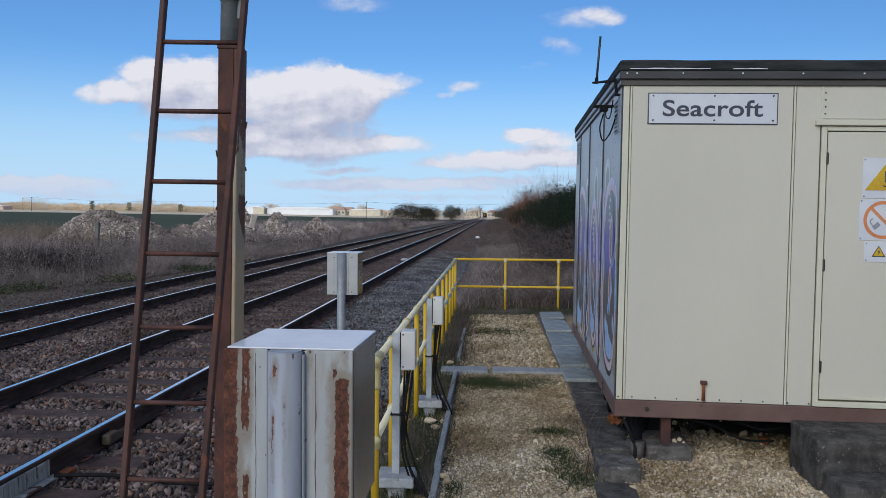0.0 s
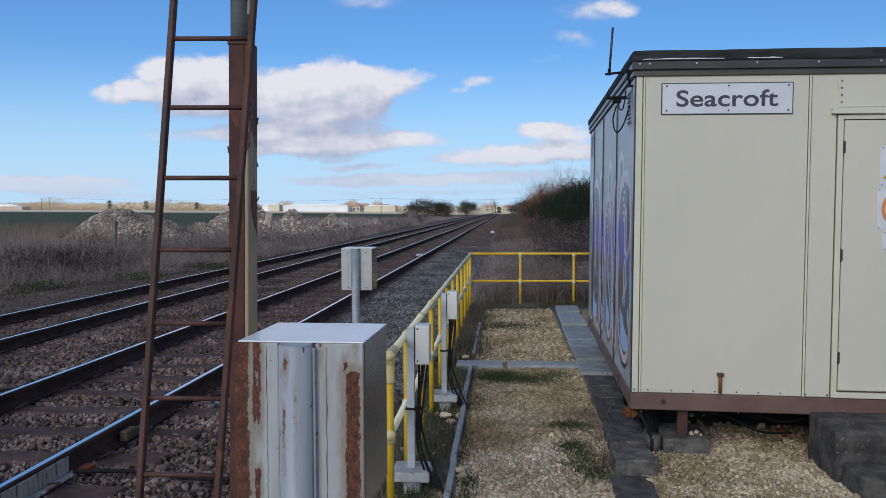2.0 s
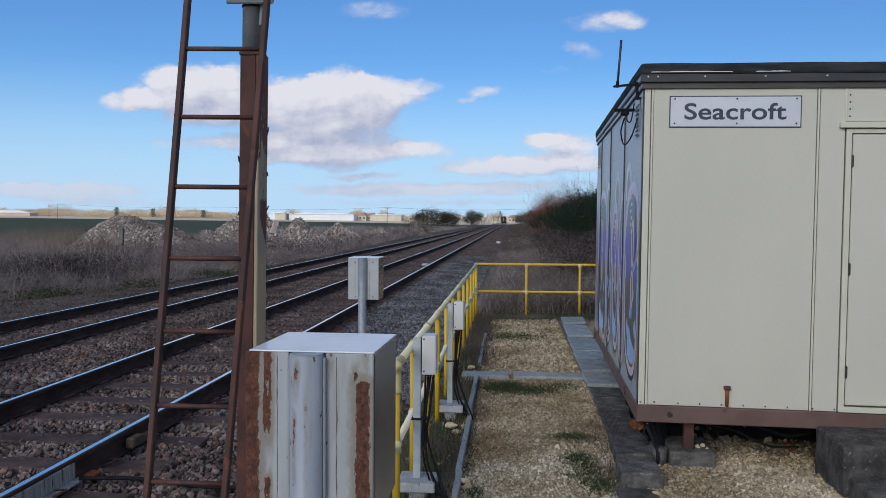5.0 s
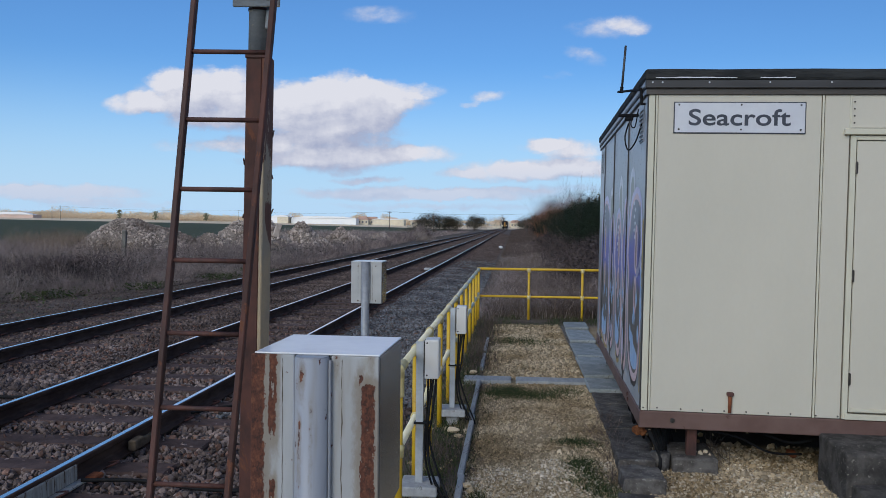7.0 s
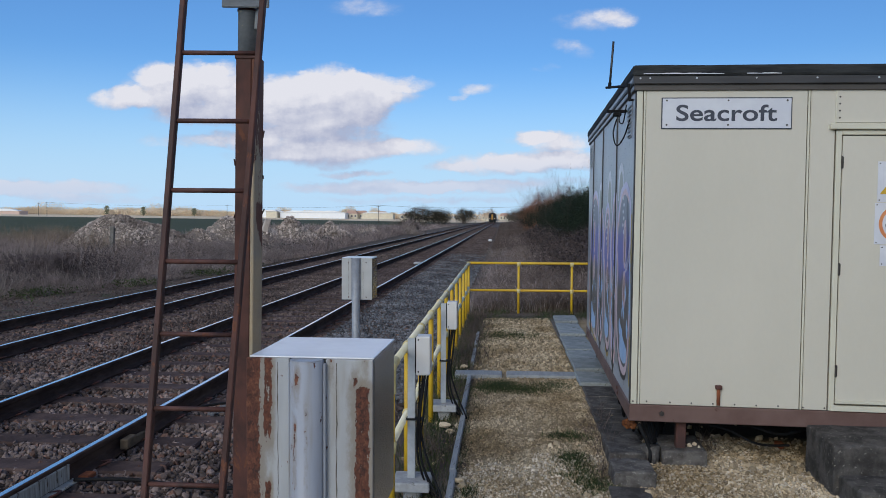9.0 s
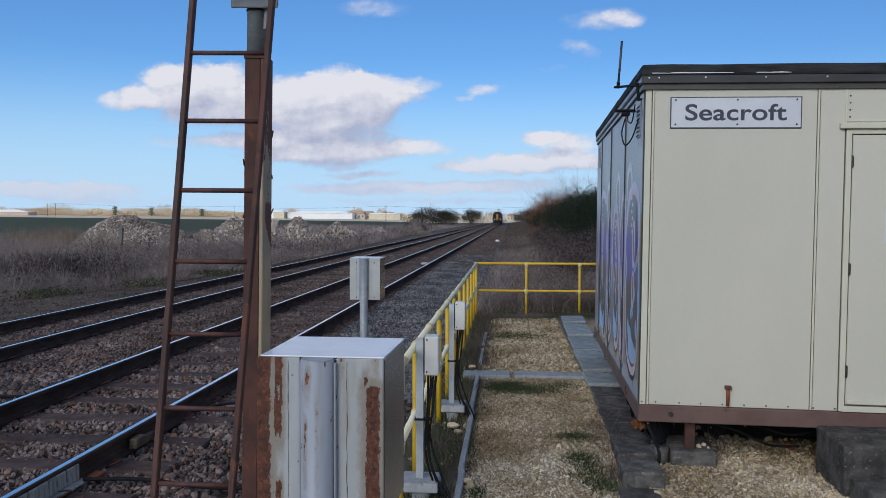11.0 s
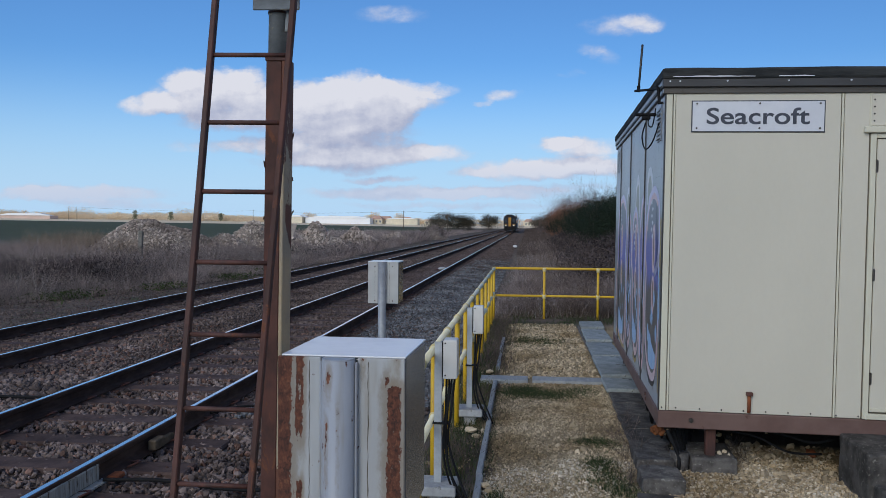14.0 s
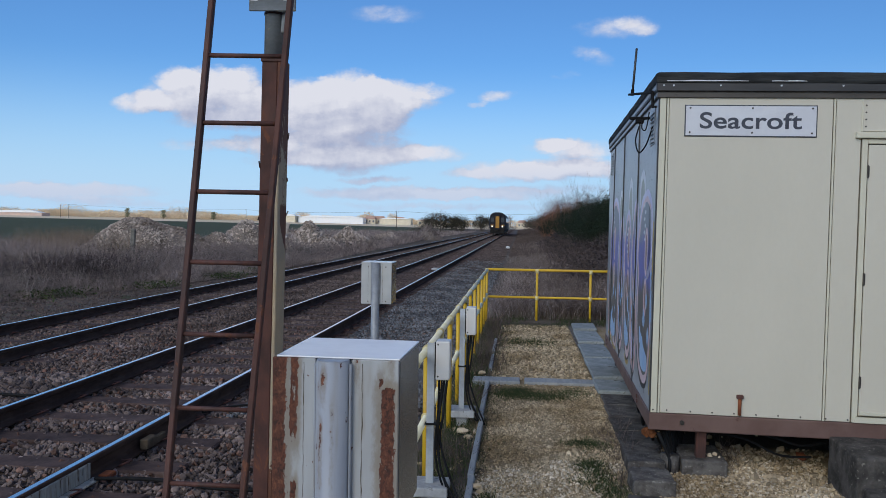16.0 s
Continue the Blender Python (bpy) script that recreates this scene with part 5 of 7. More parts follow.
def text_mesh(body, size, weight=0.0, spacing=1.0):
    """Flat letters as a bmesh, centred, in the plane y = 0."""
    cu = bpy.data.curves.new("letters", "FONT")
    cu.body, cu.size, cu.align_x, cu.align_y, cu.offset, cu.space_character = body, size, "CENTER", "CENTER", weight, spacing
    cu.extrude = 0.0012
    ob = bpy.data.objects.new("letters", cu)
    scene.collection.objects.link(ob)
    bpy.context.view_layer.update()
    me = bpy.data.meshes.new_from_object(ob.evaluated_get(bpy.context.evaluated_depsgraph_get()))
    bm = bmesh.new()
    bm.from_mesh(me)
    bpy.data.objects.remove(ob)
    bpy.data.meshes.remove(me)
    bmesh.ops.transform(bm, matrix=pose(0, 0, 0, 90), verts=bm.verts[:])
    return bm


def build_signs():
    at = HUT @ pose(0.652, -0.0145, 2.282)
    s = thing("name_board", at, "white enamel station name board with dark lettering, on the hut", "sign")
    part("border", boxed((-0.462, 0.0, -0.115), (0.462, 0.006, 0.115), 0.002), SIGN_INK, s, "dark thin border")
    part("plate", boxed((-0.454, -0.004, -0.107), (0.454, 0.0, 0.107), 0.001), SIGN_WHITE, s)
    bm = text_mesh("Seacroft", 0.192, 0.0030, 1.02)
    xs = [v.co.x for v in bm.verts]
    zs = [v.co.z for v in bm.verts]
    k = 0.712 / (max(xs) - min(xs))
    mid = (max(xs) + min(xs)) / 2
    kz = 0.120 / (max(zs) - min(zs))
    for v in bm.verts:
        v.co = ((v.co.x - mid) * k, v.co.y * 0.5 - 0.005, (v.co.z - (max(zs) + min(zs)) / 2) * kz + 0.002)
    part("lettering", bm, SIGN_INK, s, "dark navy letters")
    for x in (-0.425, 0.012, 0.425):
        for z in (-0.085, 0.092):
            part("bolt", rod(bmesh.new(), (x, -0.010, z), (x, -0.002, z), 0.007, 6), SCREW, s)

    def plate(name, label, x0, x1, z0, z1, y=-0.0195):
        c = HUT @ pose((x0 + x1) / 2, y, (z0 + z1) / 2)
        t = thing(name, c, label, "sign", "notices on the door")
        w, h = (x1 - x0) / 2, (z1 - z0) / 2
        part("plate", boxed((-w, 0.0, -h), (w, 0.003, h), 0.001), SIGN_WHITE, t)
        for x in (-w + 0.014, w - 0.014):
            for z in (-h + 0.014, h - 0.014):
                part("screw", rod(bmesh.new(), (x, -0.003, z), (x, 0.001, z), 0.005, 6), SCREW, t)
        return t, w, h

    t, w, h = plate("warning_sign", "white warning notice with a yellow triangle", 1.715, 2.025, 1.648, 1.938)
    bm = extrude(bmesh.new(), [(-0.138, -0.088), (0.138, -0.088), (0.0, 0.098)], -0.0025, 0.0005)
    part("triangle", bm, SIGN_YELLOW, t, "yellow warning triangle")
    bm = bmesh.new()
    hose(bm, curve_points([(-0.012, -0.003, -0.05), (0.0, -0.003, -0.06), (0.014, -0.003, -0.045)], 4), 0.004, 5)
    rod(bm, (0.002, -0.003, -0.03), (0.002, -0.003, 0.05), 0.006, 6)
    part("pictogram", bm, SIGN_INK, t)

    t, w, h = plate("no_smoking_sign", "white no-smoking notice, red ring faded orange", 1.702, 2.032, 1.345, 1.642)
    bm = bmesh.new()
    n = 40
    for i in range(n):
        a, b = 2 * math.pi * i / n, 2 * math.pi * (i + 1) / n
        q = [bm.verts.new((r * math.cos(u), -0.0012, r * math.sin(u))) for r, u in ((0.136, a), (0.136, b), (0.112, b), (0.112, a))]
        bm.faces.new(q)
    slash = ((-0.085, 0.100), (-0.100, 0.085), (0.085, -0.100), (0.100, -0.085))
    bm.faces.new([bm.verts.new((a, -0.0018, b)) for a, b in slash])
    part("ring", bm, SIGN_RED, t, "faded red ring and slash")
    bm = bmesh.new()
    rod(bm, (-0.065, -0.0008, -0.06), (-0.025, -0.0008, -0.025), 0.016, 6)
    for v in bm.verts:
        v.co.y = -0.0008 + (v.co.y + 0.0008) * 0.05
    part("pictogram", bm, SIGN_GREY, t, "printed grey cigarette")
    bm = bmesh.new()
    hose(bm, curve_points([(-0.07, -0.001, -0.04), (-0.09, -0.001, -0.01), (-0.07, -0.001, 0.01)], 4), 0.004, 4)
    part("smoke_mark", bm, SIGN_GREY, t)

    t, w, h = plate("voltage_sign", "small white notice with a yellow voltage triangle", 1.745, 1.945, 1.190, 1.338)
    part("triangle_edge", extrude(bmesh.new(), [(-0.048, -0.036), (0.048, -0.036), (0.0, 0.046)], -0.0016, 0.0005), SIGN_INK, t)
    part("triangle", extrude(bmesh.new(), [(-0.038, -0.030), (0.038, -0.030), (0.0, 0.035)], -0.0028, -0.0010), SIGN_YELLOW, t, "yellow voltage triangle")
    part("bolt_mark", extrude(bmesh.new(), [(0.004, 0.02), (-0.010, -0.002), (0.000, -0.002), (-0.004, -0.024), (0.010, 0.004), (0.001, 0.004)], -0.0040, -0.0024), SIGN_INK, t)


build_signs()


def build_aerial():
    a = thing("aerial", HUT @ pose(0.012 + S, 0.80, 2.42), "thin grey whip aerial bracketed to the hut eaves", "aerial")
    bm = bmesh.new()
    rod(bm, (-0.135, 0.0, 0.20), (-0.112, 0.0, 0.56), 0.0095, 8)
    part("mast", bm, FASCIA, a, "", True)
    bm = bmesh.new()
    rod(bm, (-0.136, 0.0, 0.17), (-0.135, 0.0, 0.22), 0.014, 8)
    part("collar", bm, BLACK_RUBBER, a)
    bm = bmesh.new()
    rod(bm, (-0.160, 0.04, 0.185), (-0.060, -0.68, 0.085), 0.010, 6)
    rod(bm, (-0.060, -0.68, 0.10), (-0.048, -0.68, -0.03), 0.011, 6)
    rod(bm, (-0.048, -0.68, -0.02), (-0.022, -0.68, -0.02), 0.009, 6)
    part("bracket", bm, BLACK_RUBBER, a)
    b = thing("aerial_junction", HUT @ pose(-0.02 + S, 0.52, 2.355), "black junction bracket with dangling lead under the eaves", "bracket")
    part("arm", boxed((-0.15, -0.02, 0.0), (0.01, 0.02, 0.022), 0.005), BLACK_RUBBER, b)
    part("box", boxed((-0.10, -0.03, -0.03), (-0.035, 0.03, 0.0), 0.006), BLACK_RUBBER, b)
    part("lead", hose(bmesh.new(), curve_points([(-0.05, -0.02, 0.0), (-0.06, -0.10, -0.08), (-0.04, -0.20, -0.10), (-0.03, -0.30, 0.02)], 6), 0.005, 5), BLACK_RUBBER, b, "", True)
    part("lead", hose(bmesh.new(), curve_points([(-0.07, 0, -0.05), (-0.09, 0.05, -0.16), (-0.065, 0.02, -0.26), (-0.025, -0.12, -0.21), (0.005, -0.25, -0.08)], 6), 0.006, 5), BLACK_RUBBER, b, "", True)


build_aerial()


def build_hut_footings():
    for k, (x0, x1, y0, y1, z1, mat) in enumerate(((1.19, 1.52, 6.08, 6.55, 0.115, CONCRETE_DARK), (3.72, 4.05, 6.0, 6.45, 0.115, CONCRETE_DARK), (1.20, 1.52, 10.2, 10.6, 0.115, CONCRETE_DARK), (3.8, 4.12, 10.1, 10.5, 0.115, CONCRETE_DARK))):
        b = part("footing_block", boxed((0, 0, -0.05), (x1 - x0, y1 - y0, z1), 0.015, 2), mat)
        b.matrix_basis = pose(x0, y0, 0, 0, 0, -1.8)
        tagged(b, "weathered concrete footing block under the hut", "block", "blocks under the hut")
    steps = thing("door_steps", pose(2.19, 5.48, 0.0, 0, 0, -1.8), "mossy exposed-aggregate concrete door steps", "steps")
    for name, lo, hi in (("upper_step", (0.0, 0.0, -0.05), (1.5, 0.56, 0.345)), ("lower_step", (0.03, -0.38, -0.05), (1.5, -0.004, 0.155))):
        bm = boxed(lo, hi, 0.022, 3)
        bmesh.ops.subdivide_edges(bm, edges=[e for e in bm.edges if e.calc_length() > 0.2], cuts=8, use_grid_fill=True)
        for v in bm.verts:
            v.co += 0.008 * Vector((noise.noise(v.co * 7), noise.noise(v.co * 7 + Vector((5, 0, 0))), noise.noise(v.co * 7 + Vector((0, 9, 0)))))
        part(name, bm, STEP_CONCRETE, steps)
    # cables in the dark under the hut
    for k in range(8):
        y = 6.12 + 0.09 * k
        pts = [(1.02 + 0.05 * k, y, 0.30), (1.10 + 0.03 * k, y - 0.02, 0.12), (1.10 + 0.03 * k, y - 0.03, 0.02), (1.13 + 0.03 * k, y + 0.12, 0.0)]
        c = part("hanging_cable", hose(bmesh.new(), curve_points(pts, 6), 0.014, 6), BLACK_RUBBER, None, "", True)
        tagged(c, "black cable hanging below the hut floor into a trough", "cable", "cables under the hut")
    # black loops hanging below the side of the frame, over the trough
    for k in range(9):
        y = 6.55 + 0.17 * k
        deep = 0.10 + 0.05 * ((k * 5) % 3)
        out = 1.045 + 0.031 * (y - 6.1) + 0.02 * (k % 2)
        pts = [(out, y, 0.34), (out - 0.01, y + 0.05, 0.34 - 0.9 * deep), (out + 0.02, y + 0.13, 0.34 - 1.4 * deep), (out + 0.04, y + 0.21, 0.34 - 0.8 * deep), (out + 0.05, y + 0.25, 0.34)]
        c = part("hanging_cable", hose(bmesh.new(), curve_points(pts, 6), 0.011, 6), BLACK_RUBBER, None, "", True)
        tagged(c, "black cable loop hanging below the side of the hut", "cable", "cables under the hut")
    c = part("hanging_cable", hose(bmesh.new(), curve_points([(1.55, 6.35, 0.31), (1.9, 6.3, 0.255), (2.15, 6.3, 0.20), (2.5, 6.35, 0.30)], 6), 0.012, 6), BLACK_RUBBER, None, "", True)
    tagged(c, "dark cable sagging below the hut floor", "cable", "cables under the hut")
    c = part("hanging_cable", hose(bmesh.new(), curve_points([(1.45, 6.3, 0.28), (1.7, 6.25, 0.24), (1.95, 6.3, 0.12), (2.2, 6.35, 0.10)], 6), 0.010, 6), BLACK_RUBBER, None, "", True)
    tagged(c, "dark cable sagging below the hut floor", "cable", "cables under the hut")
    pipe = part("drain_pipe", rod(bmesh.new(), (1.115, 6.16, -0.05), (1.115, 6.16, 0.13), 0.072, 18), CONCRETE_DARK, None, "", True)
    tagged(pipe, "dark upright drain pipe end below the hut", "pipe")
    for k, (x, y, z, r) in enumerate(((1.42, 6.20, 0.122, 0.022), (1.46, 6.24, 0.120, 0.017), (1.48, 6.18, 0.118, 0.013), (1.39, 6.26, 0.121, 0.016))):
        bm = bmesh.new()
        bmesh.ops.create_icosphere(bm, subdivisions=1, radius=r)
        for v in bm.verts:
            v.co *= 1 + 0.9 * noise.noise(v.co * 70 + Vector((k, 0, 0)))
        lump = part("white_lump", bm, STONE_PALE)
        lump.matrix_basis = pose(x, y, z)
        tagged(lump, "crumbled white lump lying on the footing block", "debris", "white lumps below the hut")
    bm = bmesh.new()
    bmesh.ops.create_icosphere(bm, subdivisions=2, radius=0.035)
    for v in bm.verts:
        v.co *= 1 + 0.9 * noise.noise(v.co * 45)
    for x, y, z in ((0.955, 6.24, 0.275), (0.985, 6.19, 0.285)):
        b2 = bm.copy()
        o = part("rusted_foam", b2, RUST_FOAM)
        o.matrix_basis = pose(x, y, z)
        tagged(o, "crumbling orange-brown rusted clump below the frame", "rust clump")
    bm.free()


build_hut_footings()

# ======================= path, slabs, troughs =======================


def build_path():
    trough = thing("cable_trough_lids", pose(0, 0, 0), "row of damp dark concrete cable-trough lids", "trough lids")
    lids = [(0.690, 4.60, 0.018, 0.270, 0.90), (0.770, 5.545, 0.112, 0.285, 0.29), (0.800, 5.88, 0.075, 0.215, 0.13), (0.795, 6.04, 0.100, 0.270, 0.40), (0.815, 6.49, 0.070, 0.30, 0.22)]
    for x, y, z, wide, long in lids:
        bm = boxed((0, 0, -0.16), (wide, long, 0.0), 0.014, 2)
        bmesh.ops.subdivide_edges(bm, edges=[e for e in bm.edges if e.calc_length() > 0.1], cuts=5, use_grid_fill=True)
        for v in bm.verts:
            v.co += 0.007 * Vector((noise.noise(v.co * 11), noise.noise(v.co * 11 + Vector((5, y, 0))), noise.noise(v.co * 11 + Vector((x, 9, 0)))))
        ob = part("lid", bm, CONCRETE_DARK, trough)
        ob.matrix_basis = pose(x, y, z, random.uniform(-1.0, 1.5), random.uniform(-1, 2), random.uniform(-3, 2))
    for k in range(4):
        ob = part("lid", boxed((0, 0, -0.08), (0.33, 0.515, 0.0), 0.01, 1), CONCRETE_DARK, trough)
        ob.matrix_basis = pose(0.832 + 0.011 * k, 6.74 + 0.530 * k, 0.025, 0, random.uniform(-1.5, 1.5), random.uniform(-1, 1))
    slabs = thing("paving_slabs", pose(0, 0, 0), "row of grey-green paving slabs beside the hut", "paving")
    part("bed", boxed((0.87, 8.90, -0.03), (1.28, 14.9, 0.012)), CONCRETE_DARK, slabs, "dark dirt bed in the slab joints")
    for k in range(8):
        ob = part("slab", boxed((0, 0, -0.05), (0.40, 0.700, 0.0), 0.012, 1), SLAB, slabs)
        ob.matrix_basis = pose(0.845 + 0.010 * k, 8.90 + 0.75 * k, 0.045 + 0.014 * (k % 2) + random.uniform(-0.008, 0.008), random.uniform(-1.2, 1.2), random.uniform(-1.6, 1.6), random.uniform(-1.2, 0.8))
    cross = thing("cross_kerb", pose(0, 0, 0), "pale concrete kerbs laid across the stone path", "kerb")
    for x0, x1, a in ((-0.53, 0.02, 0.4), (0.035, 0.835, -0.3)):
        ob = part("kerb_stone", boxed((x0, 9.33, -0.06), (x1, 9.60, 0.035), 0.012, 2), EDGE_BOARD, cross)
        ob.matrix_basis = pose(0, 0, 0, 0, 0, a * 0.3)
    edge = thing("path_edging", pose(0, 0, 0), "thin weathered grey edging boards along the path", "edging")
    for x, y0, y1 in ((-0.345, 3.3, 5.75), (-0.355, 5.77, 7.6), (-0.372, 7.62, 9.31), (-0.375, 10.2, 11.3), (-0.38, 11.6, 12.9)):
        ob = part("board", boxed((x - 0.022, y0, -0.06), (x + 0.022, y1, 0.035), 0.005), EDGE_BOARD, edge)
    rng = np.random.default_rng(3)

    def scatter(count, x0, x1, y0, y1, lo, hi):
        x, y = rng.uniform(x0, x1, count), rng.uniform(y0, y1, count)
        s = lo + (hi - lo) * rng.uniform(0, 1, count) ** 3
        # worn patches of bare dust between drifts of stone
        drift = np.array([noise.noise((float(a) * 1.9, float(b) * 1.3, 4.0)) + 0.5 * noise.noise((float(a) * 5.0, float(b) * 4.0, 9.0)) for a, b in zip(x, y)])
        keep = rng.uniform(0, 1, count) < np.clip(0.80 + 0.9 * drift, 0.30, 1.0)
        x, y, s = x[keep], y[keep], s[keep]
        return np.stack([x, y, ground_z(x, y) + s * 0.35], -1), s
    c1, s1 = scatter(46000, -0.33, 0.84, 4.0, 9.32, 0.003, 0.014)
    c2, s2 = scatter(20000, -0.34, 0.84, 9.6, 14.9, 0.005, 0.024)
    c3, s3 = scatter(37000, 0.94, 2.35, 4.3, 6.8, 0.0035, 0.0145)
    c4, s4 = scatter(420, 1.5, 2.5, 5.9, 6.95, 0.012, 0.036)
    c6, s6 = scatter(1300, -0.80, -0.37, 4.2, 12.0, 0.004, 0.018)
    c5, s5 = scatter(260, -0.6, 2.2, 4.3, 9.0, 0.012, 0.032)
    fast_mesh("path_chippings", *stones(np.concatenate([c1, c2, c3, c6]), np.concatenate([s1, s2, s3, s6]), rng, 0.6, 0.3, True), STONE_CREAM, "stuff",
              "loose cream limestone chippings on the path", "gravel")
    c7, s7 = scatter(17000, -0.33, 0.80, 3.9, 6.3, 0.003, 0.013)
    c8, s8 = scatter(9000, 1.06, 2.3, 4.3, 6.8, 0.004, 0.016)
    keep = np.array([noise.noise((float(a) * 1.4, float(b) * 0.9, 2.0)) for a, b in c7[:, :2]]) + 0.45 > 0.25 * (c7[:, 1] - 4.6)
    fast_mesh("pale_chippings", *stones(np.concatenate([c7[keep], c8]), np.concatenate([s7[keep], s8]), rng, 0.6, 0.3, True), STONE_PALE, "stuff",
              "fresh pale limestone chippings scattered over the path", "gravel")
    fast_mesh("larger_stones", *stones(np.concatenate([c4, c5]), np.concatenate([s4, s5]), rng, 0.6), STONE_CREAM, "stuff",
              "larger pale limestone lumps lying on the chippings", "stones")


build_path()

# ======================= safety railing =======================


def build_railing():
    x, top, mid, far = -0.655, 0.962, 0.495, 15.75
    r = thing("safety_railing", pose(0, 0, 0), "yellow tubular safety railing, top rail faded and paler for its sheen", "railing")
    part("top_rail", rod(bmesh.new(), (x, 4.70, top), (x, far, top), 0.0245, 12), YELLOW_PALE, r, "faded top rail, paler for its sheen", True)
    part("mid_rail", rod(bmesh.new(), (x, 4.70, mid), (x, far, mid), 0.0225, 12), YELLOW_PALE, r, "faded middle rail, paler for its sheen", True)
    part("top_rail", rod(bmesh.new(), (x, far, top + 0.01), (3.4, far, top + 0.01), 0.0245, 12), YELLOW, r, "", True)
    part("mid_rail", rod(bmesh.new(), (x, far, 0.445), (3.4, far, 0.445), 0.0225, 12), YELLOW, r, "", True)

    def post(px, py):
        part("post", rod(bmesh.new(), (px, py, -0.15), (px, py, top - 0.02), 0.0235, 12), YELLOW, r, "", True)
        for z in (top, mid if py < far - 0.1 else 0.445):
            bm = bmesh.new()
            rod(bm, (px, py, z - 0.05), (px, py, z - 0.005), 0.031, 12)
            if py < far - 0.1:
                rod(bm, (px, py - 0.035, z), (px, py + 0.035, z), 0.032, 12)
            else:
                rod(bm, (px - 0.035, py, z), (px + 0.035, py, z), 0.032, 12)
            part("clamp", bm, CLAMP, r, "cream cast tube clamp", True)
    bm = bmesh.new()
    hose(bm, curve_points([(x, 4.89, top), (x, 4.76, top), (x, 4.708, top - 0.02), (x, 4.70, top - 0.07), (x, 4.70, top - 0.16)], 5), 0.031, 12)
    part("end_bend", bm, CLAMP, r, "faded bend at the end of the top rail", True)
    for y in (4.70, 5.53, 6.46, 7.40, 8.42, 9.45, 10.5, 11.55, 12.62, 13.68, 14.72, far):
        post(x, y)
    for px in (0.312, 1.33, 2.35, 3.37):
        post(px, far)


build_railing()

# ======================= boxes on posts =======================


def build_post_box(name, m, face, post_mat, lid, label, post_down):
    """A square steel case carried on the far side of a round post. Local origin: lower corner of the case's post side, x along it."""
    t = thing(name, m, label, "equipment box", "boxes on posts")
    w, d, h = 0.303, 0.306, 0.415
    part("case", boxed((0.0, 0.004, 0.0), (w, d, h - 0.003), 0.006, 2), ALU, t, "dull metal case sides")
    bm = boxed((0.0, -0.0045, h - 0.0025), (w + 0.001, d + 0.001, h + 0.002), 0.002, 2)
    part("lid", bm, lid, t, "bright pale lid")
    for x0, x1 in ((-0.009 if face is BOX_PAINT else 0.001, 0.098), (0.188, w - 0.001)):
        strip = part("back_plate", boxed((x0, -0.006, 0.004), (x1, 0.003, h - 0.003), 0.002), face, t, "painted back plate with rust patches" if name == "relay_box" else "")
        for z in (0.03, h - 0.045) if face is GREY_BOX else ():
            part("screw", rod(bmesh.new(), ((x0 + x1) / 2 + (0.02 if x0 < 0.1 else -0.0), -0.011, z), ((x0 + x1) / 2 + (0.02 if x0 < 0.1 else 0.0), -0.004, z), 0.006, 8), RUST_DARK, strip)
    for x in (0.070, 0.214):
        # cracked paint along the joint: a thin line that wanders
        bm, rows = bmesh.new(), []
        for k in range(33):
            z = 0.01 + (h - 0.022) * k / 32
            dx = 0.0022 * noise.noise((z * 22, x * 40, 1.0)) + 0.0012 * noise.noise((z * 90, x * 40, 3.0))
            wide = 0.0006 + 0.0016 * max(0.0, noise.noise((z * 35, x * 50, 7.0)))
            rows.append([bm.verts.new((x + dx - wide, -0.0066, z)), bm.verts.new((x + dx + wide, -0.0066, z))])
        for a, b in zip(rows, rows[1:]):
            bm.faces.new((a[0], a[1], b[1], b[0]))
        part("seam", bm, DARK_GAP, t)
    # folded channel beside the post
    part("channel", boxed((0.104, -0.002, 0.003), (0.182, 0.0035, h - 0.008), 0.001), face, t)
    for x in (0.098, 0.184):
        part("channel_lip", boxed((x, -0.020, 0.003), (x + 0.006, -0.0025, h - 0.012), 0.002), post_mat, t)
    bm = bmesh.new()
    rod(bm, (0.143, -0.012, -post_down), (0.143, -0.012, h - 0.006), 0.040, 24)
    part("post", bm, post_mat, t, "round grey post", True)
    part("post_cap", rod(bmesh.new(), (0.143, -0.012, h - 0.0058), (0.143, -0.012, h - 0.003), 0.039, 24), post_mat, t)
    return t


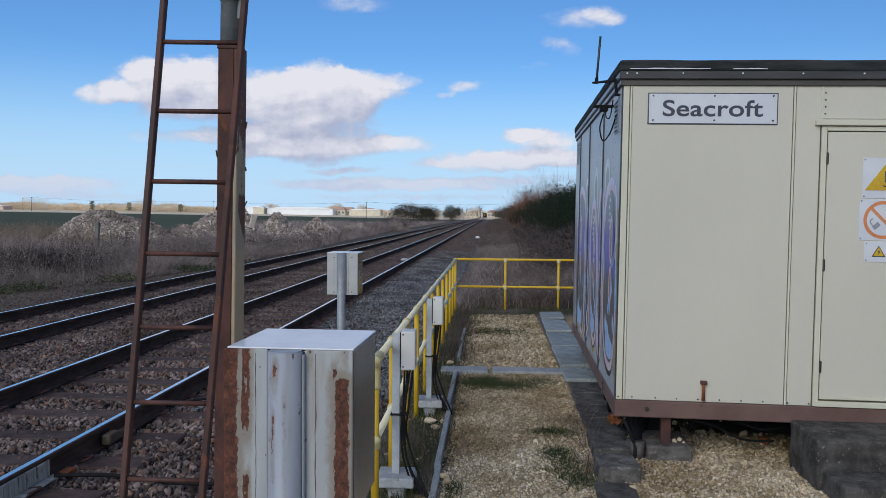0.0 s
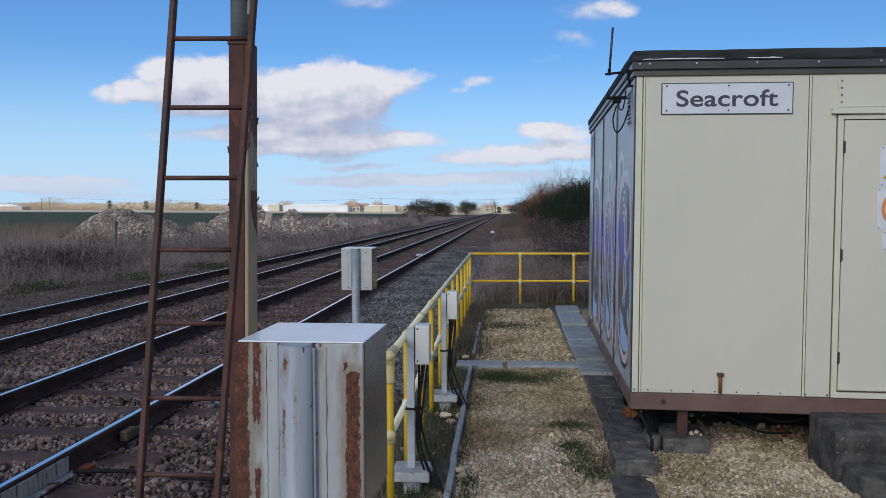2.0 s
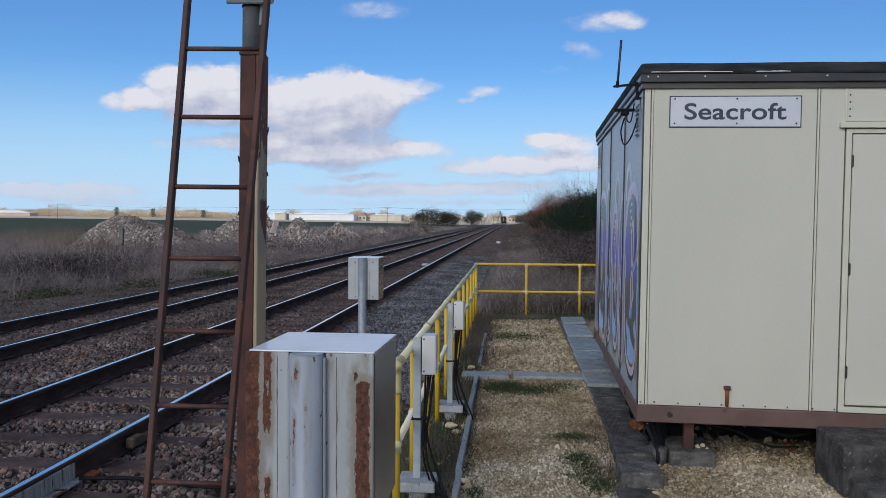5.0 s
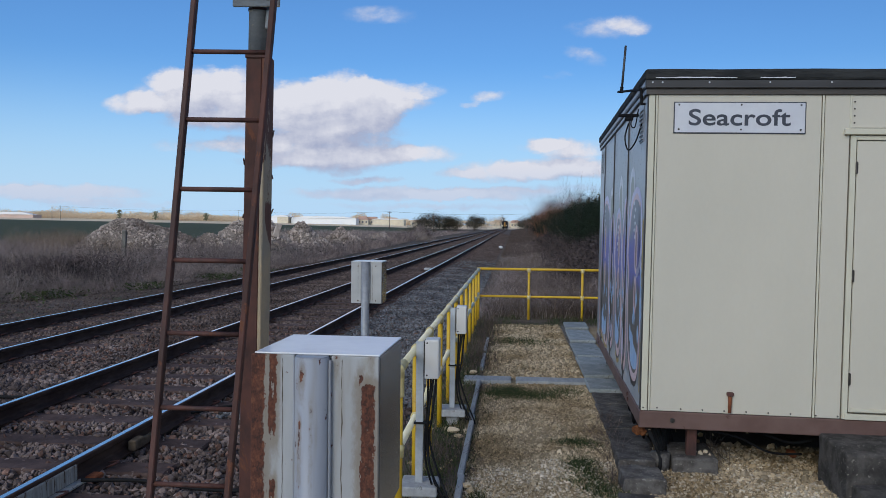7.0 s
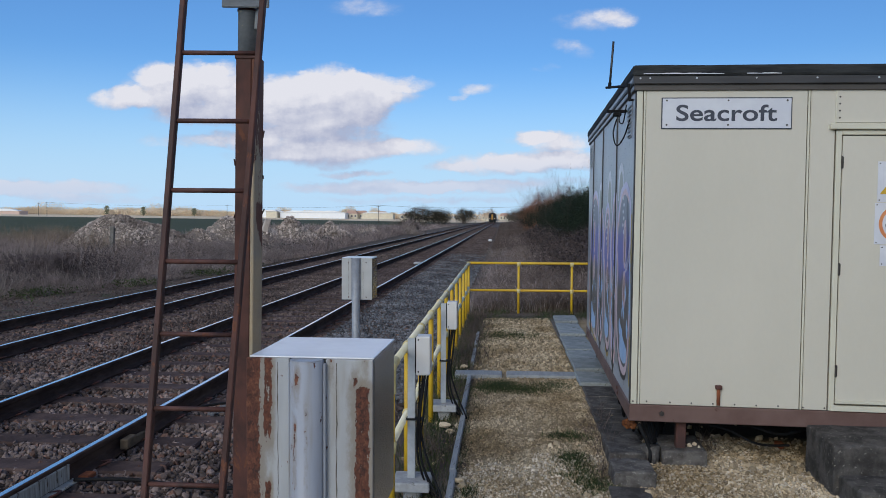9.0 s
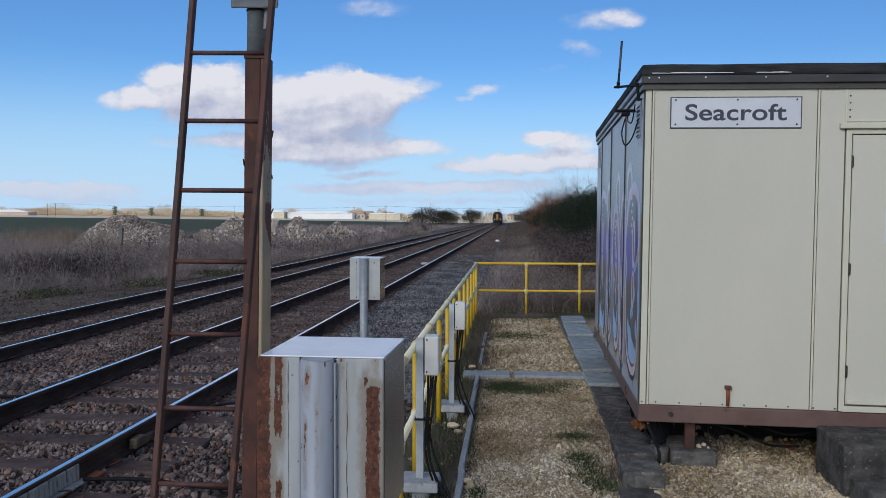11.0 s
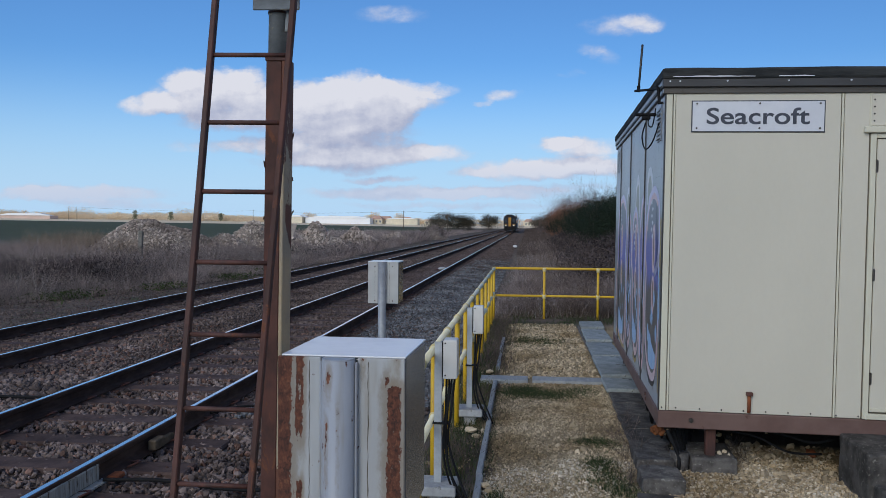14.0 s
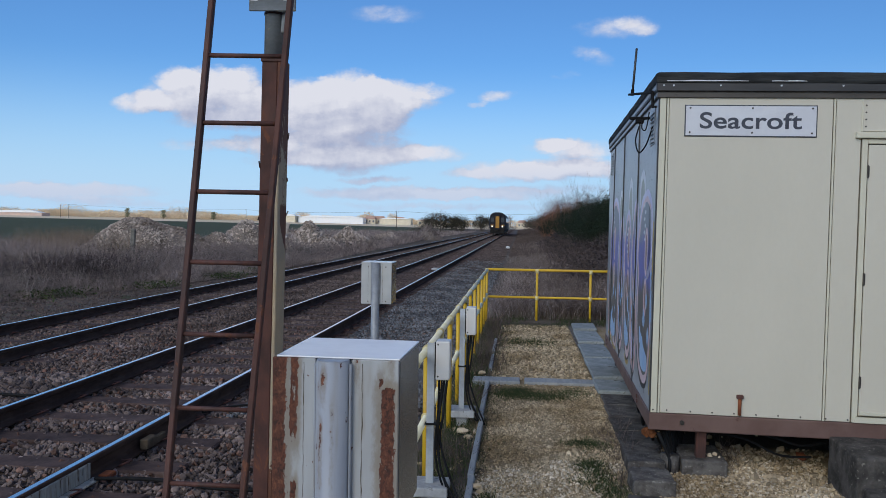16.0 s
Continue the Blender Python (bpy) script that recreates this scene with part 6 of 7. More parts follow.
def build_boxes():
    build_post_box("relay_box", pose(-0.614, 1.890, 1.0855, 0, 0, -1.6), BOX_PAINT, BOX_POST_PAINT, BOX_TOP, "white-painted steel relay box with rust streaks, on a post", 1.35)
    build_post_box("relay_box", pose(-1.584, 7.9, 1.027), GREY_BOX, GALV_DULL, BOX_TOP, "pale grey steel relay box on a galvanised post", 1.35)

    def junction(x, y, label):
        t = thing("junction_box_post", pose(x, y, 0), label, "junction box", "junction boxes along the railing")
        part("foot", boxed((-0.12, -0.13, 0.050), (0.13, 0.13, 0.115), 0.010, 2), FOOT_CONC, t, "square concrete foot")
        part("foot_stem", boxed((-0.045, -0.08, -0.12), (0.065, 0.08, 0.050), 0.01), FOOT_CONC, t)
        bm = bmesh.new()
        extrude(bm, [(-0.024, -0.022), (0.024, -0.022), (0.024, 0.022), (0.018, 0.022), (0.018, -0.016), (-0.018, -0.016), (-0.018, 0.022), (-0.024, 0.022)], 0.115, 1.045, "z")
        part("post", bm, GALV, t, "galvanised channel post")
        case = part("case", boxed((0.034, -0.055, 0.805), (0.128, 0.085, 1.062), 0.010, 2), PALE_BOX, t, "pale grey enclosure")
        part("back_plate", boxed((0.028, -0.05, 0.82), (0.0335, 0.08, 1.05)), BLACK_RUBBER, t)
        for z in (0.83, 1.04):
            part("cover_screw", rod(bmesh.new(), (0.05, -0.058, z), (0.05, -0.054, z), 0.006, 8), SCREW, case)
        for k in range(4):
            dx = 0.012 * k
            pts = [(0.055 + 0.018 * k, 0.0, 0.81), (0.05 + dx * (0.6 + 0.5 * (k % 2)), -0.005 - 0.02 * k, 0.58), (0.038 + dx * 0.9, -0.03, 0.40), (0.055 + dx * (1.2 + 0.9 * (k % 2)), -0.04 - 0.02 * k, 0.22), (0.13 + dx * 2.5, -0.06 - 0.04 * k, 0.03), (0.17 + dx, 0.05 - 0.05 * k, 0.0)]
            part("cable", hose(bmesh.new(), curve_points(pts, 6), 0.0075, 6), BLACK_RUBBER, t, "black drooping cable", True)
        part("cable_tie", boxed((-0.034, -0.045, 0.505), (0.075, 0.028, 0.515), 0.002), BLACK_RUBBER, t)
    junction(-0.600, 5.30, "pale grey junction box on galvanised post with black cables")
    junction(-0.548, 7.52, "pale grey junction box on galvanised post with black cables")


build_boxes()

# ======================= signal post and ladder =======================


def build_signal_post():
    p = thing("signal_post", pose(-1.227, 3.72, 0.0, 0, 0.8, 0), "rusted square signal post with peeling cream paint", "post")
    h, s = 2.585, 0.046
    o = h * math.tan(radians(0.8))
    part("left_face", boxed((-s, -s, -0.3), (0.028, s, h), 0.004), RUST, p, "brown rusted face")
    part("right_face", boxed((0.0285, -s - 0.002, -0.3), (s, s + 0.045, h), 0.004), POST_PAINT, p, "cream paint peeling to rust")
    # curled flakes of paint and scale standing off the edges
    for x, y, z, tilt, size in ((s + 0.003, s + 0.043, 1.865, 24, 0.030), (s + 0.002, s + 0.043, 2.235, 10, 0.034), (s + 0.002, s + 0.042, 2.03, -12, 0.020), (-s - 0.002, -s + 0.004, 2.09, -9, 0.032), (-s - 0.001, -s + 0.004, 1.84, 12, 0.018)):
        flake = part("paint_flake", boxed((-0.0012, -0.010, -size / 2), (0.0012, 0.006, size / 2), 0.0005), RUST_DARK, p)
        flake.matrix_basis = pose(x, y, z, 0, tilt, 0)
    part("collar", boxed((-s - 0.004, -s - 0.006, h - 0.02), (s + 0.004, s + 0.004, h + 0.004), 0.004), RUST, p)
    part("upper_tube", rod(bmesh.new(), (-0.006, 0, h), (-0.006, 0, 4.4), 0.044, 18), GREY_PAINT, p, "weathered grey upper tube", True)
    part("tube_band", rod(bmesh.new(), (-0.006, 0, h + 0.205), (-0.006, 0, h + 0.215), 0.0475, 18), RUST_DARK, p)
    br = part("bracket", boxed((-0.105, -0.075, h + 0.208), (0.115, -0.062, h + 0.40), 0.004), GREY_PAINT, p, "slotted grey bracket plate")
    for x in (-0.080, 0.075):
        part("bracket_slot", boxed((x - 0.017, -0.0765, h + 0.253), (x + 0.017, -0.0755, h + 0.263)), SIGN_WHITE, br)
    part("conduit", hose(bmesh.new(), curve_points([(0.045, -0.02, h + 0.12), (0.055, -0.03, h + 0.2), (0.085, -0.04, h + 0.28), (0.09, -0.04, h + 0.6)], 6), 0.014, 8), GREY_PAINT, p, "", True)
    lad = thing("ladder", pose(0, 0, 0), "rusty narrow iron access ladder leaning to the post", "ladder")

    def line(a, b, z):
        t = (z - a[2]) / (b[2] - a[2])
        return Vector(a) + (Vector(b) - Vector(a)) * t
    left = ((-1.432, 3.50, 2.566), (-1.458, 3.30, 1.349))
    right = ((-1.082, 3.52, 2.566), (-1.124, 3.31, 1.349))
    for a, b in (left, right):
        lo, hi = line(a, b, -0.15), line(a, b, 4.2)
        bm = bmesh.new()
        v = []
        for c in (lo, hi):
            v += [bm.verts.new(c + Vector((dx, dy, 0))) for dx, dy in ((-0.0125, -0.018), (0.0125, -0.018), (0.0125, 0.018), (-0.0125, 0.018))]
        for k in range(4):
            bm.faces.new((v[k], v[(k + 1) % 4], v[4 + (k + 1) % 4], v[4 + k]))
        bm.faces.new(v[:4])
        bm.faces.new(v[4:])
        bmesh.ops.bevel(bm, geom=bm.edges[:], offset=0.004, segments=1, affect="EDGES")
        part("stile", bm, RUST if a[0] > -1.2 else RUST_DARK, lad)
    for k in range(-5, 9):
        z = 2.561 - 0.3045 * k
        a, b = line(*left, z), line(*right, z)
        part("rung", rod(bmesh.new(), a + Vector((-0.008, 0, 0)), b + Vector((0.008, 0, -0.002)), 0.0105, 10), RUST_DARK, lad, "", True)


build_signal_post()

# ======================= plants beside the line =======================


def build_plants():
    rng = np.random.default_rng(21)

    def at(x, y, dz=0.0):
        return np.stack([x, y, ground_z(x, y) + dz], -1)

    # rough grass along the railing and round the path
    n = 1500
    x, y = rng.uniform(-0.95, -0.36, n), rng.uniform(4.4, 16.0, n)
    fast_mesh("verge_grass", *blades(at(x, y), rng.uniform(0.03, 0.15, n), rng.uniform(0.0025, 0.005, n), 0.9, rng), GRASS_DRY, "stuff", "dead brown grass under the railing", "grass")
    n = 13000
    x, y = rng.normal(-0.60, 0.15, n), rng.uniform(4.6, 15.5, n)
    fast_mesh("verge_grass", *blades(at(x, y), rng.uniform(0.02, 0.09, n), rng.uniform(0.003, 0.006, n), 0.7, rng), GRASS_GREEN, "stuff", "thin green grass under the railing", "grass")
    n = 1800
    x, y = -0.48 + 0.13 * rng.standard_normal(n), rng.uniform(9.9, 15.6, n)
    fast_mesh("verge_grass", *blades(at(x, y), rng.uniform(0.05, 0.22, n), rng.uniform(0.003, 0.006, n), 0.8, rng), GRASS_BROWN, "stuff", "dry straw grass at the path edge", "grass")
    # green tufts on the stone path
    for k, (cx, cy, sx, sy, n) in enumerate(((-0.05, 8.82, 0.13, 0.14, 3600), (0.20, 8.65, 0.14, 0.10, 2000), (0.55, 8.9, 0.13, 0.16, 900), (0.54, 6.18, 0.06, 0.09, 1300), (0.57, 5.85, 0.09, 0.15, 800), (0.66, 5.55, 0.07, 0.10, 900), (0.55, 6.82, 0.10, 0.06, 800), (-0.25, 4.95, 0.05, 0.12, 700), (-0.22, 5.35, 0.04, 0.10, 400), (0.12, 12.7, 0.24, 0.28, 4800), (-0.20, 14.4, 0.3, 0.5, 1400), (0.55, 14.9, 0.4, 0.25, 1200), (1.55, 5.1, 0.06, 0.05, 160), (2.0, 4.95, 0.07, 0.05, 180), (0.62, 6.75, 0.10, 0.14, 300))):
        x, y = rng.normal(cx, sx, n), rng.normal(cy, sy, n)
        t = fast_mesh("grass_tuft", *blades(at(x, y), rng.uniform(0.012, 0.038, n), rng.uniform(0.003, 0.006, n), 1.4, rng), GRASS_GREEN, "stuff", "low green grass growing through the stones", "grass")
    # dead grass beyond the railing
    n = 30000
    y = 16.0 + 34.0 * rng.uniform(0, 1, n) ** 1.6
    x = rng.uniform(-0.7, 1.0, n) + rng.uniform(0, 1, n) * (1.5 + 0.16 * (y - 16))
    fast_mesh("rough_grass", *blades(at(x, y), rng.uniform(0.10, 0.42, n), rng.uniform(0.005, 0.011, n), 1.2, rng), GRASS_BROWN, "stuff", "rank brown winter grass beyond the railing", "grass")
    n = 24000
    y = 16.0 + 60.0 * rng.uniform(0, 1, n) ** 1.5
    x = rng.uniform(-0.75, 2.6, n) + rng.uniform(0, 1, n) * 0.05 * (y - 16)
    fast_mesh("rough_grass", *blades(at(x, y), rng.uniform(0.10, 0.40, n), rng.uniform(0.005, 0.011, n), 1.2, rng), GRASS_GREY, "stuff", "grey-brown dead grass beside the ballast", "grass")
    n = 30000
    y = 46.0 + 260.0 * rng.uniform(0, 1, n) ** 1.8
    x = rng.uniform(-0.6, 3.5, n)
    fast_mesh("rough_grass", *blades(at(x, y), rng.uniform(0.12, 0.45, n), 0.008 + 0.0002 * y * rng.uniform(0.5, 1, n), 1.0, rng), GRASS_BROWN, "stuff", "grey-brown dead grass beside the ballast", "grass")
    # pale wisps and green shoots among the dead grass
    n = 7000
    y = 15.9 + 30.0 * rng.uniform(0, 1, n) ** 1.5
    x = rng.uniform(-0.7, 3.2, n)
    keep = np.array([noise.noise((float(a) * 1.1, float(b) * 0.7, 11.0)) for a, b in zip(x, y)]) > 0.02
    fast_mesh("pale_wisps", *blades(at(x, y)[keep], rng.uniform(0.12, 0.45, keep.sum()), rng.uniform(0.003, 0.006, keep.sum()), 1.3, rng), STEM_PALE, "stuff", "bleached wisps among the dead grass", "grass")
    n = 5000
    y = 15.0 + 4.0 * rng.uniform(0, 1, n) ** 1.4
    x = rng.uniform(-0.9, 2.8, n)
    keep = np.array([noise.noise((float(a) * 1.6, float(b) * 1.2, 14.0)) for a, b in zip(x, y)]) > -0.05
    fast_mesh("green_shoots", *blades(at(x, y)[keep], rng.uniform(0.04, 0.16, keep.sum()), rng.uniform(0.004, 0.007, keep.sum()), 1.0, rng), GRASS_GREEN, "stuff", "green shoots at the foot of the railing", "grass")
    # bramble bank below the hedge
    n = 62000
    y = 24 + 46 * rng.uniform(0, 1, n) ** 1.2
    x = 0.85 + 0.012 * (y - 24) + rng.uniform(0, 1, n) ** 0.8 * 6.5
    top = np.clip((x - 0.8) * 0.48, 0.06, 1.75)
    c = at(x, y) + np.stack([0 * x, 0 * x, top * rng.uniform(0, 1, n) ** 0.6], -1)
    fast_mesh("bramble_bank", *leaves(c, rng.uniform(0.035, 0.10, n), rng), BANK, "stuff", "dark tangled bramble bank below the hedge", "bramble")
    n = 3500
    y = 22 + 40 * rng.uniform(0, 1, n) ** 1.3
    x = 0.9 + rng.uniform(0, 1, n) * 6.5
    s = at(x, y, 0.05) + np.stack([0 * x, 0 * x, np.clip((x - 1.2) * 0.45, 0, 1.2) * rng.uniform(0.2, 1, n)], -1)
    e = s + rng.normal(0, 0.35, (n, 3)) * np.array([1, 1, 0.7]) + np.array([0, 0, 0.2])
    fast_mesh("bramble_stems", *twigs(s, e, np.full(n, 0.008), np.full(n, 0.003)), GRASS_BROWN, "stuff", "arching dead bramble stems", "bramble")
    return at


AT = build_plants()


def hedge_shrub(x, y, width, height, leafy, twig_mat, seed, label, leaf_mat=None, lean=0.45):
    """A shrub as one thing: bare forking branches, and a crown of small leaves where it has one."""
    rng = np.random.default_rng(seed)
    z0 = float(ground_z(np.array(x), np.array(y)))
    t = thing("hedge_shrub", pose(x, y, z0 - 0.05), label, "shrub", "hedge beside the line")
    stems = 6 if leafy > 3000 else 24
    roots = np.stack([rng.normal(0, width * 0.28, stems), rng.normal(0, width * 0.28, stems), np.zeros(stems)], -1)
    v, f = branching(roots, height, rng, lean, 4, 3, 0.0036 * height)
    fast_mesh("branchwork", v, f, twig_mat, "stuff", parent=t)
    if leafy:
        n = int(leafy * 3.2)
        heads = rng.normal(0, 1, (26, 3)) * np.array([width * 0.30, width * 0.34, height * 0.20]) + np.array([0, 0, height * 0.48])
        heads[:, 2] = np.clip(heads[:, 2], 0.40 * height, 0.76 * height)
        who = rng.integers(0, len(heads), n)
        c = heads[who] + rng.normal(0, 1, (n, 3)) * np.array([0.16, 0.16, 0.10]) * width
        # upright leading shoots break the top of the crown
        m = n // 9
        tips = np.stack([rng.normal(0, width * 0.30, 13), rng.normal(0, width * 0.34, 13), rng.uniform(0.78, 1.02, 13) * height], -1)
        up = rng.uniform(0, 1, m)
        pick = rng.integers(0, 13, m)
        shoot = tips[pick] + np.stack([rng.normal(0, 1, m) * (0.03 + 0.10 * up) * width, rng.normal(0, 1, m) * (0.03 + 0.10 * up) * width, -0.36 * height * up], -1)
        c[:m] = shoot
        c[:, 2] = np.abs(c[:, 2])
        fast_mesh("crown", *leaves(c, rng.uniform(0.03, 0.075, n) * (1.0 if y < 60 else 1.3), rng), leaf_mat or HEDGE_LEAF, "stuff", parent=t)
    return t


def build_hedge():
    rnd = random.Random(9)
    # evergreen mass nearer, orange twiggy shrubs farther along, dark undergrowth below
    for k in range(9):
        y = 34 + 2.4 * k
        hedge_shrub(4.6 - 0.02 * (y - 34) + rnd.uniform(-0.2, 0.7), y, 2.6, 2.75 + 0.02 * (y - 34) + rnd.uniform(-0.2, 0.35), 7000, TWIG_GREY, 100 + k, "dense dark evergreen shrub with bare twigs on top")
    for k in range(6):
        y = 37 + 5 * k
        hedge_shrub(6.8 + rnd.uniform(-0.5, 1.0), y, 3.2, 3.3 + rnd.uniform(-0.3, 0.4), 5000, TWIG_GREY, 150 + k, "dense dark evergreen shrub with bare twigs on top")
    for k in range(4):
        y = 44 + 6 * k
        hedge_shrub(6.2 + rnd.uniform(-0.5, 1.0), y, 2.4, 3.4 + rnd.uniform(-0.3, 0.4), 0, TWIG_GREY, 170 + k, "tall bare grey-brown shrub rising through the hedge")
    for k in range(9):
        y = 57 + 7.0 * k
        hedge_shrub(4.9 + rnd.uniform(-0.3, 0.5), y, 2.7, 2.75 + 0.006 * (y - 57) + rnd.uniform(-0.4, 0.5), 6000, TWIG_ORANGE, 400 + k, "dense dark evergreen shrub in the hedge")
    for k in range(22):
        y = 70 + 2.9 * k
        hedge_shrub(4.1 - 0.006 * (y - 76) + rnd.uniform(-0.3, 0.6), y, 2.4, 3.95 - 0.026 * (y - 76) + rnd.uniform(-0.4, 0.5), 0, TWIG_ORANGE, 200 + k, "bare orange-brown twiggy shrub", lean=0.32)
    for k in range(9):
        y = 58 + 7 * k
        hedge_shrub(5.2 + rnd.uniform(-0.4, 0.8), y, 3.0, 4.05 - 0.016 * (y - 58) + rnd.uniform(-0.5, 0.5), 0, TWIG_ORANGE, 240 + k, "tall bare orange-brown twiggy shrub", lean=0.32)
    for k in range(14):
        y = 54 + 7 * k
        hedge_shrub(5.0 + rnd.uniform(-0.3, 0.4), y, 2.4, 1.9, 3600, TWIG_GREY, 280 + k, "low dark bramble-grown shrub", BANK)
    for k in range(9):
        y = 155 + 24 * k
        hedge_shrub(3.8 + rnd.uniform(-0.4, 0.5), y, 4.0, 3.9 + rnd.uniform(-0.3, 0.4), 1500, TWIG_GREY, 320 + k, "distant dark hedge shrub beside the line", MID_BUSH)


build_hedge()


def scrub_edge(y):
    """Where the scrub beside the far track begins."""
    return np.interp(y, [15, 20, 23, 32, 65, 120], [-14.2, -12.2, -11.0, -10.2, -11.6, -13.5])


def build_left_scrub():
    rng = np.random.default_rng(33)
    # dark tangled brambles in mounds
    n = 60000
    y = 15.0 + 36 * rng.uniform(0, 1, n) ** 1.1
    deep = rng.uniform(0, 1, n) ** 1.1 * 7.5
    x = scrub_edge(y) - deep
    ridge = np.array([noise.noise((float(a) * 0.55, float(b) * 0.55, 2.0)) + 0.5 * noise.noise((float(a) * 1.7, float(b) * 1.7, 4.0)) for a, b in zip(x, y)])
    h = np.clip(0.10 + deep * 0.55, 0.10, 0.95) * np.clip(0.75 + 0.75 * ridge, 0.15, 1.4) * np.interp(y, [15, 26, 50], [1.0, 1.0, 0.45])
    c = AT(x, y) + np.stack([0 * x, 0 * x, h * rng.uniform(0.0, 1, n) ** 0.6], -1)
    keep = ridge > -0.45
    fast_mesh("bramble_thicket", *leaves(c[keep], rng.uniform(0.02, 0.055, keep.sum()), rng), BRAMBLE, "stuff", "dark bramble thicket along the far side of the line", "bramble")
    # fine tangled stems and a few pale dead stalks
    n = 46000
    y = 15.0 + 34 * rng.uniform(0, 1, n) ** 1.2
    deep = rng.uniform(0, 1, n) * 5.5
    x = scrub_edge(y) - deep
    s = AT(x, y, 0.0) + np.stack([0 * x, 0 * x, rng.uniform(0, 1, n) * np.clip(0.1 + 0.3 * deep, 0, 0.85)], -1)
    e = s + np.stack([rng.normal(0, 0.20, n), rng.normal(0, 0.20, n), rng.normal(0.12, 0.20, n)], -1)
    fast_mesh("bramble_stems", *twigs(s, e, np.full(n, 0.0035), np.full(n, 0.002)), BRAMBLE_STEM, "stuff", "tangled grey-brown bramble stems", "stems")
    # feathery bushes of bleached stems, fanning out of the thicket
    for k in range(46):
        cy = 16.5 + 24 * rng.uniform() ** 1.2
        cx = scrub_edge(cy) - 0.15 - 3.6 * rng.uniform() ** 1.3
        m = int(rng.integers(60, 190))
        reach = rng.uniform(0.30, 0.80)
        s = np.stack([cx + rng.normal(0, 0.16, m), cy + rng.normal(0, 0.14, m), np.zeros(m)], -1)
        s[:, 2] = ground_z(s[:, 0], s[:, 1])
        way = np.stack([rng.normal(0, 0.42, m), rng.normal(0, 0.42, m), rng.uniform(0.5, 1.0, m)], -1)
        e = s + way * reach * rng.uniform(0.5, 1.0, (m, 1))
        side = e - s
        kids = s + side * rng.uniform(0.45, 0.8, (m, 1))
        tips = kids + (side + rng.normal(0, 0.35, (m, 3)) * reach) * 0.35
        v = merge(twigs(s, e, np.full(m, 0.0045), np.full(m, 0.002)), twigs(kids, tips, np.full(m, 0.003), np.full(m, 0.0015)))
        fast_mesh("dead_stems", *v, STEM_PALE if k % 7 == 0 else BRAMBLE_STEM if k % 2 else GRASS_GREY, "stuff", "bush of bleached dead stems standing in the thicket", "stems")
    # darker humps of bramble at the back
    for k in range(18):
        cy = 17.0 + 22 * rng.uniform() ** 1.2
        cx = scrub_edge(cy) - 2.2 - 3.6 * rng.uniform()
        m = 1500
        away = rng.normal(0, 1, (m, 3)) * np.array([0.85, 0.55, 0.26]) * rng.uniform(0.6, 1.1)
        c = np.array([cx, cy, float(ground_z(np.array(cx), np.array(cy))) + 0.45]) + away
        c[:, 2] = np.maximum(c[:, 2], ground_z(c[:, 0], c[:, 1]) + 0.02)
        fast_mesh("bramble_hump", *merge(leaves(c, rng.uniform(0.02, 0.05, m), rng), twigs(c, c + rng.normal(0, 0.14, (m, 3)), np.full(m, 0.004), np.full(m, 0.002))), BANK, "stuff", "dark hump of bramble in the thicket", "bramble")
    # short grey fuzz in front of the brambles
    n = 52000
    y = 15.0 + 30 * rng.uniform(0, 1, n) ** 1.2
    x = scrub_edge(y) + 0.15 - rng.uniform(0, 1, n) ** 1.3 * 2.6
    tuft = np.clip(0.75 + 0.9 * np.array([noise.noise((float(a) * 0.9, float(b) * 0.9, 17.0)) for a, b in zip(x, y)]), 0.25, 1.6)
    fast_mesh("rank_grass", *blades(AT(x, y), rng.uniform(0.08, 0.34, n) * tuft, rng.uniform(0.003, 0.006, n), 1.0, rng), GRASS_GREY, "stuff", "short purple-grey dead grass before the brambles", "grass")
    n = 9000
    y = 15.0 + 50 * rng.uniform(0, 1, n) ** 1.3
    x = scrub_edge(y) + 0.35 - rng.uniform(0, 1, n) ** 1.5 * 5.5
    clump = np.array([noise.noise((float(a) * 0.8, float(b) * 0.8, 7.0)) for a, b in zip(x, y)])
    keep = clump > -0.05
    fast_mesh("rank_grass", *blades(AT(x, y)[keep], rng.uniform(0.08, 0.35, keep.sum()), rng.uniform(0.004, 0.008, keep.sum()), 1.2, rng), GRASS_BROWN, "stuff", "rank brown grass beside the far track", "grass")
    n = 16000
    y = 25 + 20 * rng.uniform(0, 1, n)
    x = -0.49 * y - 1.6 - rng.uniform(0, 1, n) * 7
    fast_mesh("reeds", *blades(AT(x, y, 0.15), rng.uniform(0.6, 1.45, n) * (0.75 + 0.5 * np.array([noise.noise((float(a) * 0.35, float(b) * 0.35, 8.0)) for a, b in zip(x, y)])), rng.uniform(0.004, 0.009, n), 0.6, rng), GRASS_GREY, "stuff", "dry grey-brown reeds behind the thicket", "reeds")
    n = 11000
    y = 37 + 10 * rng.uniform(0, 1, n)
    x = -0.455 * y - rng.uniform(0, 1, n) * 8
    tall = 1.0 + 0.45 * np.array([noise.noise((float(a) * 0.4, float(b) * 0.4, 3.0)) for a, b in zip(x, y)])
    fast_mesh("reeds", *blades(AT(x, y), rng.uniform(0.9, 1.75, n) * tall, rng.uniform(0.005, 0.011, n), 0.35, rng), REED, "stuff", "tall pale brown reeds at the field edge", "reeds")
    n = 60000
    y = 40 + 200 * rng.uniform(0, 1, n) ** 1.8
    x = scrub_edge(y) + 0.5 - rng.uniform(0, 1, n) ** 1.2 * (8 + 0.03 * y)
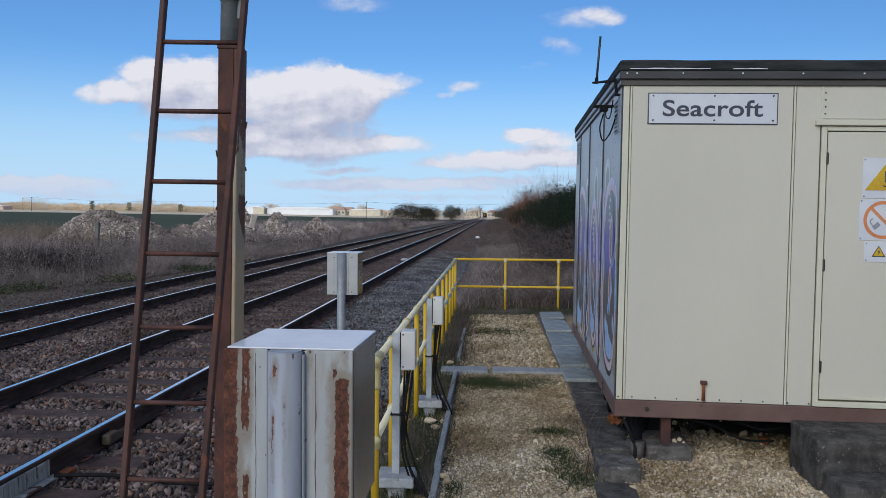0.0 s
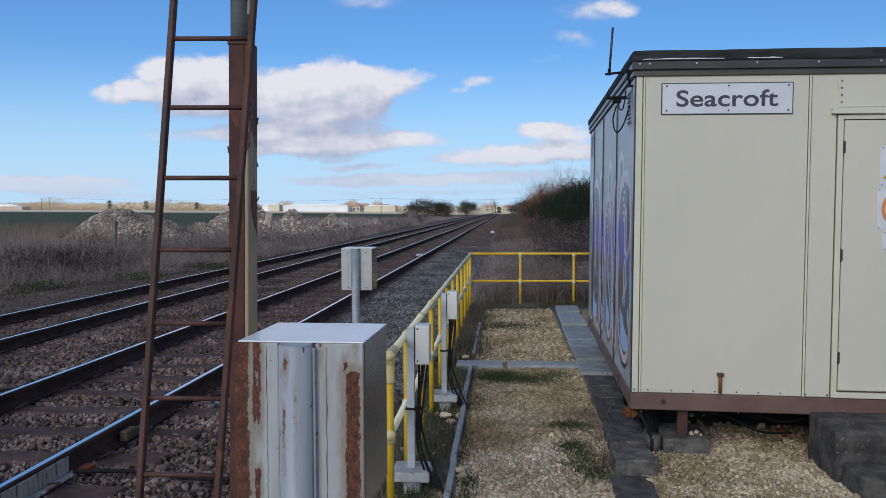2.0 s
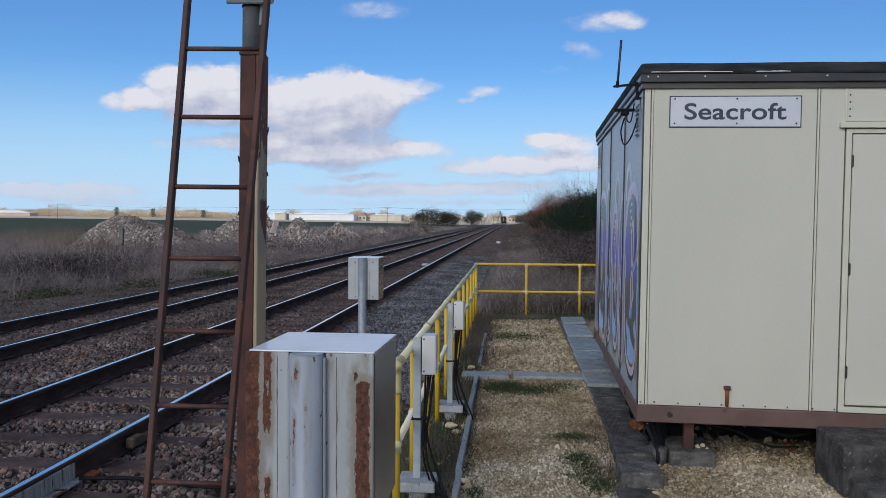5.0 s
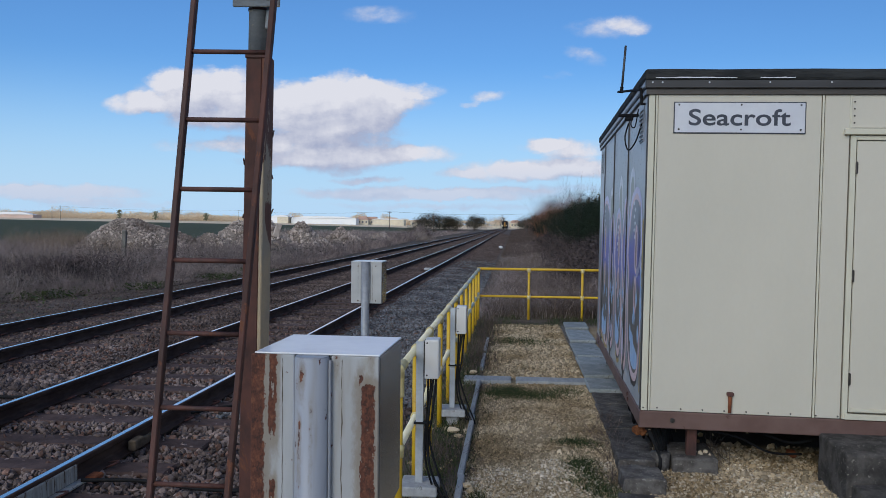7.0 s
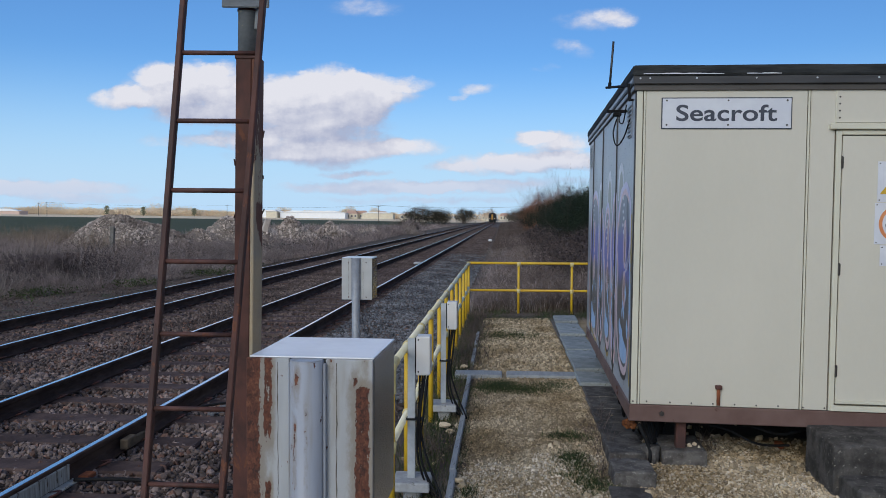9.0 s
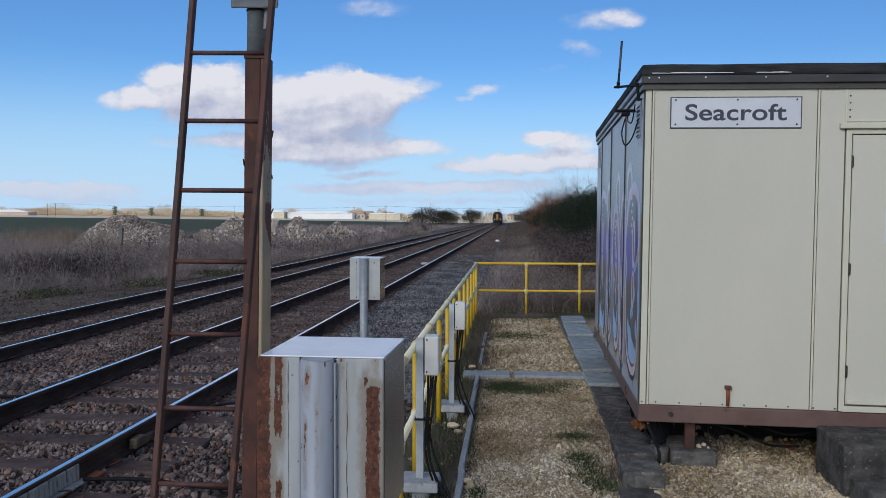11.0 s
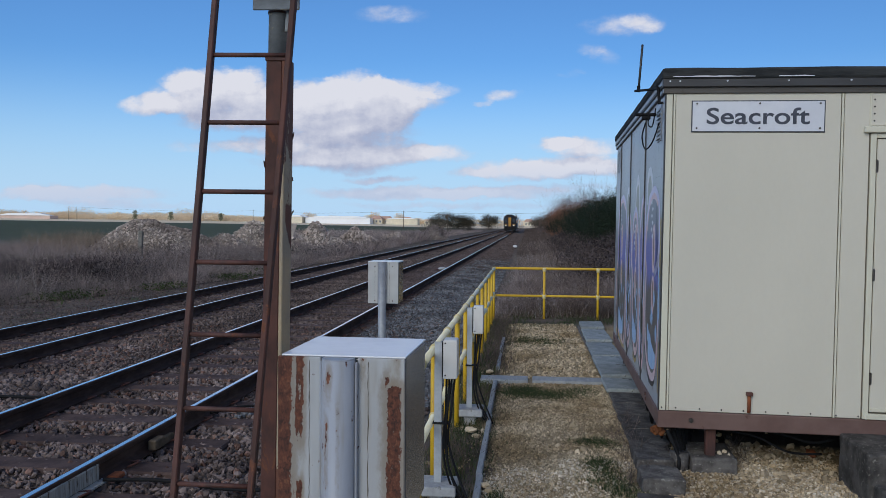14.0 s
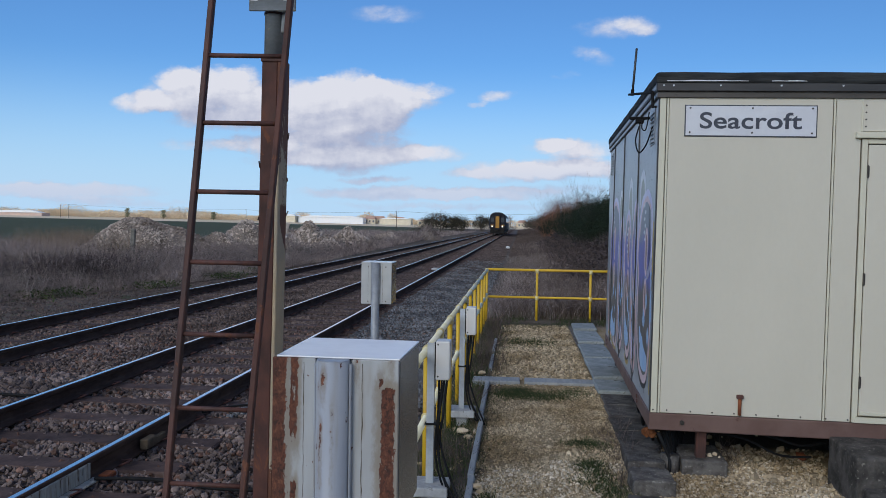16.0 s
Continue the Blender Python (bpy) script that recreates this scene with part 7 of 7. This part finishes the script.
    tuft = 0.6 + 0.8 * np.array([noise.noise((float(a) * 0.3, float(b) * 0.15, 5.0)) for a, b in zip(x, y)])
    fast_mesh("rank_grass", *blades(AT(x, y), rng.uniform(0.15, 0.75, n) * np.clip(tuft, 0.2, 1.2), 0.006 + 0.0002 * y * rng.uniform(0.4, 1, n), 0.8, rng), GRASS_GREY, "stuff", "rank grey-brown grass along the far verge", "grass")
    # feathery dead growth farther along the verge
    sets = []
    for k in range(70):
        cy = 42 + 70 * rng.uniform() ** 1.3
        cx = scrub_edge(cy) + 0.2 - 5.0 * rng.uniform() ** 1.3
        m = 70
        reach = rng.uniform(0.5, 1.2)
        s = np.stack([cx + rng.normal(0, 0.25, m), cy + rng.normal(0, 0.4, m), np.full(m, -0.22)], -1)
        e = s + np.stack([rng.normal(0, 0.40, m), rng.normal(0, 0.40, m), rng.uniform(0.4, 1.0, m)], -1) * reach
        sets.append(twigs(s, e, np.full(m, 0.0002 * cy), np.full(m, 0.0001 * cy)))
    fast_mesh("dead_stems", *merge(*sets), GRASS_GREY, "stuff", "feathery grey-brown dead growth along the far verge", "stems")
    n = 15000
    y = 72 + 110 * rng.uniform(0, 1, n) ** 1.3
    x = -13.5 - rng.uniform(0, 1, n) * 0.24 * y
    tuft = np.array([noise.noise((float(a) * 0.12, float(b) * 0.06, 15.0)) for a, b in zip(x, y)])
    fast_mesh("rank_grass", *blades(AT(x, y), rng.uniform(0.5, 1.15, n) * np.clip(0.9 + tuft, 0.3, 1.5), 0.00030 * y * rng.uniform(0.5, 1, n), 0.5, rng), GRASS_GREY, "stuff", "rough grey-brown grass at the field edge", "grass")
    n = 26000
    y = 40 + 120 * rng.uniform(0, 1, n) ** 1.5
    x = scrub_edge(y) - rng.uniform(0, 1, n) * 9
    c = AT(x, y) + np.stack([0 * x, 0 * x, rng.uniform(0, 0.75, n)], -1)
    fast_mesh("bramble_thicket", *leaves(c, rng.uniform(0.04, 0.12, n), rng), BRAMBLE, "stuff", "low dark brambles along the far verge", "bramble")
    for cx, cy, n in ((-12.2, 20.2, 900), (-11.0, 23.2, 500), (-10.5, 28.0, 800), (-13.8, 18.5, 700), (-10.3, 31.5, 500)):
        x, y = rng.normal(cx, 0.45, n), rng.normal(cy, 0.6, n)
        fast_mesh("green_weeds", *leaves(AT(x, y, 0.0) + np.stack([0 * x, 0 * x, rng.uniform(0.02, 0.22, n)], -1), rng.uniform(0.03, 0.08, n), rng), GRASS_GREEN, "stuff", "clump of green weeds at the thicket foot", "weeds")


build_left_scrub()


def build_debris():
    rng = np.random.default_rng(66)
    # dead weeds along the trough lids and the hut's foot
    for cx, cy, m, reach in ((0.74, 5.75, 40, 0.20), (0.80, 6.45, 34, 0.22), (0.78, 6.95, 30, 0.18), (1.62, 6.45, 26, 0.22), (0.86, 7.6, 22, 0.16), (-0.30, 4.9, 20, 0.12), (-0.52, 6.2, 40, 0.22), (-0.50, 8.3, 40, 0.26)):
        s = np.stack([cx + rng.normal(0, 0.05, m), cy + rng.normal(0, 0.10, m), np.zeros(m)], -1)
        way = np.stack([rng.normal(0, 0.45, m), rng.normal(0, 0.45, m), rng.uniform(0.4, 1.0, m)], -1) * reach
        fork = s + way * rng.uniform(0.4, 0.8, (m, 1))
        v = merge(twigs(s, s + way, np.full(m, 0.0016), np.full(m, 0.0008)), twigs(fork, fork + (way + rng.normal(0, 0.08, (m, 3))) * 0.4, np.full(m, 0.0011), np.full(m, 0.0006)))
        fast_mesh("dead_weeds", *v, GRASS_BROWN, "stuff", "wiry dead weeds beside the trough lids", "weeds")
    for x, y, z, s, mat, label, name in ((2.22, 6.62, 0.03, 0.055, ORANGE_WOOD, "broken red brick on the gravel under the hut", "broken_brick"),
                                         (-0.50, 7.02, 0.03, 0.05, STONE_CREAM, "pale limestone lump beside the path edging", "limestone_lump"),
                                         (-0.44, 6.85, 0.02, 0.035, STONE_CREAM, "small pale limestone lump beside the path edging", "limestone_lump"),
                                         (-0.46, 9.85, 0.03, 0.045, STONE_CREAM, "pale limestone lump by the cross kerb", "limestone_lump"),
                                         (-0.30, 5.55, 0.02, 0.035, STONE_CREAM, "pale limestone lump on the path", "limestone_lump")):
        bm = bmesh.new()
        bmesh.ops.create_icosphere(bm, subdivisions=2, radius=s, matrix=Matrix.Diagonal((1.4, 1.0, 0.7, 1)))
        for v in bm.verts:
            v.co *= 0.75 * (1 + 0.55 * noise.noise(v.co * (1.7 / s) + Vector((x * 9, y * 7, 0))))
        ob = part(name, bm, mat)
        ob.matrix_basis = pose(x, y, z, 0, 0, 40 * x)
        tagged(ob, label, "brick" if name == "broken_brick" else "stone")
    plank = part("fallen_plank", boxed((-1.1, -0.06, 0.0), (1.1, 0.06, 0.04), 0.006), STEM_PALE)
    plank.matrix_basis = pose(-11.6, 24.2, float(ground_z(np.array(-11.6), np.array(24.2))) + 0.02, 0, 0, 62)
    tagged(plank, "bleached plank lying at the foot of the thicket", "plank")


build_debris()


def build_rubble():
    rng = np.random.default_rng(44)

    def heap(cx, cy, rx, ry, h, n, big, label):
        t = thing("rubble_heap", pose(cx, cy, -0.28), label, "rubble heap", "heaps of rubble in the field")
        bm = bmesh.new()
        bmesh.ops.create_grid(bm, x_segments=34, y_segments=22, size=1.0)

        def height(a, b):
            r = math.hypot(a, b)
            return max(0.0, 1 - r ** 1.12) * h * (0.95 + 0.32 * noise.noise((a * 1.6 + cx, b * 1.6, 3.0))) + 0.06 * noise.noise((a * 6, b * 6, cx))
        for v in bm.verts:
            v.co = Vector((v.co.x * rx, v.co.y * ry, height(v.co.x, v.co.y) - 0.05))
        part("core", bm, RUBBLE_SOIL, t, "", True)
        a = rng.uniform(-1, 1, n)
        b = rng.uniform(-1, 1, n)
        z = np.array([height(float(p), float(q)) for p, q in zip(a, b)])
        keep = z > 0.08
        s = big * (0.16 + 0.84 * rng.uniform(0, 1, n) ** 5.5)
        c = np.stack([a * rx, b * ry, z + s * 0.2], -1)
        fast_mesh("rubble", *stones(c[keep], s[keep], rng, 0.4, 0.45, True), RUBBLE, "stuff", parent=t)
        return t
    heap(-18.65, 39.5, 4.5, 2.8, 2.66, 28000, 0.085, "large conical heap of broken grey concrete rubble")
    heap(-15.6, 41.2, 2.0, 1.8, 1.75, 6500, 0.085, "smaller heap of broken concrete rubble")
    heap(-14.8, 43.5, 3.2, 2.2, 2.30, 10000, 0.10, "rounded heap of pale broken rubble")
    heap(-17.6, 56.0, 3.4, 2.4, 2.35, 7500, 0.165, "heap of pale broken concrete rubble")
    heap(-15.0, 57.0, 2.6, 1.9, 2.25, 7000, 0.17, "heap of large broken concrete lumps")
    heap(-13.7, 64.0, 2.5, 1.8, 1.85, 5200, 0.16, "low heap of broken concrete lumps")
    heap(-14.2, 86.0, 2.2, 1.8, 1.35, 4200, 0.14, "low heap of pale rubble beside the verge")
    # brown mound of soil and brushwood farther along the verge
    t = thing("brush_mound", pose(-11.9, 105.0, -0.28), "brown mound of soil and brushwood beside the line", "mound")
    bm = bmesh.new()
    bmesh.ops.create_grid(bm, x_segments=24, y_segments=18, size=1.0)
    for v in bm.verts:
        v.co = Vector((v.co.x * 2.1, v.co.y * 1.8, max(0.0, 1 - math.hypot(v.co.x, v.co.y) ** 1.2) * 1.9 * (0.9 + 0.4 * noise.noise(v.co * 3)) - 0.05))
    part("core", bm, RUBBLE_SOIL, t, "", True)
    m = 900
    a = rng.uniform(0, 6.283, m)
    r = rng.uniform(0, 1, m) ** 0.6
    s0 = np.stack([r * 2.0 * np.cos(a), r * 1.7 * np.sin(a), np.clip(1 - r ** 1.2, 0, 1) * 1.8], -1)
    fast_mesh("brushwood", *twigs(s0, s0 + rng.normal(0, 0.40, (m, 3)) + np.array([0, 0, 0.15]), np.full(m, 0.02), np.full(m, 0.008)), BRAMBLE_STEM, "stuff", parent=t)
    bm = bmesh.new()
    rod(bm, (-0.9, -1.9, 0.0), (0.15, -1.5, 1.35), 0.07, 7, 0.04)
    part("dead_limb", bm, STEM_PALE, t, "pale dead branch leaning on the mound")
    bm = boxed((-0.22, -0.08, 0.0), (0.22, 0.08, 0.95), 0.05)
    bmesh.ops.subdivide_edges(bm, edges=[e for e in bm.edges if e.calc_length() > 0.2], cuts=4, use_grid_fill=True)
    for v in bm.verts:
        v.co += 0.05 * Vector((noise.noise(v.co * 3), noise.noise(v.co * 3 + Vector((5, 0, 0))), noise.noise(v.co * 3 + Vector((0, 7, 0)))))
    s = part("concrete_slab", bm, RUBBLE)
    s.matrix_basis = pose(-16.3, 55.0, 0.85, 8, 14, 20)
    tagged(s, "pale concrete slab tipped up on the rubble", "slab")
    bm = boxed((-0.10, -0.10, 0.0), (0.10, 0.10, 1.6), 0.03)
    s = part("concrete_post", bm, CONCRETE)
    s.matrix_basis = pose(-18.0, 36.4, -0.2, 0, 2, 10)
    tagged(s, "old upright concrete post before the rubble", "post")


build_rubble()


def build_mid_bushes():
    def bush(x, y, w, h, n, mat, seed, label, name="bush"):
        rng = np.random.default_rng(seed)
        t = thing(name, pose(x, y, -0.2), label, "bush")
        roots = np.stack([rng.normal(0, w * 0.2, 14), rng.normal(0, w * 0.15, 14), np.zeros(14)], -1)
        fast_mesh("branchwork", *branching(roots, h, rng, 0.5, 4, 3, 0.012 * h), TWIG_GREY, "stuff", parent=t)
        heads = rng.normal(0, 1, (22, 3)) * np.array([w * 0.25, w * 0.18, h * 0.16]) + np.array([0, 0, h * 0.52])
        n = int(n * 2.2)
        who = rng.integers(0, 22, n)
        c = heads[who] + rng.normal(0, 1, (n, 3)) * np.array([0.11 * w, 0.11 * w, 0.10 * h])
        c[:, 2] = np.abs(c[:, 2])
        fast_mesh("crown", *leaves(c, rng.uniform(0.012, 0.032, n) * h + 0.04, rng), mat, "stuff", parent=t)
    bush(-20.6, 205, 8.5, 4.8, 7000, MID_BUSH, 1, "dark bushy thicket beside the line")
    bush(-15.8, 206, 6.0, 4.4, 5000, MID_BUSH, 2, "dark bushy thicket beside the line")
    bush(-14.0, 300, 6.0, 6.0, 4000, MID_BUSH, 3, "round dark bush beside the line")
    bush(-15.0, 340, 9.0, 4.0, 1500, MID_BUSH, 4, "low dark hedge beside the line")
    bush(-18.0, 150, 7.0, 1.9, 1500, MID_BUSH, 5, "low dark scrub bush beside the line")
    bush(-9.5, 560, 11.0, 9.0, 1500, FAR_TREE, 6, "bare tree near the crossing, sunlight put into its pale colour", "tree")
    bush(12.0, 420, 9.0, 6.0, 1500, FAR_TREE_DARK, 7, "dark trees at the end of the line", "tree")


build_mid_bushes()

# ======================= far distance =======================


def build_distance():
    rng = np.random.default_rng(55)
    n = 170000
    x = rng.uniform(-760, -110, n)
    hump = 5.0 + 4.0 * np.array([noise.noise((float(a) * 0.02, 0, 0)) for a in x]) + 9.0 * np.array([max(0.0, noise.noise((float(a) * 0.05, 5, 0))) for a in x]) + 10.0 * np.array([max(0.0, noise.noise((float(a) * 0.17, 8, 0))) for a in x])
    c = np.stack([x, rng.uniform(960, 1020, n), far_rise(x, 990.0) + hump * rng.uniform(0.0, 1, n) ** 0.8], -1)
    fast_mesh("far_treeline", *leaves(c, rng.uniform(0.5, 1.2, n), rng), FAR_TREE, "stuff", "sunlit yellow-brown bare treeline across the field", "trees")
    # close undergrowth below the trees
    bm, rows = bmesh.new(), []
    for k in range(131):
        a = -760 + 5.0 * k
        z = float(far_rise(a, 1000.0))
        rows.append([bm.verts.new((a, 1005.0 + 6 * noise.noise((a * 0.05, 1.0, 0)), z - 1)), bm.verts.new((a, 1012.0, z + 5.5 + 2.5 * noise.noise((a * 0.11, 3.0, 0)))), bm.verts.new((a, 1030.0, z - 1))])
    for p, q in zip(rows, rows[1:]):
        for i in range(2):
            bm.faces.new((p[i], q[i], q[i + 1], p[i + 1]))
    tagged(part("far_undergrowth", bm, FAR_TREE), "tan winter undergrowth below the far treeline, sunlight put into its colour", "trees", kind="stuff")
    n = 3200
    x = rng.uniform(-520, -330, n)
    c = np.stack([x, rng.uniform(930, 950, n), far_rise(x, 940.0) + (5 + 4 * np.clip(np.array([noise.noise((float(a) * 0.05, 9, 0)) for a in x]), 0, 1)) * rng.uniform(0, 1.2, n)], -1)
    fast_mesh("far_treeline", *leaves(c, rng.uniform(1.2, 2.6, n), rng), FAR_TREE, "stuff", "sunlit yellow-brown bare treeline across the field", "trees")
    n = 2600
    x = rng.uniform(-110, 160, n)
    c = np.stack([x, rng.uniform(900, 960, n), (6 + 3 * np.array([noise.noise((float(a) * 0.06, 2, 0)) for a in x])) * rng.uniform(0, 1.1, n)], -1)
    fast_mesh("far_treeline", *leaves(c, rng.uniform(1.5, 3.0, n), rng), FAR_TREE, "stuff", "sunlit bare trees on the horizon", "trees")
    for k, (x, h) in enumerate(((-462, 11), (-418, 10), (-357, 9))):
        m = 300
        c = np.stack([rng.normal(0, 1.3, m), rng.normal(0, 1.3, m), rng.uniform(0.1, 1, m) * h], -1)
        t = thing("far_conifer", pose(x, 925, float(far_rise(x, 925))), "lone dark evergreen tree across the field", "tree", "far evergreens")
        fast_mesh("crown", *leaves(c, rng.uniform(0.8, 1.8, m), rng), FAR_TREE_DARK, "stuff", parent=t)
        part("trunk", rod(bmesh.new(), (0, 0, -0.5), (0, 0, h * 0.9), 0.25, 6, 0.05), TIMBER_POLE, t)

    def shed(x0, x1, y, wall, eaves, ridge, wmat, rmat, label, deep=14.0, windows=0):
        t = thing("far_shed", pose((x0 + x1) / 2, y, float(far_rise((x0 + x1) / 2, y)) - 0.3), label, "building", "sheds on the horizon")
        w = (x1 - x0) / 2
        part("wall", boxed((-w, 0, -1.0), (w, deep, eaves)), wmat, t)
        bm = bmesh.new()
        extrude(bm, [(-w - 0.5, eaves + 0.05), (w + 0.5, eaves + 0.05), (w * 0.62, ridge), (-w * 0.62, ridge)], -0.6, deep * 0.5)
        part("roof", bm, rmat, t)
        for k in range(windows):
            cx = -w + (k + 0.5) * 2 * w / windows
            part("window", boxed((cx - 0.22 * w / windows * 2, -0.12, eaves * 0.35), (cx + 0.22 * w / windows * 2, -0.02, eaves * 0.75)), FAR_GLASS, t)
        return t
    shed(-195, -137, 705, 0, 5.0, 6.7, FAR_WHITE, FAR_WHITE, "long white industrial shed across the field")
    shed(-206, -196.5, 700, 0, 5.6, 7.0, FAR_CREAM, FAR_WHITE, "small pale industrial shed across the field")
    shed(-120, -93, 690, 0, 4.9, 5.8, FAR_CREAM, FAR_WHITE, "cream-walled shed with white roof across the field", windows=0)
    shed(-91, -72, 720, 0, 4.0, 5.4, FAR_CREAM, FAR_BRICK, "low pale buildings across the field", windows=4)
    shed(-505, -452, 735, 0, 3.0, 5.2, FAR_BRICK, FAR_WHITE, "brick shed paled for haze, with a white roof, across the field")
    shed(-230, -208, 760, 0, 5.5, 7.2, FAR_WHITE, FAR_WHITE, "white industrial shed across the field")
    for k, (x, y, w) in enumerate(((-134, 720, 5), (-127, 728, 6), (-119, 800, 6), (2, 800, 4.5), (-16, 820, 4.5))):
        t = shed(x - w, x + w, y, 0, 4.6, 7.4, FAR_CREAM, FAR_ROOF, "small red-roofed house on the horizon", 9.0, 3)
        t.name = "far_house"
    # poles and overhead lines
    for k, (x, y, h) in enumerate(((-46.5, 305, 6.7), (-19.3, 178, 4.6), (-17.4, 178, 4.4), (-165, 480, 8.0), (-292, 505, 9.0), (-330, 560, 9.0))):
        t = thing("telegraph_pole", pose(x, y, float(far_rise(x, y)) - 0.3), "slim timber telegraph pole in the field", "pole", "telegraph poles")
        part("mast", rod(bmesh.new(), (0, 0, 0), (0, 0, h), 0.13, 7, 0.09), TIMBER_POLE, t)
        part("crossarm", boxed((-0.8, -0.06, h - 0.45), (0.8, 0.06, h - 0.32)), TIMBER_POLE, t)
    wire = thing("overhead_wire", pose(0, 0, 0), "thin dark overhead wire sagging between the poles", "wire")
    for a, b in (((-46.5, 305, 6.6), (20.0, 330, 7.4)), ((-46.5, 305, 6.6), (-165, 480, 9.0)), ((-165, 480, 9.0), (-292, 505, 11.2))):
        a, b = Vector(a), Vector(b)
        pts = [a.lerp(b, k / 12) - Vector((0, 0, 1.1 * 4 * (k / 12) * (1 - k / 12))) for k in range(13)]
        part("span", hose(bmesh.new(), pts, 0.035, 4), WIRE, wire)


build_distance()

# ======================= train =======================


def car_outline(inset=0.0, drop=0.0):
    half = [(1.20, 0.95), (1.36, 1.15), (1.38, 2.20), (1.33, 2.95), (1.18, 3.38), (0.80, 3.66), (0.35, 3.76)]
    half = [(max(a - inset, 0.02), b - (drop if b > 3 else 0.0)) for a, b in half]
    return half + [(-a, b) for a, b in reversed(half)]


def build_train():
    """Two-car diesel unit. Local origin on the rail top under the leading face, body runs back along +y."""
    t = thing("diesel_train", pose(0, 0, 0), "dark two-car diesel train with orange-yellow gangway door, headlamps lit", "train")

    def loft(rows, name, mat, parent, label=""):
        bm = bmesh.new()
        rings = [[bm.verts.new((a, y, b)) for a, b in out] for y, out in rows]
        for p, q in zip(rings, rings[1:]):
            for i in range(len(p)):
                j = (i + 1) % len(p)
                bm.faces.new((p[i], p[j], q[j], q[i]))
        bm.faces.new(rings[0][::-1])
        bm.faces.new(rings[-1])
        return part(name, bm, mat, parent, label)
    for car in range(2):
        y0 = car * 23.4
        body = loft([(y0 + 0.0, car_outline(0.16, 0.12)), (y0 + 0.35, car_outline(0.04, 0.03)), (y0 + 0.9, car_outline()), (y0 + 22.0, car_outline()), (y0 + 23.0, car_outline(0.05))],
                    "car_body", TRAIN_SIDE if car else TRAIN_DARK, t, "dark purple-blue carriage body")
        bm = bmesh.new()
        extrude(bm, [(1.15, 3.43), (0.80, 3.69), (0.35, 3.80), (-0.35, 3.80), (-0.80, 3.69), (-1.15, 3.43)], y0 + 0.6, y0 + 22.8)
        part("roof", bm, TRAIN_ROOF, body, "dusty grey roof")
        for s in (-1, 1):
            for k in range(9):
                a = y0 + 2.4 + 2.1 * k
                part("window", boxed((s * 1.355 - 0.035, a, 2.05), (s * 1.355 + 0.035, a + 1.4, 2.85), 0.01), TRAIN_GLASS, body)
        for a in (y0 + 3.2, y0 + 18.6):
            bogie = part("bogie", boxed((-1.15, a - 1.6, 0.35), (1.15, a + 1.6, 0.75), 0.05), TRAIN_UNDER, t)
            for dy in (-1.15, 1.15):
                for s in (-1, 1):
                    part("wheel", rod(bmesh.new(), (s * 0.68, a + dy, 0.42), (s * 0.82, a + dy, 0.42), 0.42, 18), TRAIN_UNDER, bogie)
        part("underframe", boxed((-1.2, y0 + 0.5, 0.55), (1.2, y0 + 22.6, 1.0), 0.05), TRAIN_UNDER, t)
    # leading end
    part("gangway", boxed((-0.50, -0.22, 0.98), (0.50, 0.05, 3.48), 0.06, 2), TRAIN_DARK, t, "black gangway surround")
    part("gangway_door", boxed((-0.30, -0.27, 1.22), (0.30, -0.215, 3.12), 0.03, 2), TRAIN_YELLOW, t, "orange-yellow gangway door")
    for s in (-1, 1):
        part("windscreen", boxed((s * 0.82 - 0.29, -0.03, 2.10), (s * 0.82 + 0.29, 0.10, 2.95), 0.04, 2), TRAIN_GLASS, t, "dark cab windscreen")
        part("end_panel", boxed((s * 0.86 - 0.30, -0.02, 1.62), (s * 0.86 + 0.30, 0.10, 1.74), 0.01), TRAIN_YELLOW, t, "yellow warning strip")
        bm = bmesh.new()
        rod(bm, (s * 0.86, -0.06, 1.48), (s * 0.86, 0.02, 1.48), 0.085, 14)
        part("headlamp", bm, HEADLAMP, t, "lit round headlamp")
        bm = bmesh.new()
        rod(bm, (s * 0.86, -0.55, 0.98), (s * 0.86, 0.2, 0.98), 0.10, 10)
        rod(bm, (s * 0.86, -0.60, 0.98), (s * 0.86, -0.54, 0.98), 0.20, 12)
        part("buffer", bm, TRAIN_UNDER, t)
    part("coupler", boxed((-0.2, -0.5, 0.72), (0.2, 0.2, 1.02), 0.05), TRAIN_UNDER, t)
    part("valance", boxed((-1.2, -0.05, 0.40), (1.2, 0.15, 0.96), 0.08, 2), TRAIN_UNDER, t, "black valance and plough")
    return t


train = build_train()


def motions():
    """The train brakes as it comes up the near line."""
    rows = []
    for k in range(33):
        t = 0.5 * k
        rows.append((t, pose(sum(NEAR_RAILS) / 2, 590.0 - 36.5 * t + 0.5 * t * t, RAIL_TOP)))
    walk(train, rows)


motions()
